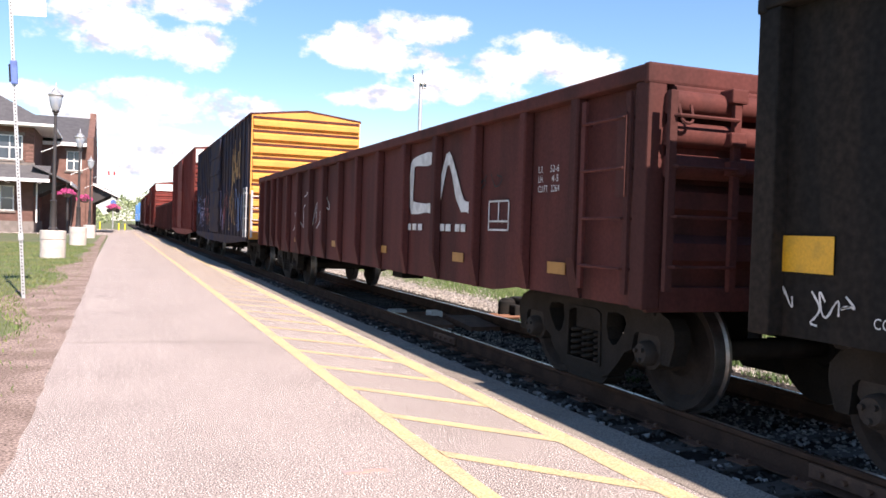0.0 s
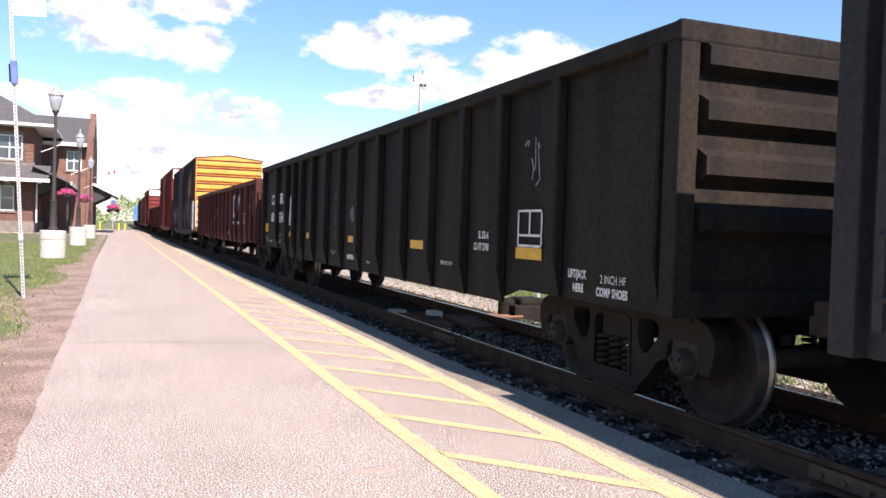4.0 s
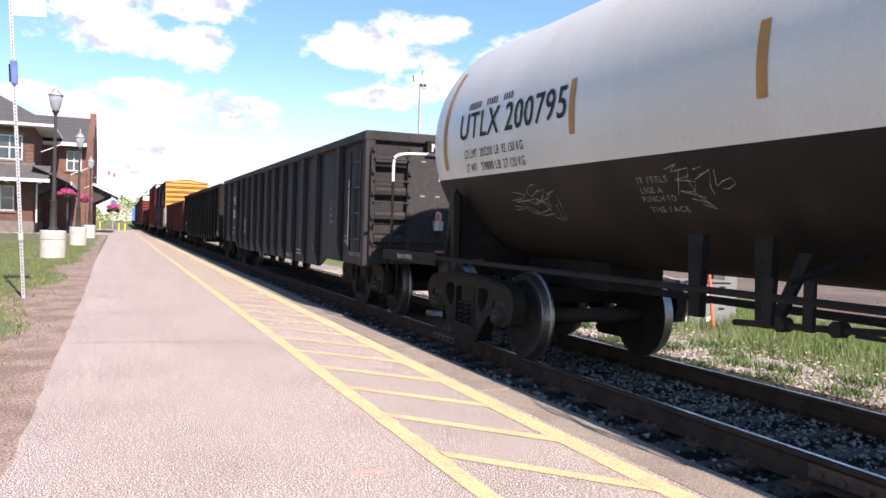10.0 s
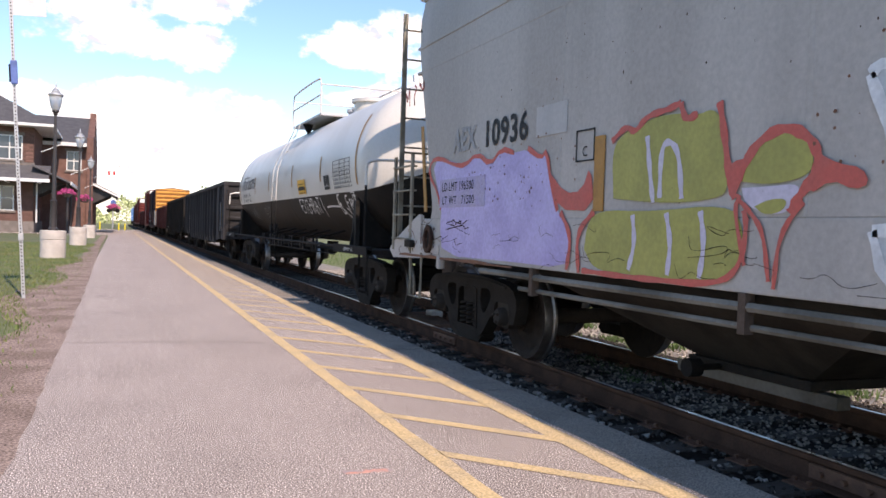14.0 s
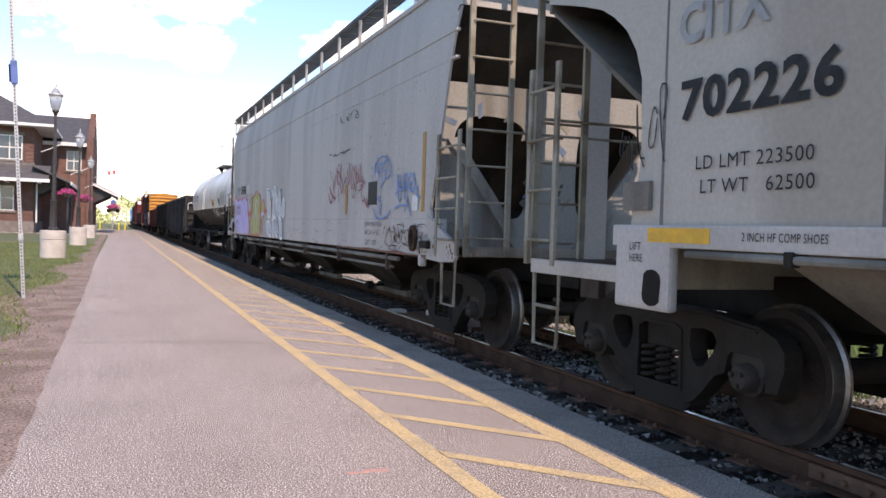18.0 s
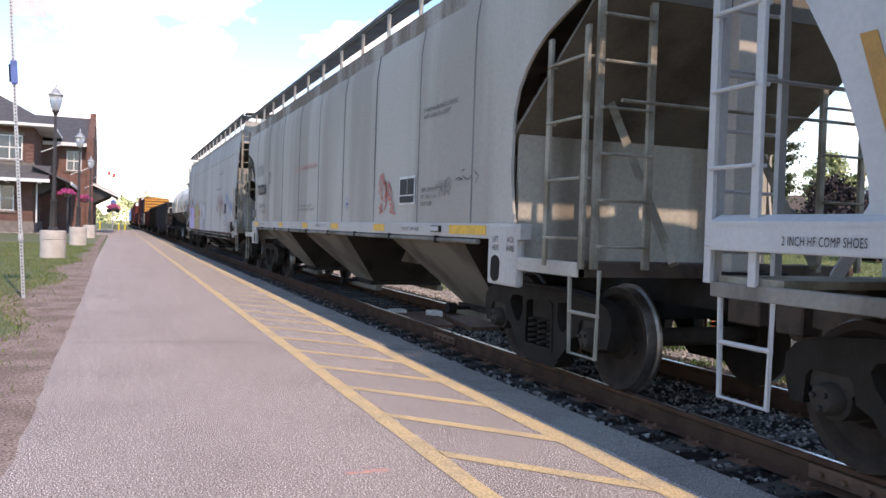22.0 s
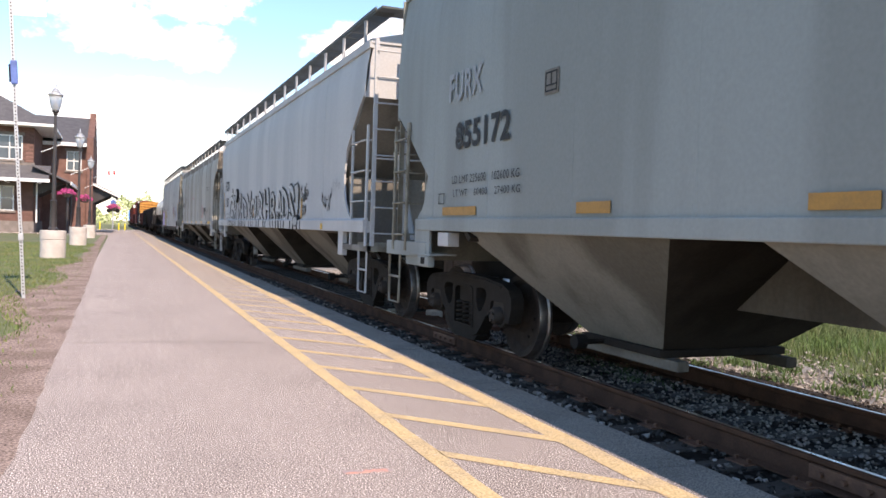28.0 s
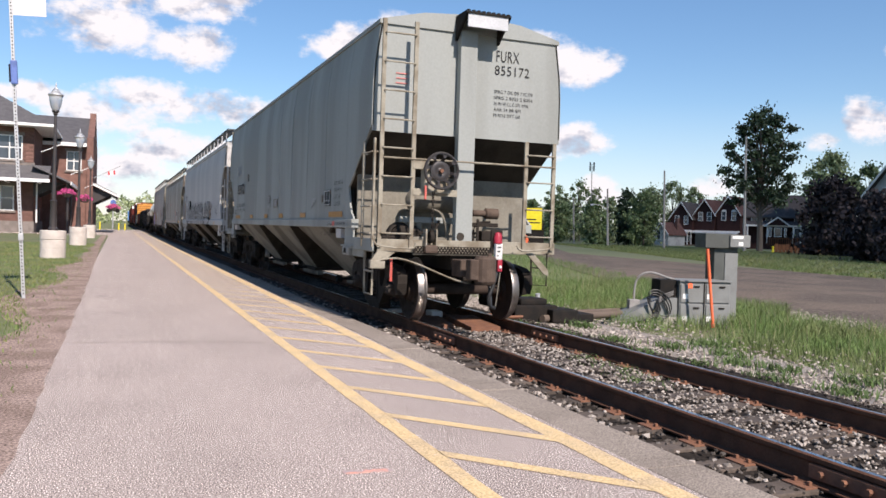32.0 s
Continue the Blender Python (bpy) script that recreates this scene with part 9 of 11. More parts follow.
    flakes(c, [(3.2, 2.6, 0.6, 0.5, 40), (8.0, 2.4, 4.0, 0.6, 70), (14.0, 2.8, 3.0, 0.5, 60), (10.0, 1.7, 5.0, 0.2, 60), (1.9, 3.2, 0.3, 0.2, 14)], 0.011, 4)
    letters(c, "AEX", 17.92, 2.22, 0.23, "grey_ink", 0.62)
    letters(c, "10936", 17.06, 2.21, 0.25, "ink", 0.88, bold=0.008)
    letters(c, "LD LMT 196500", 18.18, 1.80, 0.095, "ink", 0.86, -SIDE - 0.013)
    letters(c, "LT WT   71500", 18.16, 1.655, 0.09, "ink", 0.86, -SIDE - 0.013)
    plate(c, "print_patch", 18.26, 17.05, 1.62, 1.93, "lilac_patch", -SIDE - 0.010)
    part("amber_stripe", prism(bmesh.new(), [(18.66, 1.58), (18.74, 1.58), (18.94, 2.6), (18.86, 2.6)], -SIDE - 0.011, -SIDE), "amber", c)
    plate(c, "grey_patch", 16.02, 15.5, 2.2, 2.46, "hop_grey")
    plate(c, "amber_stripe", 15.06, 14.92, 1.55, 2.12, "amber", -SIDE - 0.011)
    plate(c, "amber_stripe", 1.74, 1.64, 1.58, 2.53, "amber")
    plate(c, "amber_stripe", 5.25, 5.13, 1.58, 2.04, "amber", -SIDE - 0.0105)
    plate(c, "amber_stripe", 11.97, 11.86, 1.57, 2.02, "amber", -SIDE - 0.012)
    frame_mark(c, 15.34, 15.07, 1.94, 2.19, 0.012, "ink")
    letters(c, "C", 15.24, 1.98, 0.08, "ink")
    # lilac field with a torn red rim
    blob(c, [(18.48, 2.07), (18.36, 2.19), (17.93, 2.12), (17.59, 2.06), (17.26, 2.13), (16.92, 2.03), (16.7, 2.15), (16.46, 2.1), (16.16, 2.11), (15.91, 2.0), (15.82, 2.07), (15.73, 1.77), (15.62, 1.57), (15.44, 1.44), (15.39, 1.25), (15.45, 1.09), (16.48, 1.1), (18.14, 1.09), (18.24, 1.42), (18.19, 1.6)], "spray_lilac", label="lilac spray-painted field", k=1)
    for pts in ([(18.22, 1.6), (18.33, 1.8), (18.62, 2.01), (18.56, 2.17), (18.27, 2.18), (17.88, 2.08), (17.58, 2.05), (17.26, 2.16), (16.94, 2.02), (16.7, 2.16), (16.43, 2.1)],
                [(16.16, 2.12), (15.91, 2.01), (15.82, 2.08), (15.72, 1.77), (15.6, 1.56)]):
        outline(c, pts, 0.045, "spray_red", closed=False, k=1)
    blob(c, [(15.76, 1.89), (15.49, 1.7), (15.23, 1.71), (15.12, 1.92), (15.04, 1.55), (15.62, 1.57)], "spray_red", -SIDE - 0.0065, k=1)
    for k, pts in enumerate(([(15.55, 1.55), (15.36, 1.35), (15.43, 1.08)], [(15.04, 1.55), (15.29, 1.38), (15.24, 1.07)])):
        outline(c, pts, 0.05, "spray_red", -SIDE - 0.0092 - 0.0005 * k, closed=False)
    # olive letters in two rows of lobes
    blob(c, [(14.79, 1.64), (14.83, 2.01), (14.66, 2.12), (14.48, 2.13), (14.35, 2.18), (14.08, 2.18), (13.88, 2.14), (13.74, 2.17), (13.65, 2.08), (13.57, 1.68), (13.66, 1.61), (14.16, 1.59)], "spray_yellow", -SIDE - 0.0068, label="olive-yellow spray-painted letter")
    blob(c, [(15.17, 1.26), (15.13, 1.47), (14.96, 1.56), (14.34, 1.54), (13.57, 1.58), (13.44, 1.45), (13.45, 1.23), (13.59, 1.11), (14.02, 1.09), (14.65, 1.1), (15.03, 1.11)], "spray_yellow", -SIDE - 0.0074, label="olive-yellow spray-painted letter")
    for k, (pts, w) in enumerate((([(14.83, 2.06), (14.65, 2.16), (14.55, 2.09), (14.41, 2.2), (14.21, 2.21), (14.05, 2.24)], 0.045), ([(14.05, 2.24), (14.0, 2.12), (13.88, 2.15)], 0.05),
                                  ([(13.68, 2.2), (13.62, 1.96), (13.57, 1.72), (13.52, 1.61)], 0.055),
                                  ([(15.19, 1.09), (14.65, 1.08), (14.25, 1.08), (13.64, 1.09), (13.45, 1.21), (13.41, 1.45), (13.44, 1.54)], 0.04))):
        outline(c, pts, w, "spray_red", -SIDE - 0.0096 - 0.0005 * k, closed=False)
    blob(c, [(13.59, 1.78), (13.54, 1.83), (13.44, 1.84), (13.45, 1.74), (13.52, 1.62), (13.59, 1.68)], "spray_red", -SIDE - 0.0118, k=1)
    for k, pts in enumerate(([(14.4, 2.06), (14.36, 1.83), (14.31, 1.6)], [(14.24, 1.63), (14.24, 1.97), (14.15, 2.01), (14.05, 1.92), (14.01, 1.62)],
                             [(14.54, 1.52), (14.5, 1.32), (14.57, 1.13)], [(14.16, 1.53), (14.1, 1.33), (14.13, 1.12)], [(13.82, 1.54), (13.77, 1.34), (13.81, 1.12)])):
        outline(c, pts, 0.045, "spray_haze", -SIDE - 0.0088 - 0.0004 * k, closed=False)
    # a mushroom-shaped letter on two thin red legs
    blob(c, [(13.47, 1.67), (13.26, 1.67), (13.02, 1.68), (13.07, 1.59), (13.13, 1.51), (13.32, 1.53), (13.44, 1.58)], "spray_haze", -SIDE - 0.0063)
    blob(c, [(13.49, 1.71), (13.4, 1.86), (13.23, 1.96), (13.06, 1.95), (12.96, 1.86), (12.94, 1.75), (13.04, 1.7), (13.26, 1.68)], "spray_yellow", -SIDE - 0.0080, label="olive-yellow spray-painted letter")
    blob(c, [(13.36, 1.56), (13.25, 1.6), (13.11, 1.6), (13.14, 1.53), (13.28, 1.51)], "spray_yellow", -SIDE - 0.0082)
    outline(c, [(13.5, 1.72), (13.38, 1.91), (13.17, 2.0), (12.98, 1.93), (12.9, 1.8), (12.94, 1.71), (13.04, 1.6), (13.09, 1.52)], 0.06, "spray_red", -SIDE - 0.0100, closed=False)
    for k, pts in enumerate(([(13.5, 1.61), (13.4, 1.54), (13.28, 1.42), (13.23, 1.14)], [(13.0, 1.58), (13.16, 1.41), (13.19, 1.1)], [(13.48, 1.63), (13.52, 1.54), (13.42, 1.22)])):
        outline(c, pts, 0.032, "spray_red", -SIDE - 0.0106 - 0.0005 * k, closed=False)
    blob(c, [(12.93, 1.84), (12.79, 1.77), (12.64, 1.74), (12.59, 1.66), (12.68, 1.63), (12.82, 1.69), (12.97, 1.61), (12.95, 1.73)], "spray_red", -SIDE - 0.0121, k=1)
    # large pale block letters with a white rim and thin dark lines
    blocks = [[(12.62, 2.19), (12.54, 2.24), (12.15, 2.18), (12.06, 1.98), (12.1, 1.86), (11.96, 1.56), (12.47, 1.54), (12.46, 1.84)],
              [(11.95, 2.05), (11.85, 2.17), (11.71, 2.25), (11.5, 2.24), (11.33, 2.13), (11.31, 1.91), (11.38, 1.78), (11.2, 1.54), (11.89, 1.54)],
              [(11.3, 1.9), (11.09, 2.05), (10.93, 2.2), (10.79, 2.19), (10.74, 1.86), (10.67, 1.54), (11.14, 1.53), (11.27, 1.68)],
              [(10.65, 1.79), (10.53, 1.92), (10.39, 1.98), (10.27, 1.64), (10.39, 1.56), (10.64, 1.56)],
              [(12.57, 1.43), (12.01, 1.46), (11.83, 1.09), (12.23, 1.1), (12.5, 1.2)],
              [(11.87, 1.48), (11.56, 1.5), (11.4, 1.11), (11.78, 1.08)],
              [(11.37, 1.49), (11.17, 1.5), (10.98, 1.12), (11.36, 1.11)],
              [(10.94, 1.51), (10.68, 1.5), (10.5, 1.4), (10.43, 1.17), (10.55, 1.06), (10.84, 1.09)]]
    for k, q in enumerate(blocks):
        blob(c, q, "spray_block", -SIDE - 0.0062 - 0.0004 * k, label="pale blue-grey spray-painted block letter", k=1)
        outline(c, q, 0.06, "spray_white", -SIDE - 0.0096 - 0.0004 * k, k=1)
    for k, pts in enumerate(([(12.5, 2.21), (12.17, 2.19), (12.04, 1.97), (11.95, 1.67)],
                             [(11.85, 2.2), (11.69, 2.25), (11.58, 2.14)],
                             [(11.6, 1.86), (11.26, 1.54), (11.07, 1.14), (10.92, 1.13)],
                             [(10.97, 2.18), (10.8, 2.18), (10.69, 1.63)],
                             [(10.69, 1.53), (10.48, 1.37), (10.42, 1.13), (10.51, 0.99)],
                             [(11.83, 1.46), (11.91, 1.36), (11.78, 1.09)],
                             [(11.01, 1.64), (11.04, 1.45), (10.97, 1.33), (10.86, 1.32)])):
        outline(c, pts, 0.022, "ink", -SIDE - 0.0132 - 0.0004 * k, closed=False)
    # quick free-hand tags, a part for each stroke
    crimson = [
        [(6.36, 1.93), (6.18, 1.73), (6.07, 1.86)],
        [(6.31, 2.04), (6.07, 1.87), (5.85, 1.84)],
        [(6.26, 2.32), (6.19, 2.17)],
        [(6.09, 2.21), (5.98, 1.96), (5.92, 1.8)],
        [(6.03, 2.02), (5.85, 2.22)],
        [(5.86, 2.35), (5.7, 2.0), (5.65, 1.79)],
        [(5.72, 2.39), (5.79, 2.16), (5.61, 2.02), (5.56, 2.19), (5.72, 2.28)],
        [(5.52, 2.39), (5.6, 2.2), (5.39, 2.05), (5.43, 1.88), (5.55, 2.04)],
        [(5.35, 2.25), (5.28, 2.0), (5.23, 1.92)],
        [(5.31, 2.07), (5.17, 2.16)],
        [(5.12, 2.27), (5.03, 1.98), (4.95, 2.18), (5.01, 2.36)],
        [(4.91, 2.23), (4.84, 1.9), (4.76, 2.05)],
        [(4.82, 2.29), (4.72, 2.03), (4.6, 1.93)],
        [(4.78, 2.31), (4.62, 2.15), (4.66, 1.96)],
        [(4.65, 2.31), (4.54, 2.01), (4.42, 2.09), (4.56, 2.21)],
        [(4.47, 2.25), (4.38, 2.02), (4.29, 2.12)],
        [(4.4, 2.31), (4.3, 2.08), (4.16, 2.03)],
        [(4.44, 1.92), (4.3, 1.94), (4.16, 2.02), (4.38, 1.98)],
        [(4.28, 1.89), (4.2, 1.74), (4.1, 1.78)],
        [(4.1, 1.81), (3.99, 1.67), (3.91, 1.68), (4.04, 1.75)],
        [(4.8, 1.9), (4.68, 1.8), (4.62, 1.89)]]
    blue_round = [
        [(3.68, 2.12), (3.65, 2.27), (3.54, 2.28), (3.56, 2.18), (3.66, 2.17)],
        [(3.49, 2.04), (3.48, 2.23), (3.41, 2.28)],
        [(3.54, 2.14), (3.39, 2.15)],
        [(3.35, 2.25), (3.3, 2.04)],
        [(3.39, 2.24), (3.2, 2.28)],
        [(3.25, 2.26), (3.29, 2.15), (3.18, 2.16)],
        [(3.16, 2.28), (3.06, 2.32), (3.12, 2.17), (3.22, 2.04), (3.03, 2.05), (2.92, 2.11), (2.99, 2.15)],
        [(3.22, 2.04), (3.39, 1.93)],
        [(3.5, 1.78), (3.32, 1.82), (3.46, 1.75), (3.3, 1.74)],
        [(3.45, 1.69), (3.31, 1.56)],
        [(3.32, 1.7), (3.42, 1.58)],
        [(3.74, 2.03), (3.68, 2.26), (3.44, 2.36), (3.16, 2.35), (2.92, 2.23), (2.84, 2.07), (2.84, 1.91)],
        [(3.67, 1.64), (3.57, 1.53), (3.33, 1.49), (3.06, 1.52), (2.92, 1.61)]]
    blue_long = [
        [(2.71, 1.82), (2.63, 1.85), (2.66, 2.01), (2.61, 1.77), (2.55, 1.73)],
        [(2.65, 2.06), (2.61, 1.88)],
        [(2.55, 2.06), (2.52, 1.84), (2.49, 1.76)],
        [(2.45, 2.04), (2.42, 1.85)],
        [(2.36, 2.07), (2.34, 1.86), (2.37, 1.76)],
        [(2.27, 2.09), (2.27, 1.82), (2.22, 1.72), (2.08, 1.54)],
        [(2.61, 1.88), (2.4, 1.87), (2.24, 1.9)],
        [(2.19, 1.89), (2.21, 2.01), (2.13, 2.06), (2.0, 2.03), (1.96, 1.9), (2.03, 1.83), (2.13, 1.85), (2.17, 1.93), (2.07, 1.95)],
        [(2.22, 1.76), (2.29, 1.66), (2.32, 1.59)],
        [(2.7, 1.64), (2.47, 1.68), (2.23, 1.66)],
        [(1.96, 1.87), (1.85, 1.89), (1.93, 1.81), (1.81, 1.76)],
        [(2.6, 2.01), (2.47, 1.88)],
        [(2.42, 1.99), (2.32, 1.87)]]
    for rows, mt_, w, lab in ((crimson, "spray_crimson", 0.026, "crimson spray-painted stroke"), (blue_round, "spray_blue", 0.028, "blue spray-painted stroke"), (blue_long, "spray_blue", 0.03, "blue spray-painted stroke")):
        for k, pts in enumerate(rows):
            part("graffiti_stroke", brush([pts], w * (1.0 + 0.2 * math.sin(k * 2.1)), -SIDE - 0.0085 - 0.0009 * k), mt_, c, lab)
    scribble(c, 4.5, 5.7, 3.02, 3.2, 4, 0.014, "ink", 84)
    scribble(c, 5.0, 6.4, 2.55, 2.62, 4, 0.012, "ink", 89)
    scribble(c, 18.85, 19.5, 2.85, 3.2, 3, 0.03, "spray_red", 85)
    scribble(c, 2.2, 3.2, 1.12, 1.42, 8, 0.012, "rust", 86, -SIDE - 0.010)
    scribble(c, 18.4, 19.3, 1.1, 1.4, 6, 0.012, "rust", 87, -SIDE - 0.010)
    # chipped spots and scored lines
    rnd, bm = random.Random(33), bmesh.new()
    for _ in range(230):
        u, z = rnd.choice((rnd.uniform(10.5, 13), rnd.uniform(2, 6), rnd.uniform(15.3, 17.5))), rnd.choice((rnd.uniform(1.6, 2.2), rnd.uniform(1.6, 2.8)))
        r = rnd.uniform(0.004, 0.014)
        bm.faces.new([bm.verts.new((-SIDE - 0.0105, u + r * math.cos(k * 1.257) * rnd.uniform(0.6, 1.3), z + r * math.sin(k * 1.257))) for k in range(5)])
    tagged(part("chipped_paint", bm, "rust", c), kind="stuff")
    rq = random.Random(77)
    for k in range(95):                            # rust cracks that creep out of the lower panel's dents
        near = k < 45
        u0 = rq.uniform(0.8, 3.2) if near and k < 30 else rq.uniform(17.3, 19.3) if near else rq.uniform(4.5, 17.2)
        z0, way = rq.uniform(1.08, 1.46), rq.choice((-1, 1))
        pts_ = [(u0 + way * q * rq.uniform(0.04, 0.13), z0 + rq.uniform(-0.02, 0.02) * q) for q in range(rq.randint(3, 7))]
        outline(c, pts_, rq.uniform(0.003, 0.009) if near else 0.0035, "rust_flake" if near or k % 2 else "ink", -SIDE - 0.0112, closed=False, name="rust_crack")
    for u0, u1, z0, z1 in ((1.5, 5.6, 1.045, 1.07), (16.4, 19.6, 1.04, 1.065)):
        part("rusted_edge", prism(bmesh.new(), [(u0, z0)] + [(u0 + (u1 - u0) * k / 14, z1 + rq.uniform(-0.012, 0.02)) for k in range(15)] + [(u1, z0)], -SIDE - 0.014, -SIDE - 0.009), "rust", c)
    for u, z, r in ((0.78, 1.20, 0.03), (0.62, 1.14, 0.025), (0.70, 1.08, 0.03), (1.2, 1.09, 0.03), (0.2, 1.13, 0.02), (0.05, 1.14, 0.025), (1.28, 1.18, 0.03)):
        blob(c, [(u + r * math.cos(k * 0.9) * rq.uniform(0.5, 1.2), z + r * math.sin(k * 0.9) * rq.uniform(0.6, 1.3)) for k in range(7)], "rust", -SIDE - 0.0125, name="rust_patch")
    plate(c, "stencil_block", 3.98, 3.56, 1.70, 2.03, "ink")
    plate(c, "paper_notice", 2.05, 1.85, 1.60, 1.79, "white_ink", -SIDE - 0.012)
    letters(c, "EXW 10-8 H 13-6", 4.09, 1.39, 0.07, "ink", 0.80, -SIDE - 0.0115)
    letters(c, "EW 7-11 H 15-3", 4.09, 1.27, 0.07, "ink", 0.74, -SIDE - 0.0115)
    letters(c, "CU.FT. 5750", 4.09, 1.13, 0.07, "ink", 0.58, -SIDE - 0.0115)


def boxcar(name, label, y_end, L, top, side_skin, end_skin, rib_skin, sill=0.72, door=True, white_top=False):
    c = car(name, label, "boxcar", y_end)
    for s in (-1, 1):
        part("side_wall", cuboid(s * SIDE if s < 0 else SIDE - 0.05, -SIDE + 0.05 if s < 0 else SIDE, 0.05, L - 0.05, 1.0, top, 0.01), side_skin, c)
        n = 22
        for k in range(n):
            u = 0.3 + (L - 0.6) * k / (n - 1)
            part("side_post", cuboid(-SIDE - 0.035 if s < 0 else SIDE, -SIDE if s < 0 else SIDE + 0.035, u - 0.05, u + 0.05, 1.0, top - 0.08), side_skin, c)
        part("side_sill", prism(bmesh.new(), [(0.3, 1.0), (L - 0.3, 1.0), (L - 0.3, 0.9), (L * 0.72, sill), (L * 0.28, sill), (0.3, 0.9)], s * (SIDE + 0.03), s * (SIDE - 0.05)), "galvan" if white_top is None else side_skin, c)
        if door:
            d = part("sliding_door", cuboid(-SIDE - 0.10 if s < 0 else SIDE + 0.04, -SIDE - 0.04 if s < 0 else SIDE + 0.10, L / 2 - 1.5, L / 2 + 1.5, 1.05, top - 0.15, 0.01), side_skin, c)
            for k in range(5):
                part("door_rib", cuboid(-SIDE - 0.13 if s < 0 else SIDE + 0.10, -SIDE - 0.10 if s < 0 else SIDE + 0.13, L / 2 - 1.45, L / 2 + 1.45, 1.3 + k * 0.6, 1.42 + k * 0.6), side_skin, d)
    part("underframe", cuboid(-SIDE + 0.06, SIDE - 0.06, 0.2, L - 0.2, 0.85, 1.05), "black_iron", c)
    bm = prism(bmesh.new(), [(-SIDE - 0.03, top - 0.02), (0, top + 0.17), (SIDE + 0.03, top - 0.02), (SIDE + 0.03, top - 0.08), (0, top + 0.11), (-SIDE - 0.03, top - 0.08)], 0, L, "y")
    part("roof", bm, rib_skin, c)
    for e, s in ((0.0, -1), (L, 1)):
        bm = bmesh.new()
        prism(bm, [(-SIDE + 0.01, 0.95), (SIDE - 0.01, 0.95), (SIDE - 0.01, top - 0.05), (0, top + 0.1), (-SIDE + 0.01, top - 0.05)], min(e, e - s * 0.06), max(e, e - s * 0.06), "y")
        w = part("end_wall", bm, end_skin, c)
        n = 9
        for k in range(n):
            z = 1.2 + (top - 1.5) * k / (n - 1)
            part("end_corrugation", prism(bmesh.new(), [(e, z - 0.13), (e + s * 0.09, z - 0.06), (e + s * 0.09, z + 0.06), (e, z + 0.13)], -SIDE + 0.06, SIDE - 0.06), end_skin, w)
            part("corrugation_edge", cuboid(-SIDE + 0.04, SIDE - 0.04, min(e + s * 0.002, e + s * 0.03), max(e + s * 0.002, e + s * 0.03), z + 0.135, z + 0.20), rib_skin, w)
        if white_top:
            part("white_end_panel", cuboid(-SIDE + 0.05, SIDE - 0.05, min(e + s * 0.06, e + s * 0.12), max(e + s * 0.06, e + s * 0.12), top - 0.75, top - 0.1), "white_trim", w)
        coupler(c, e, s)
    ladder(c, 0.25, 0.7, 1.0, 2.4, 4, "galvan" if side_skin == "box_dark" else side_skin)
    end_ladder(c, -0.12, -1.5, -1.05, 1.0, 2.3, 4, "galvan" if side_skin == "box_dark" else side_skin)
    for u in (2.2, L - 2.2):
        add_truck(c, u, turning=False)
    return c


def far_cars():
    c = boxcar("boxcar", "boxcar with a bright yellow ribbed end and soiled sides", 160.0, 16.0, 4.46, "box_dark", "box_yellow", "gon_red")
    rnd = random.Random(3)
    for k in range(9):
        u = 1.0 + k * 1.55
        scribble(c, u, u + 1.5, 1.1, 2.6, 4, 0.05, ("spray_blue", "amber", "spray_crimson", "spray_lilac")[k % 4], 90 + k, -SIDE - 0.045)
    for u0, u1, z0, z1 in ((1.6, 3.6, 2.4, 4.0),):
        scribble(c, u0, u1, z0, z1, 6, 0.14, "amber", 99, -SIDE - 0.045)
    boxcar("boxcar", "tall oxide-red boxcar with plain sides", 177.8, 16.2, 4.98, "box_red", "box_red", "gon_red", white_top=True)
    gondola("gondola_car", "low brown open gondola car", 196.0, 24.0, 2.75, 0.9, 0.75, [1 + k * 1.35 for k in range(17)], "gon_red", trucks=2.2)
    boxcar("boxcar", "tall red boxcar with a white end panel", 221.4, 16.6, 5.1, "box_red", "box_red", "gon_red", white_top=True)
    boxcar("boxcar", "oxide-red boxcar far up the train", 240.0, 16.6, 4.7, "box_red", "box_red", "gon_red", white_top=True)
    boxcar("boxcar", "dark red boxcar behind the locomotives", 258.6, 16.6, 4.6, "gon_red", "gon_red", "gon_red")
    for y in (278.0, 301.0):
        loco(y)


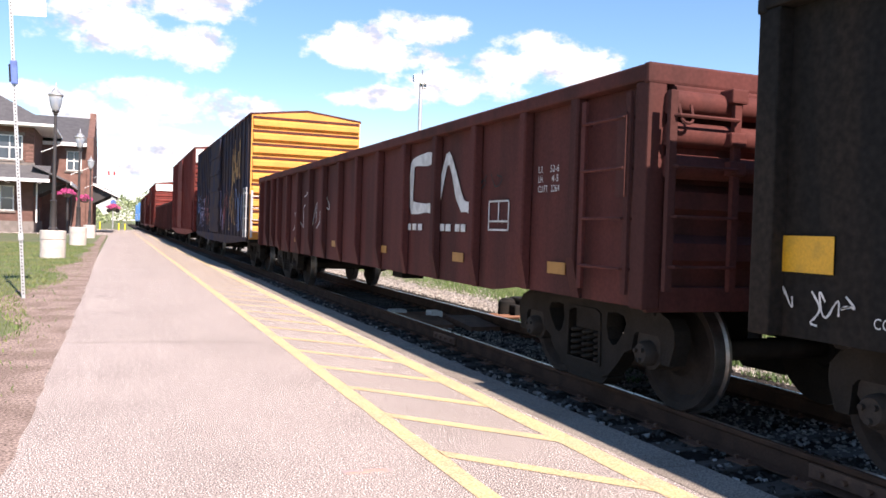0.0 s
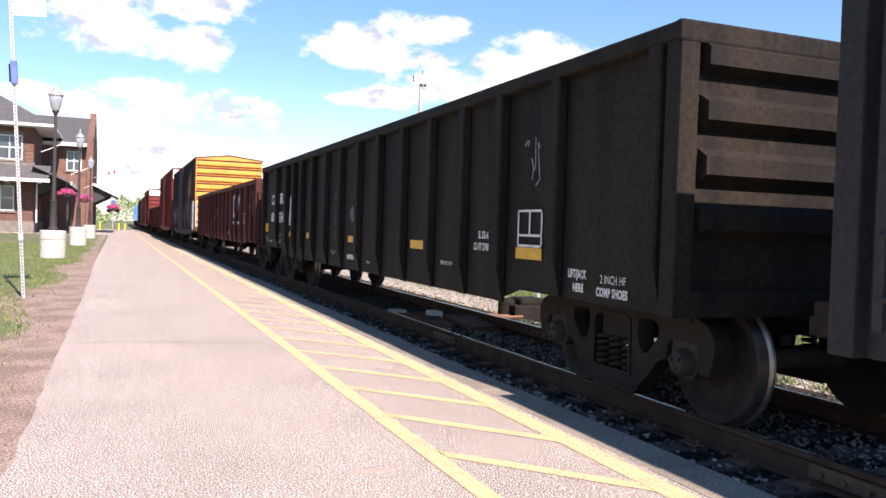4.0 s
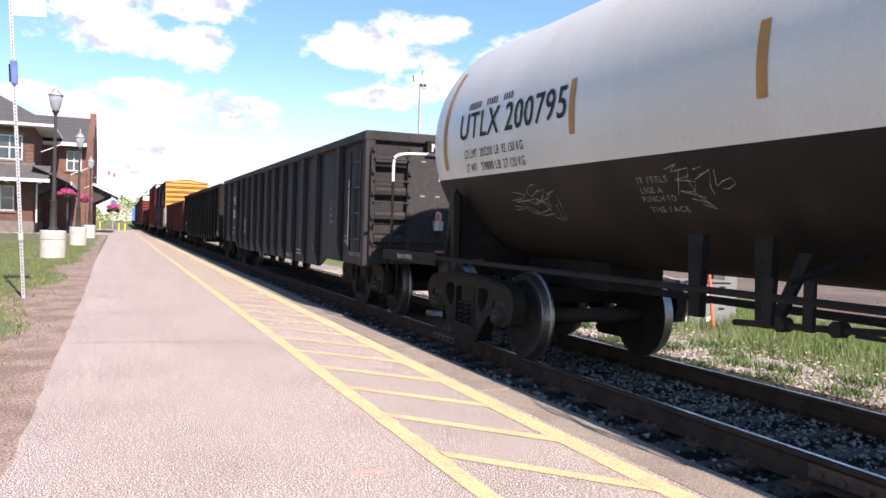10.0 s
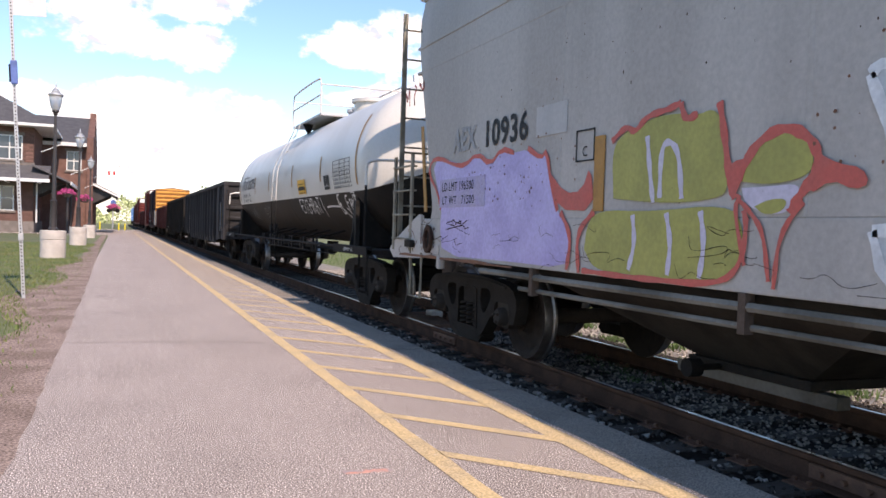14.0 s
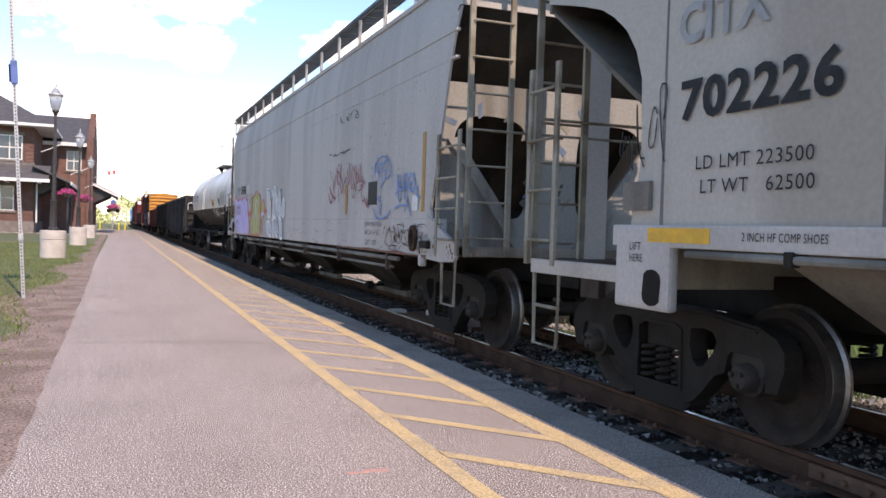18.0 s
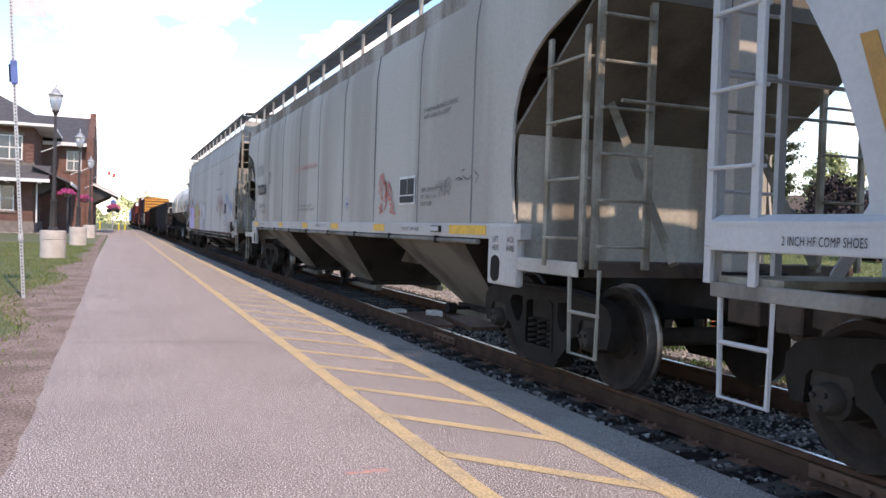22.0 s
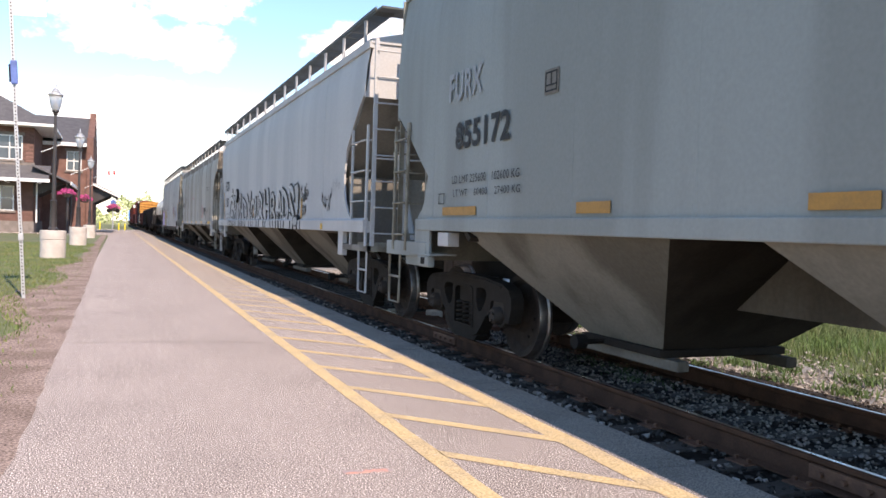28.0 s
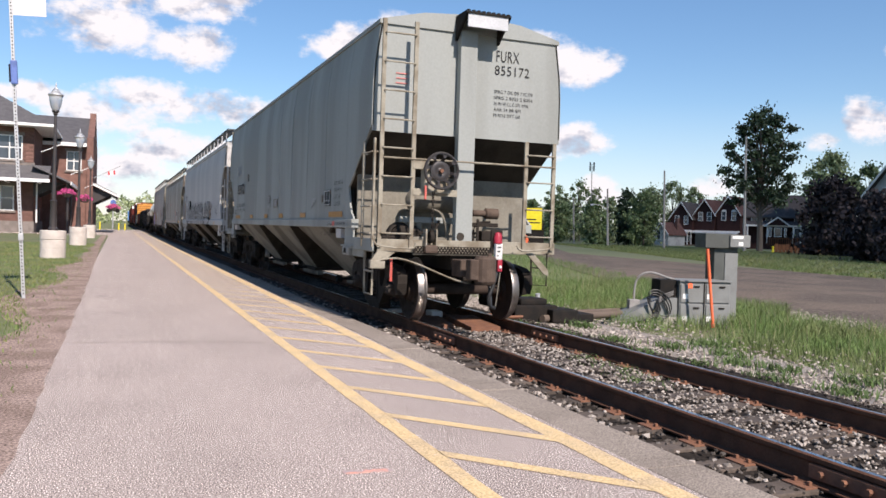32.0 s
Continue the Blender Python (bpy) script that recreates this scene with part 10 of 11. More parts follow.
def loco(y_end):
    c = car("diesel_locomotive", "blue diesel locomotive with a narrow hood", "locomotive", y_end)
    L = 21.0
    part("frame_deck", cuboid(-1.5, 1.5, 0.3, L - 0.3, 1.25, 1.55, 0.03), "loco_blue", c)
    part("long_hood", cuboid(-0.95, 0.95, 1.5, 14.5, 1.55, 4.35, 0.08), "loco_blue", c)
    bm = prism(bmesh.new(), [(14.5, 1.55), (17.3, 1.55), (17.3, 3.3), (16.9, 4.45), (14.5, 4.55)], -1.5, 1.5)
    part("cab", bm, "loco_blue", c)
    part("short_hood", cuboid(-0.95, 0.95, 17.3, 20.0, 1.55, 3.1, 0.1), "loco_blue", c)
    part("radiator_housing", cuboid(-1.3, 1.3, 1.6, 4.8, 3.5, 4.55, 0.1), "loco_blue", c)
    for x in (-1.505, 1.48):
        part("cab_window", cuboid(x, x + 0.025, 15.0, 16.6, 3.1, 3.95), "window", c)
        part("walkway_rail", tube(bmesh.new(), [(x, 0.5, 1.55), (x, 0.5, 2.55), (x, 14.4, 2.55)], 0.025, 6), "white_trim", c)
        part("fuel_tank_side", cuboid(min(x, x * 0.3), max(x, x * 0.3), 8, 13, 0.5, 1.25, 0.08), "black_iron", c)
    part("end_stripe", cuboid(-0.9, 0.9, 1.47, 1.5, 2.0, 3.0), "white_trim", c)
    for u in (4.0, 17.0):
        add_truck(c, u, turning=False)
    coupler(c, 0.3, -1)
    coupler(c, L - 0.3, 1)


last_hopper()
graffiti_hopper()
beige_hopper()
painted_hopper()
tank_car()
grey_gondola()
black_gondola()
red_gondola()
far_cars()


# ---------- station side ----------
def street_lamp():
    """A dark iron post in a round concrete planter, with an urn-shaped globe."""
    c = thing("street_lamp", "dark iron street lamp with clear urn globe on concrete base", "street lamp", (-2.05, 31.2, 0), group="platform lamps")
    part("planter_base", lathe(bmesh.new(), [(-0.05, 0.41), (0.30, 0.41), (0.31, 0.40), (0.33, 0.40), (0.34, 0.41), (0.60, 0.41), (0.61, 0.40), (0.63, 0.40), (0.64, 0.42), (0.92, 0.42), (0.94, 0.40), (0.94, 0.33), (0.86, 0.30), (0.86, 0.0)], seg=32, axis="z"), "planter", c, "ringed concrete base", smooth=True)
    part("post", lathe(bmesh.new(), [(0.86, 0.17), (1.0, 0.17), (1.05, 0.12), (1.9, 0.10), (1.96, 0.125), (2.0, 0.07), (4.9, 0.046), (4.95, 0.09), (5.0, 0.05)], seg=16, axis="z"), "dark_paint", c, smooth=True)
    part("globe_collar", lathe(bmesh.new(), [(4.98, 0.07), (5.04, 0.125), (5.08, 0.11), (5.10, 0.0)], seg=16, axis="z"), "dark_paint", c, smooth=True)
    part("globe", lathe(bmesh.new(), [(5.06, 0.10), (5.2, 0.165), (5.42, 0.21), (5.54, 0.215), (5.60, 0.19), (5.66, 0.17), (5.78, 0.10), (5.84, 0.04), (5.86, 0.0)], seg=24, axis="z"), "lamp_glass", c, "clear ribbed glass globe", smooth=True)
    part("globe_ring", lathe(bmesh.new(), [(5.55, 0.22), (5.59, 0.25), (5.63, 0.245), (5.66, 0.19)], seg=24, axis="z"), "galvan", c)
    part("finial", lathe(bmesh.new(), [(5.84, 0.045), (5.90, 0.02), (5.94, 0.03), (6.02, 0.008), (6.02, 0.0)], seg=10, axis="z"), "galvan", c, smooth=True)
    part("lamp_core", lathe(bmesh.new(), [(5.08, 0.05), (5.3, 0.06), (5.34, 0.0)], seg=12, axis="z"), "white_trim", c)
    part("banner_arm", tube(bmesh.new(), [(-0.42, 0, 3.62), (0.42, 0, 4.02)], 0.016, 6), "white_trim", c)
    return c


def sign_post():
    c = thing("sign_post", "leaning perforated steel sign post with a small blue box", "sign post", (-1.45, 15.48, -0.03))
    c.rotation_euler = (radians(0.4), radians(-3.2), 0)
    post = part("post", cuboid(-0.028, 0.028, -0.02, 0.02, -0.1, 5.6, 0.004), "galvan", c, "galvanised perforated post")
    hole = bpy.data.meshes.new("punched_hole")
    bm = cuboid(-0.009, 0.009, -0.0225, -0.0205, -0.012, 0.012)
    bm.to_mesh(hole)
    bm.free()
    hole.materials.append(M["black_iron"])
    for k in range(90):
        h = part("punched_hole", hole, None, post)
        h.location = (0, 0, 0.1 + k * 0.058)
    part("blue_box", cuboid(-0.045, 0.06, -0.06, 0.03, 3.62, 4.02, 0.02), "sign_blue", c)
    part("box_bracket", cuboid(-0.07, -0.045, -0.04, 0.02, 3.66, 3.95, 0.004), "black_iron", c)
    part("splice_clamp", cuboid(-0.04, 0.04, -0.04, 0.03, 1.0, 1.12, 0.01), "galvan", c)
    part("sign_panel", cuboid(0.0, 0.53, 0.03, 0.034, 4.78, 5.5), "sign_grey", c, "pale bare back of a sign panel")


def flower_basket(at, s):
    rnd, bm = random.Random(int(at[1] * 10)), bmesh.new()
    c = thing("hanging_basket", "hanging basket of pink petunias", "flower basket", at, group="hanging baskets")
    vs, fs = [], []
    for _ in range(420):
        a, r, h = rnd.uniform(0, math.tau), math.sqrt(rnd.random()) * s, rnd.random()
        x, y = r * math.cos(a), r * math.sin(a)
        z = (1 - (r / s) ** 2) * s * 0.45 * h - (0.35 * s * h if r > s * 0.7 else 0)
        k = s * 0.11
        i = len(vs)
        vs += [(x + rnd.uniform(-k, k), y + rnd.uniform(-k, k), z + rnd.uniform(-k, k)) for _ in range(4)]
        fs.append((i, i + 1, i + 2, i + 3))
    me = bpy.data.meshes.new("flowers")
    me.from_pydata(vs, [], fs)
    me.materials.append(M["petal"])
    part("flowers", me, None, c)
    part("basket", lathe(bm, [(-s * 0.6, 0.05), (-s * 0.55, s * 0.4), (-s * 0.1, s * 0.7), (0.0, s * 0.72)], seg=14, axis="z"), "bark", c)
    part("hanger", tube(bmesh.new(), [(0, 0, 0), (0, 0, s * 1.3)], 0.02, 6), "dark_paint", c)


def sash_window(parent, x0, x1, y, z0, z1, bars_v=1):
    """A window in a wall that faces the platform's near end."""
    f = part("window_frame", cuboid(x0, x1, y - 0.06, y + 0.02, z0, z1), "white_trim", parent)
    n = bars_v + 1
    for i in range(n):
        for j in range(2):
            a, b = x0 + 0.1 + (x1 - x0 - 0.1) * i / n, x0 + (x1 - x0 - 0.1) * (i + 1) / n
            c, d = z0 + 0.1 + (z1 - z0 - 0.1) * j / 2, z0 + (z1 - z0 - 0.1) * (j + 1) / 2
            part("pane", cuboid(a, b, y - 0.075, y - 0.061, c, d), "window", f)
    part("sill", cuboid(x0 - 0.15, x1 + 0.15, y - 0.16, y - 0.0, z0 - 0.18, z0 - 0.0, 0.02), "stone_wall", f)
    part("lintel", cuboid(x0 - 0.15, x1 + 0.15, y - 0.05, y - 0.001, z1, z1 + 0.28), "stone_wall", f)


def station():
    s = thing("station_building", "two-storey red-brown brick railway station with slate roofs", "station building", (0, 0, 0))
    Y = 81.0
    # front block: wall to the near end, hipped roof with deep eaves, lower pent roof on brackets
    part("wall", cuboid(-24, -7.0, Y, Y + 16, -0.1, 9.4), "brick", s, "red-brown brick wall")
    part("base_course", cuboid(-24.1, -6.9, Y - 0.12, Y + 16, -0.1, 1.0), "stone_wall", s)
    bm = bmesh.new()
    lo, hi = [(-25.4, Y - 1.5), (-5.4, Y - 1.5), (-5.4, Y + 17.5), (-25.4, Y + 17.5)], [(-20.5, Y + 7.5), (-13.8, Y + 7.5), (-13.8, Y + 8.5), (-20.5, Y + 8.5)]
    a, b = [bm.verts.new((*p, 9.55)) for p in lo], [bm.verts.new((*p, 14.6)) for p in hi]
    bm.faces.new(a)
    bm.faces.new(b)
    for i in range(4):
        bm.faces.new((a[i], a[(i + 1) % 4], b[(i + 1) % 4], b[i]))
    part("hipped_roof", bm, "slate", s, "dark slate hipped roof")
    part("eave_board", cuboid(-25.5, -5.3, Y - 1.6, Y + 17.6, 9.32, 9.56, 0.02), "white_trim", s)
    for x0, x1 in ((-9.95, -7.9), (-12.7, -10.5), (-16.5, -14.2)):
        sash_window(s, x0, x1, Y, 6.4, 8.55)
    part("string_course", cuboid(-24.1, -6.9, Y - 0.08, Y, 5.95, 6.2), "stone_wall", s)
    bm = prism(bmesh.new(), [(Y, 6.0), (Y, 5.85), (Y - 2.6, 4.55), (Y - 2.6, 4.7)], -25, -5.6)
    part("pent_roof", bm, "slate", s, "dark pent roof over the ground floor")
    part("pent_fascia", cuboid(-25, -5.5, Y - 2.72, Y - 2.6, 4.42, 4.70), "white_trim", s)
    for k in range(8):
        part("rafter_end", cuboid(-24 + k * 2.5, -23.85 + k * 2.5, Y - 2.6, Y, 4.35, 4.5), "white_trim", s)
    bm = bmesh.new()                             # the pent roof goes on along the platform side
    prism(bm, [(-7.0, 6.0), (-7.0, 5.85), (-3.9, 4.45), (-3.9, 4.6)], Y - 2.0, Y + 30, "y")
    part("side_canopy", bm, "slate", s)
    part("canopy_fascia", cuboid(-3.9, -3.8, Y - 2.0, Y + 30, 4.3, 4.6), "white_trim", s)
    for x0, x1 in ((-10.6, -8.5), (-13.4, -11.3)):
        sash_window(s, x0, x1, Y, 1.9, 4.1)
    part("down_pipe", tube(bmesh.new(), [(-6.7, Y - 0.15, 0.9), (-6.7, Y - 0.15, 4.4)], 0.07, 8), "white_trim", s)
    part("side_door", cuboid(-6.99, -6.93, Y + 5, Y + 6.2, 0, 2.3), "dark_paint", s)
    for k in range(5):
        part("roof_bracket", prism(bmesh.new(), [(-7.0, 4.6), (-4.4, 4.55), (-7.0, 3.2)], Y + k * 5.5, Y + k * 5.5 + 0.2, "y"), "dark_paint", s)
        part("canopy_post", tube(bmesh.new(), [(-4.2, Y + k * 5.5, 0), (-4.2, Y + k * 5.5, 4.5)], 0.11, 8), "dark_paint", s)
    # rear block with a gable parapet
    Z = Y + 10.0
    part("rear_wall", cuboid(-14, -3.0, Z, Z + 16, -0.1, 9.0), "brick", s, "red-brown brick wall")
    bm = prism(bmesh.new(), [(Z - 1.2, 8.9), (Z + 8, 12.5), (Z + 17.2, 8.9), (Z + 17.2, 8.65), (Z + 8, 12.2), (Z - 1.2, 8.65)], -15, -3.0)
    part("rear_roof", bm, "slate", s, "dark slate gable roof")
    part("rear_eave_board", cuboid(-15, -3.0, Z - 1.35, Z - 1.2, 8.6, 8.95), "white_trim", s)
    bm = prism(bmesh.new(), [(Z - 0.4, -0.1), (Z - 0.4, 9.6), (Z + 1.2, 9.9), (Z + 7.0, 12.4), (Z + 7.2, 13.0), (Z + 8.8, 13.0), (Z + 9.0, 12.4), (Z + 14.8, 9.9), (Z + 16.4, 9.6), (Z + 16.4, -0.1)], -3.0, -2.4)
    part("gable_parapet", bm, "brick", s, "tall brick gable parapet")
    sash_window(s, -4.9, -3.5, Z, 6.2, 8.2)
    sash_window(s, -8.4, -7.4, Z, 6.4, 8.3)
    part("corner_pier", cuboid(-7.2, -6.2, Z - 1.2, Z, -0.1, 8.7), "brick", s)
    # canopy that reaches over the platform
    bm = prism(bmesh.new(), [(-2.6, 5.3), (-2.6, 5.15), (-0.05, 3.85), (0.0, 4.0)], Z + 0.5, Z + 18, "y")
    part("platform_canopy", bm, "slate", s)
    part("canopy_edge", cuboid(-0.05, 0.06, Z + 0.4, Z + 18.1, 3.75, 4.02), "white_trim", s)
    part("canopy_front_edge", prism(bmesh.new(), [(-2.6, 5.18), (-2.6, 4.95), (0.0, 3.72), (0.0, 3.95)], Z + 0.38, Z + 0.5, "y"), "white_trim", s)
    for k in range(3):
        part("canopy_bracket", prism(bmesh.new(), [(-2.4, 4.7), (-0.6, 3.95), (-2.4, 3.0)], Z + 1 + k * 6, Z + 1.15 + k * 6, "y"), "dark_paint", s)
    part("chimney", cuboid(-22.5, -21.3, Z + 7, Z + 8.4, 11.5, 14.5, 0.03), "brick", s)
    # brick courses stand proud of the wall that faces the camera
    br = bpy.data.meshes.new("brick")
    bm = cuboid(-0.29, 0.29, -0.02, 0.0, -0.085, 0.085)
    bm.to_mesh(br)
    bm.free()
    br.materials.append(M["brick"])
    wall = bpy.data.objects["wall"]
    rnd = random.Random(8)
    n = 0
    for row in range(18):
        for k in range(14):
            x, z = -7.35 - k * 0.62 - (0.31 if row % 2 else 0), 6.35 + row * 0.17
            if n < 240 and not (-11.5 < x < -7.9 and 6.1 < z < 8.9):
                b = part("brick", br, None, wall)
                b.location = (x, Y - 0.001 - rnd.uniform(0, 0.008), z)
                n += 1
    # flag on a slanting staff
    f = thing("flag_staff", "slanting flag staff on the gable wall", "flag staff", (-2.4, 92, 5.6))
    part("staff", tube(bmesh.new(), [(0, 0, 0), (2.6, -0.4, 1.4)], 0.03, 6), "galvan", f)
    cl = thing("flag", "small red and white flag on a slanting staff", "flag", (-1.0, 91.7, 6.2))
    for k in range(4):
        st = part("cloth_strip", cuboid(0.0, 0.19, -0.005, 0.005, -0.2, 0.2), "flag_red" if k in (0, 3) else "white_trim", cl)
        FLAG.append((st, k))


FLAG = []


def far_end():
    """What closes the view along the platform."""
    for k, (x, y, h) in enumerate(((-3.2, 122, 1.1), (-2.2, 121, 1.2), (-4.6, 124, 1.0), (0.2, 121, 1.0), (1.0, 121.5, 1.0))):
        b = thing("bollard", "yellow steel bollard at the platform's far end", "bollard", (x, y, 0), group="yellow bollards")
        part("post", lathe(bmesh.new(), [(-0.05, 0.09), (h * 0.85, 0.09), (h * 0.9, 0.06), (h * 0.92, 0.0)], seg=12, axis="z"), "sign_yellow", b)
    c = thing("crossing_signal", "railway crossing signal mast with round lamps", "signal", (-0.6, 128, 0))
    part("mast", tube(bmesh.new(), [(0, 0, 0), (0, 0, 4.2)], 0.09, 8), "galvan", c)
    part("lamp_bar", cuboid(-0.7, 0.7, -0.08, 0.0, 2.6, 2.75), "black_iron", c)
    for x in (-0.6, 0.6):
        part("lamp_disc", lathe(bmesh.new(), [(-0.15, 0.0), (-0.15, 0.3), (-0.08, 0.3)], (x, 0, 2.7), "y", 16), "black_iron", c)
    part("round_sign", lathe(bmesh.new(), [(-0.12, 0.0), (-0.12, 0.38), (-0.08, 0.38)], (0, 0, 3.9), "y", 16), "sign_blue", c)
    van = thing("parked_van", "small white parked van", "van", (-5.5, 132, 0))
    part("body", cuboid(-1.0, 1.0, 0, 4.4, 0.35, 2.0, 0.12), "white_trim", van)
    part("windscreen", cuboid(-0.85, 0.85, -0.02, 0.02, 1.2, 1.8), "window", van)
    for x in (-0.95, 0.95):
        for y in (0.8, 3.5):
            part("wheel", lathe(bmesh.new(), [(-0.1, 0.0), (-0.1, 0.34), (0.1, 0.34), (0.1, 0.0)], (x, y, 0.34), "x", 16), "hose", van)


def tree(nm, label, at, h, crown, trunk_h, leaf, seed, n=2600, leaf_size=0.5, lobes=9, spread=1.0, lobe=1.0, flat=0.8):
    """A tapered trunk with limbs and a crown of many separate leaf clumps."""
    rnd = random.Random(seed)
    t = thing(nm, label, "tree", at)
    bm = bmesh.new()
    lean = Vector((rnd.uniform(-0.4, 0.4), rnd.uniform(-0.4, 0.4), 0))
    tube(bm, [(0, 0, -0.3), tuple(lean * 0.3 + Vector((0, 0, trunk_h * 0.6))), tuple(lean + Vector((0, 0, trunk_h)))] + [tuple(lean + Vector((0, 0, h * 0.8)))], [h * 0.022, h * 0.017, h * 0.013, h * 0.003], 8)
    centres = []
    for k in range(lobes):
        a = k * 2.4 + rnd.uniform(-0.4, 0.4)
        f = (k + 0.5) / lobes
        r = crown * spread * (0.30 + 0.55 * math.sin(math.pi * min(0.95, f * 0.85 + 0.12))) * rnd.uniform(0.25, 1.12)
        z = trunk_h * 0.9 + (h - trunk_h) * f * 0.92
        c = Vector((r * math.cos(a) * 0.75, r * math.sin(a) * 0.75, z))
        centres.append((c, crown * lobe * rnd.uniform(0.26, 0.46) * (1.15 - 0.45 * f)))
        s = lean + Vector((0, 0, trunk_h * 0.7 + (z - trunk_h) * 0.5))
        tube(bm, [tuple(s), tuple(s.lerp(c, 0.5) + Vector((0, 0, 0.3))), tuple(c)], [h * 0.006, h * 0.004, h * 0.0015], 5)
    centres.append((Vector((0, 0, h * 0.93)), crown * 0.24))
    part("trunk", bm, "bark", t)
    vs, fs = [], []
    for _ in range(n):
        c, r = rnd.choice(centres)
        d = Vector((rnd.gauss(0, 1), rnd.gauss(0, 1), rnd.gauss(0, 1))).normalized()
        p = c + Vector((d.x, d.y, d.z * flat)) * r * abs(rnd.gauss(0.0, 0.72))
        q = Euler((rnd.uniform(0, 6.3), rnd.uniform(0, 6.3), rnd.uniform(0, 6.3))).to_matrix()
        s = leaf_size * rnd.uniform(0.5, 1.2)
        i = len(vs)
        for a, b in ((-1, -0.5), (0.2, -0.8), (1, 0.1), (0.3, 0.8), (-0.7, 0.6)):
            v = p + q @ Vector((a * s, b * s, rnd.uniform(-0.25, 0.25) * s))
            vs.append(tuple(v))
        fs.append((i, i + 1, i + 2, i + 3, i + 4))
    me = bpy.data.meshes.new("crown")
    me.from_pydata(vs, [], fs)
    me.materials.append(M[leaf])
    part("crown", me, None, t)
    return t


def at_az(az, d, z=0.0):
    return (d * math.sin(radians(az)), d * math.cos(radians(az)), z)


def gable_house(az, d, w, depth, eave, ridge, wall, label, turn=0.0, porch=True, roof="shingle", arched=False):
    """A house that turns its gable to the road."""
    h = thing("house", label, "house", at_az(az, d, -0.4), rz=-az + turn, group="houses beyond the road")
    part("wall", prism(bmesh.new(), [(-w / 2, -0.2), (w / 2, -0.2), (w / 2, eave), (0, ridge - 0.25), (-w / 2, eave)], 0, depth, "y"), wall, h)
    for s in (-1, 1):
        part("roof", prism(bmesh.new(), [(0, ridge), (0, ridge - 0.22), (s * (w / 2 + 0.35), eave - 0.5), (s * (w / 2 + 0.35), eave - 0.28)], -0.5, depth + 0.4, "y"), roof, h)
        part("barge_board", prism(bmesh.new(), [(0, ridge + 0.02), (0, ridge - 0.28), (s * (w / 2 + 0.37), eave - 0.55), (s * (w / 2 + 0.37), eave - 0.26)], -0.60, -0.5, "y"), "white_trim", h)
    for x in (-w * 0.2, w * 0.22):
        t = eave + 0.55
        f = part("window_frame", cuboid(x - 0.55, x + 0.55, -0.06, 0.02, t - 2.05, t), "white_trim", h)
        if arched:
            part("window_arch", prism(bmesh.new(), [(x + 0.55 * math.cos(k * math.pi / 8), t - 0.02 + 0.45 * math.sin(k * math.pi / 8)) for k in range(9)], -0.06, 0.02, "y"), "white_trim", f)
        for k in (0, 1):
            part("pane", cuboid(x - 0.42, x + 0.42, -0.075, -0.061, t - 1.92 + k * 0.98, t - 1.04 + k * 0.96), "window", f)
    if porch:
        p = part("porch_roof", prism(bmesh.new(), [(0, 3.6), (-2.0, 3.15), (-2.0, 2.95), (0, 3.35)], -w / 2, w / 2), "white_trim", h)
        for x in (-w / 2 + 0.2, 0, w / 2 - 0.2):
            part("porch_post", cuboid(x - 0.09, x + 0.09, -1.95, -1.77, -0.1, 3.0), "white_trim", p)
        part("porch_deck", cuboid(-w / 2, w / 2, -2.0, 0, -0.2, 0.35), "fence", p)
        part("front_door", cuboid(-0.5, 0.45, -0.06, 0.02, 0.35, 2.5), "white_trim", h)
        f = part("window_frame", cuboid(w * 0.18, w * 0.42, -0.06, 0.02, 0.9, 2.4), "white_trim", h)
        part("pane", cuboid(w * 0.2, w * 0.4, -0.075, -0.061, 1.0, 2.3), "window", f)
    part("chimney", cuboid(w * 0.2, w * 0.2 + 0.7, depth * 0.6, depth * 0.6 + 0.7, eave, ridge + 0.9), "brick", h)


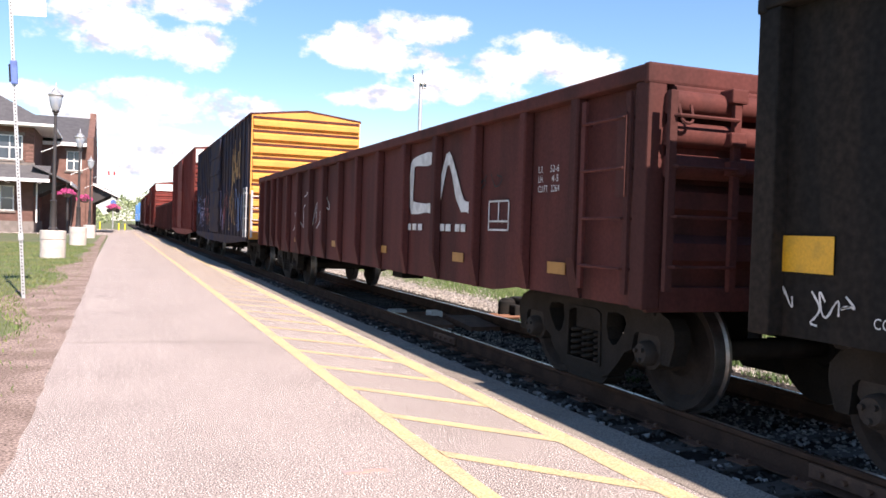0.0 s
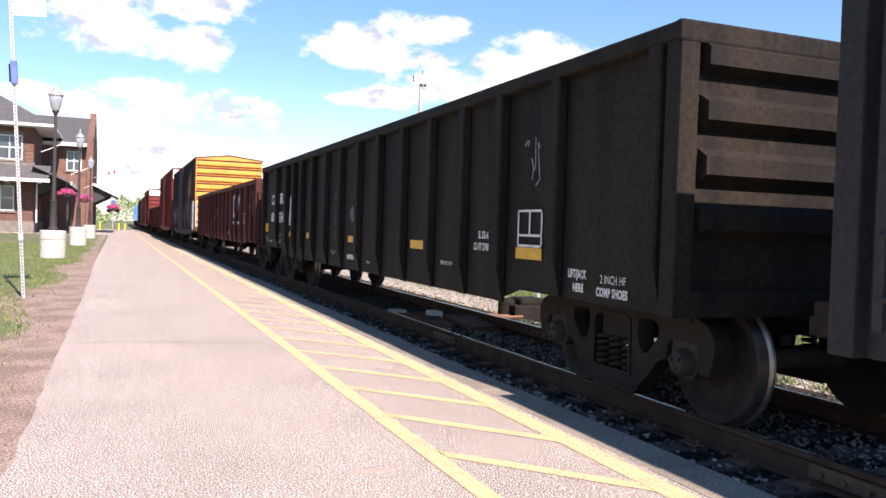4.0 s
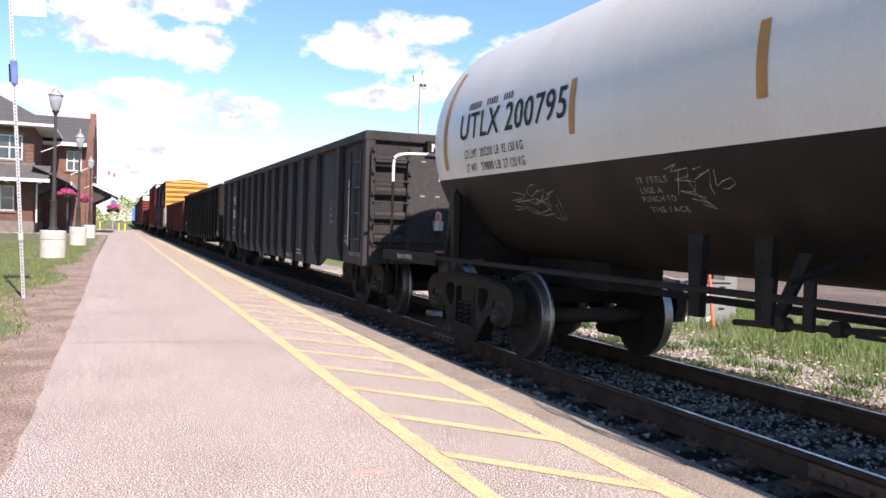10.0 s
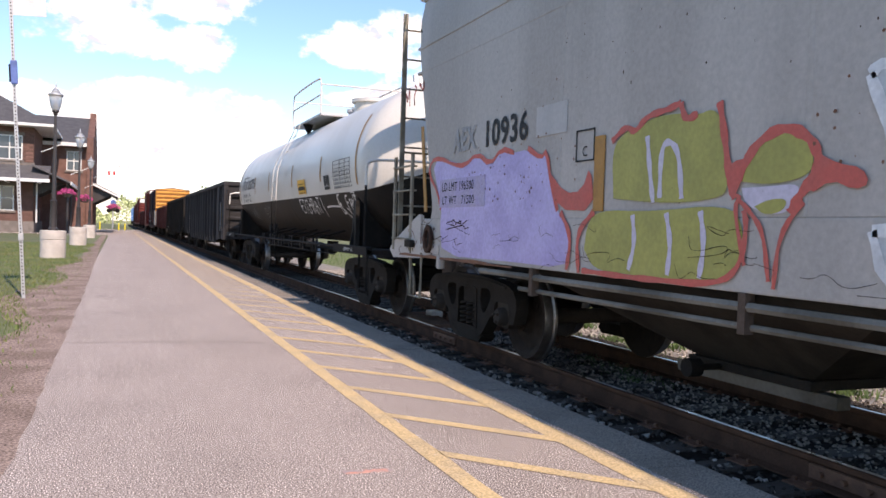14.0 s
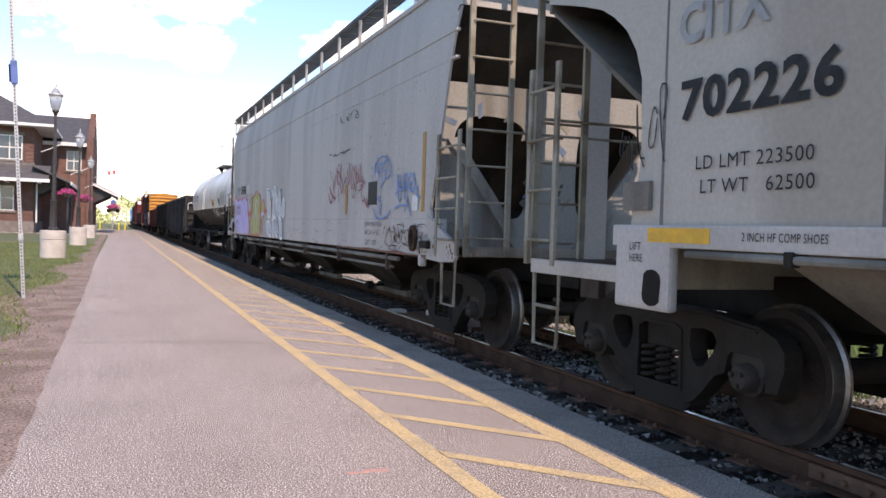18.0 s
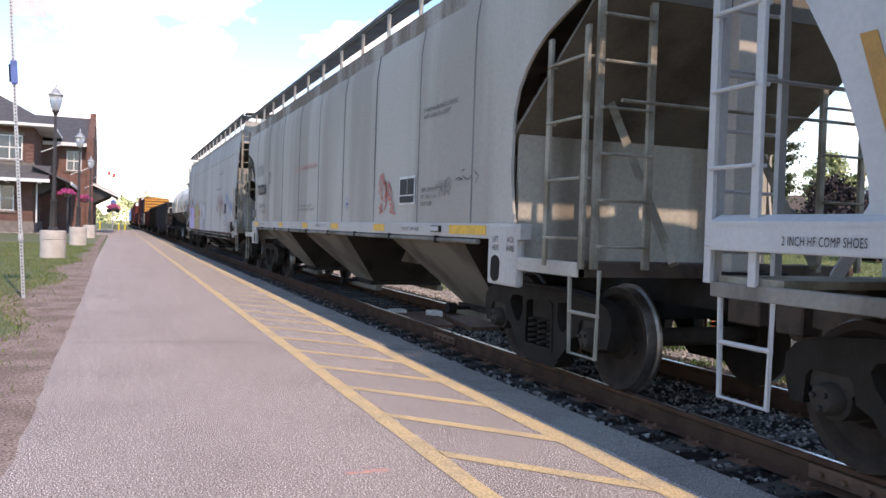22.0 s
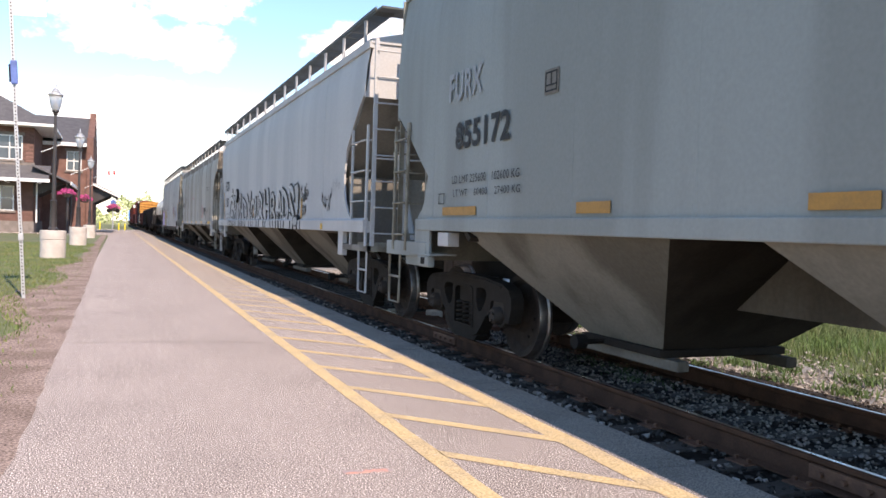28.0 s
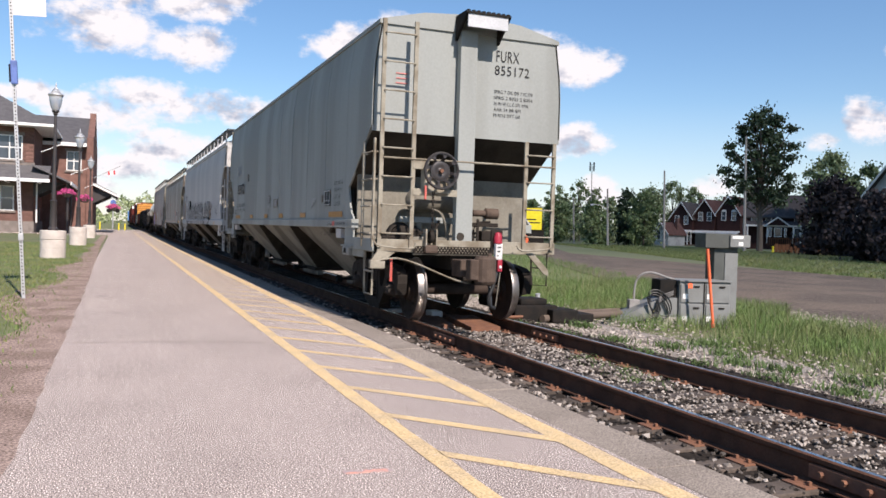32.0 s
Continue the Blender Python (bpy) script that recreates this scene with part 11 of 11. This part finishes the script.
def porch_house(az, d):
    """The dark house behind the maple: its roof slopes to the road, over a long porch with a gabled entrance."""
    h = thing("house", "dark brick house with a long porch and a gabled white entrance", "house", at_az(az, d, -0.4), rz=-az, group="houses beyond the road")
    part("wall", prism(bmesh.new(), [(0, -0.2), (9, -0.2), (9, 6.6), (4.5, 10.5), (0, 6.6)], -5.4, 5.4), "house_brick", h)
    for s in (0, 1):
        part("roof", prism(bmesh.new(), [(4.5, 10.9), (4.5, 10.65), (-0.6 + s * 10.2, 6.15), (-0.6 + s * 10.2, 6.4)], -5.9, 5.9), "shingle", h)
    part("chimney", cuboid(-4.6, -3.8, 3.6, 4.4, 9.0, 11.6), "house_brick", h)
    for x in (-4.2, -1.6, 3.6):
        f = part("window_frame", cuboid(x - 0.55, x + 0.55, -0.07, 0.02, 5.0, 6.4), "white_trim", h)
        part("pane", cuboid(x - 0.45, x + 0.45, -0.085, -0.071, 5.1, 6.3), "window", f)
    p = part("porch_roof", prism(bmesh.new(), [(0.0, 5.6), (-2.6, 4.75), (-2.6, 4.5), (0.0, 5.3)], -5.6, 5.6), "shingle", h)
    part("porch_fascia", cuboid(-5.6, 5.6, -2.66, -2.6, 4.45, 4.78), "white_trim", p)
    for x in (-5.3, -3.4, -1.7, 2.9, 4.2, 5.3):
        part("porch_post", cuboid(x - 0.13, x + 0.13, -2.5, -2.24, 1.2, 4.5), "white_trim", p)
    g = part("entrance_gable", prism(bmesh.new(), [(-1.7, 4.75), (1.9, 4.75), (0.1, 6.2)], -3.2, -0.4, "y"), "house_brick", h)
    for s in (-1, 1):
        part("barge_board", prism(bmesh.new(), [(0.1, 6.4), (0.1, 6.1), (0.1 + s * 2.1, 4.55), (0.1 + s * 2.1, 4.85)], -3.35, -3.2, "y"), "white_trim", g)
    for x0, x1 in ((-1.5, -0.9), (-0.5, 0.9), (1.3, 1.75), (3.0, 4.1), (4.5, 5.2)):
        f = part("window_frame", cuboid(x0, x1, -2.72, -2.62, 2.5, 4.3), "white_trim", h)
        part("pane", cuboid(x0 + 0.12, x1 - 0.12, -2.74, -2.721, 2.62, 4.18), "window", f)
    part("porch_wall", cuboid(-5.6, 5.6, -2.6, 0, -0.2, 1.2), "house_brick", p)
    rl = part("porch_rail", cuboid(-1.8, 5.6, -2.75, -2.67, 2.2, 2.35), "porch_wood", p)
    for k in range(20):
        part("baluster", cuboid(-1.7 + k * 0.38, -1.55 + k * 0.38, -2.74, -2.68, 0.9, 2.2), "porch_wood", rl)
    st = part("porch_steps", cuboid(-0.6, 0.9, -3.6, -2.75, -0.2, 0.6), "porch_wood", p)


def pole(az, d, h, r=0.14, arm=False, nm="utility_pole", label="grey wooden utility pole"):
    c = thing(nm, label, "pole", at_az(az, d, -0.4), group="utility poles", rz=-az)
    part("shaft", tube(bmesh.new(), [(0, 0, -0.3), (-0.2, 0, h * 0.5), (-0.35, 0, h)], [r, r * 0.85, r * 0.65], 10), "pole_wood", c, smooth=True)
    if arm:
        part("street_light_arm", tube(bmesh.new(), rounded([(-0.15, 0, h * 0.62), (-1.4, -0.2, h * 0.72), (-2.6, -0.3, h * 0.72)]), 0.05, 6), "galvan", c)
        part("lamp_head", cuboid(-3.1, -2.5, -0.45, -0.15, h * 0.70, h * 0.73, 0.03), "galvan", c)
    return c


def far_side():
    mast = thing("floodlight_mast", "tall grey mast with floodlights at its head", "light mast", at_az(19.9, 62, -0.4))
    part("shaft", tube(bmesh.new(), [(0, 0, 0), (0, 0, 13.1)], [0.18, 0.13], 10), "galvan", mast, smooth=True)
    part("cross_bar", cuboid(-0.6, 0.5, -0.05, 0.05, 12.95, 13.1), "galvan", mast)
    for x in (-0.45, -0.05, 0.36):
        part("floodlight", prism(bmesh.new(), [(-0.35, 12.75), (0.12, 12.95), (0.12, 13.35), (-0.22, 13.42)], x - 0.18, x + 0.18), "galvan", mast)
    part("ballast_box", cuboid(0.1, 0.4, -0.12, 0.12, 12.45, 12.9, 0.02), "galvan", mast)
    part("aerial", tube(bmesh.new(), [(0.1, 0, 13.1), (0.1, 0, 13.8)], 0.025, 6), "black_iron", mast)
    pole(42.05, 130, 17.2, 0.22)
    pole(36.95, 130, 12.0, 0.2)
    pole(33.2, 140, 9.6, 0.2, True)
    pole(30.9, 150, 8.5, 0.18)
    ms = pole(32.05, 190, 17.9, 0.13, nm="signal_mast", label="slim grey mast with aerials")
    for x in (-0.75, 0.1):
        part("aerial", cuboid(x - 0.16, x + 0.16, -0.15, 0.15, 16.4, 18.4, 0.05), "black_iron", ms)
    gable_house(38.0, 195, 5.2, 12, 6.3, 10.1, "house_brick", "dark brick house with a grey gable roof and white gable trim", turn=-24)
    gable_house(39.5, 194, 4.9, 12, 7.2, 10.7, "house_brick", "red-brown brick house with a red-brown gable roof", turn=-24, roof="roof_red")
    gable_house(41.0, 192, 5.4, 12, 7.4, 11.4, "house_brick", "red-brown brick house with arched white windows", turn=-24, roof="roof_red", arched=True)
    porch_house(44.0, 172)
    gable_house(50.9, 96, 9.3, 12, 7.2, 11.3, "siding", "pale-sided house with a grey gable roof", turn=-50, porch=False)
    gable_house(36.75, 178, 3.4, 6, 2.7, 5.0, "siding", "small pale garage with a red-brown roof", turn=-35, porch=False, roof="roof_red")
    fn = thing("garden_fence", "brown wooden garden fence and porch rail", "fence", at_az(46.6, 128, -0.4), rz=-46.6)
    for k in range(26):
        part("board", cuboid(-6 + k * 0.5, -5.56 + k * 0.5, 0, 0.06, 0, 1.25 + 0.1 * (k % 3 == 0)), "porch_wood", fn)
    hy = thing("fire_hydrant", "yellow fire hydrant on the far verge", "hydrant", at_az(43.8, 128, -0.4))
    part("body", lathe(bmesh.new(), [(0, 0.25), (0.1, 0.25), (0.12, 0.16), (0.8, 0.16), (0.85, 0.2), (0.95, 0.12), (1.0, 0.0)], seg=12, axis="z"), "sign_yellow", hy)
    # trees: tall maple by the pole, light ones behind, dark shrubs to the road
    tree("maple_tree", "tall dark green maple tree", at_az(43.0, 134, -0.4), 22.9, 7.6, 8.2, "leaf_dark", 8, 15000, 0.23, 62, 1.15, 0.46, 0.62)
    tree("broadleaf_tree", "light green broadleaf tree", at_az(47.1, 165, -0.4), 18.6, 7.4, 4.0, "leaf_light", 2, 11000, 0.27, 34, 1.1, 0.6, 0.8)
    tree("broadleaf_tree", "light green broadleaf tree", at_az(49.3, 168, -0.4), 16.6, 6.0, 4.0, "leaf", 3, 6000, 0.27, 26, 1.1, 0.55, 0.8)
    tree("purple_maple", "dark maroon shrubby maple tree", at_az(47.4, 116, -0.4), 10.0, 5.6, 0.4, "leaf_maroon", 4, 11000, 0.26, 34, 1.1, 0.7)
    tree("purple_maple", "dark maroon shrubby maple tree", at_az(49.7, 90, -0.4), 6.6, 4.6, 0.3, "leaf_maroon", 5, 9000, 0.26, 30, 1.1, 0.7)
    tree("purple_maple", "low dark maroon maple shrub", at_az(51.2, 82, -0.4), 5.2, 3.8, 0.3, "leaf_maroon", 7, 6000, 0.2, 26, 1.1, 0.75)
    tree("broadleaf_tree", "dark green tree at the edge of the road", at_az(51.4, 110, -0.4), 12.0, 4.6, 3.0, "leaf_dark", 6, 5000, 0.24, 24, 1.0, 0.5)
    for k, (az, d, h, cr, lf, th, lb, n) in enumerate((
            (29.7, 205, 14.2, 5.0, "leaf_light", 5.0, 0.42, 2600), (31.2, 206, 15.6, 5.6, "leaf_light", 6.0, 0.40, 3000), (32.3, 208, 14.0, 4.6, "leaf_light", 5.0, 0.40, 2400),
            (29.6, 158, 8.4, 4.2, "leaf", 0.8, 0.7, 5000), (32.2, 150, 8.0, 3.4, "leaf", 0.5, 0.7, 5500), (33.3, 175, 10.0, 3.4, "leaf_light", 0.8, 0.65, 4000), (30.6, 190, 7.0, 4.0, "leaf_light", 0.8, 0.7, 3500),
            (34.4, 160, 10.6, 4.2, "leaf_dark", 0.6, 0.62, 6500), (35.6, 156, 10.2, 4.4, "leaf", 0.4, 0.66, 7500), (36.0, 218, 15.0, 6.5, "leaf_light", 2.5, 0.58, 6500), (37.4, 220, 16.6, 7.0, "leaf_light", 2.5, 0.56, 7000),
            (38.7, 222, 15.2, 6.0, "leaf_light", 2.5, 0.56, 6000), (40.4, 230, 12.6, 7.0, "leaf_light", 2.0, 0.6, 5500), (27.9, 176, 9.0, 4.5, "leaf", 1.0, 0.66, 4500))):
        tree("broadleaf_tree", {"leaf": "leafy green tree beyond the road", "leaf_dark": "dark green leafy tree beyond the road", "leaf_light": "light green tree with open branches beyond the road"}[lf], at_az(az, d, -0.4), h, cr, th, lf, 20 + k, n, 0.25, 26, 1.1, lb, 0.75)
    # woods that close the horizon
    rnd = random.Random(50)
    vs, fs = [], []
    for _ in range(26000):
        az = rnd.uniform(-14, 62)
        d = rnd.uniform(330, 420) if az < 4 else rnd.uniform(215, 300)
        h = (7.5 + 3.0 * math.sin(az * 1.3) + 2 * math.sin(az * 3.7 + 1)) * math.sqrt(rnd.random()) * (1.0 if az > 3.5 else 1.15)
        p = Vector(at_az(az, d, -0.5 + h))
        i = len(vs)
        vs += [tuple(p + Vector((rnd.uniform(-0.8, 0.8), rnd.uniform(-0.8, 0.8), rnd.uniform(-0.7, 0.7)))) for _ in range(4)]
        fs.append((i, i + 1, i + 2, i + 3))
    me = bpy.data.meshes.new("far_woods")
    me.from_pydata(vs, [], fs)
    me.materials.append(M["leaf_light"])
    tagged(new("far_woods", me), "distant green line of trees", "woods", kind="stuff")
    # yellow works sign beyond the track
    y = thing("works_sign", "bright yellow sign panel over an orange emblem, on dark legs", "sign", (30.2, 57.5, -0.36), rz=-27)
    part("panel", cuboid(-1.25, 1.05, -0.03, 0.03, 2.0, 3.7, 0.01), "sign_yellow", y)
    for k, w in enumerate((1.5, 1.8, 1.1)):
        part("print_bar", cuboid(-0.9, -0.9 + w, -0.036, -0.031, 2.75 - k * 0.25, 2.85 - k * 0.25), "ink", y)
    part("backing", cuboid(-1.1, 1.25, 0.04, 0.1, 0.1, 2.6, 0.01), "black_iron", y)
    part("emblem", lathe(bmesh.new(), [(-0.03, 0.0), (-0.03, 0.55), (0.03, 0.55)], (-0.5, 0, 1.15), "y", 20), "orange", y)
    for x in (-1.0, 1.0):
        part("leg", cuboid(x - 0.05, x + 0.05, 0.1, 0.2, -0.1, 2.4), "black_iron", y)


lamp = street_lamp()
copy_thing(lamp, pose(-1.88, 46.4, 0))
copy_thing(lamp, pose(-1.88, 65.2, 0))
sign_post()
station()
flower_basket((-4.1, 77.6, 3.65), 0.75)
flower_basket((-2.9, 84.0, 3.35), 0.75)
flower_basket((-0.45, 91.2, 2.75), 0.72)
far_end()
far_side()


# ---------- what moves: the cloud drifts, the train rolls away, its wheels turn, the flag waves ----------
def motions():
    drift = SUN_FROM * CLOUD_FAR
    walk(CLOUD, [(t, pose(drift.x + CLOUD_SPEED * (t - CLOUD_MID), drift.y, drift.z)) for t in (0.0, 16.0, 32.0)])
    for ob, y in MOVERS:
        walk(ob, [(t, pose(XCAR, y + SPEED * (t - 32.0), 0)) for t in (0.0, 8.0, 16.0, 24.0, 32.0)])
    step = 0.16
    count = int(32.0 / step)
    turn = math.degrees(SPEED * step / R_WHEEL)
    for ob, u in WHEELS:
        walk(ob, [(k * step, pose(XC - XCAR, u, R_WHEEL, -turn * k)) for k in range(count + 1)])
    for ob, k in FLAG:
        walk(ob, [(t * 0.4, pose(0.17 * k, 0.04 * math.sin(t * 1.9 - k), 0.1 * k * math.sin(t * 0.9), 0, -20 * math.sin(t * 0.9) , 22 * math.sin(t * 1.9 - k))) for t in range(81)])


motions()
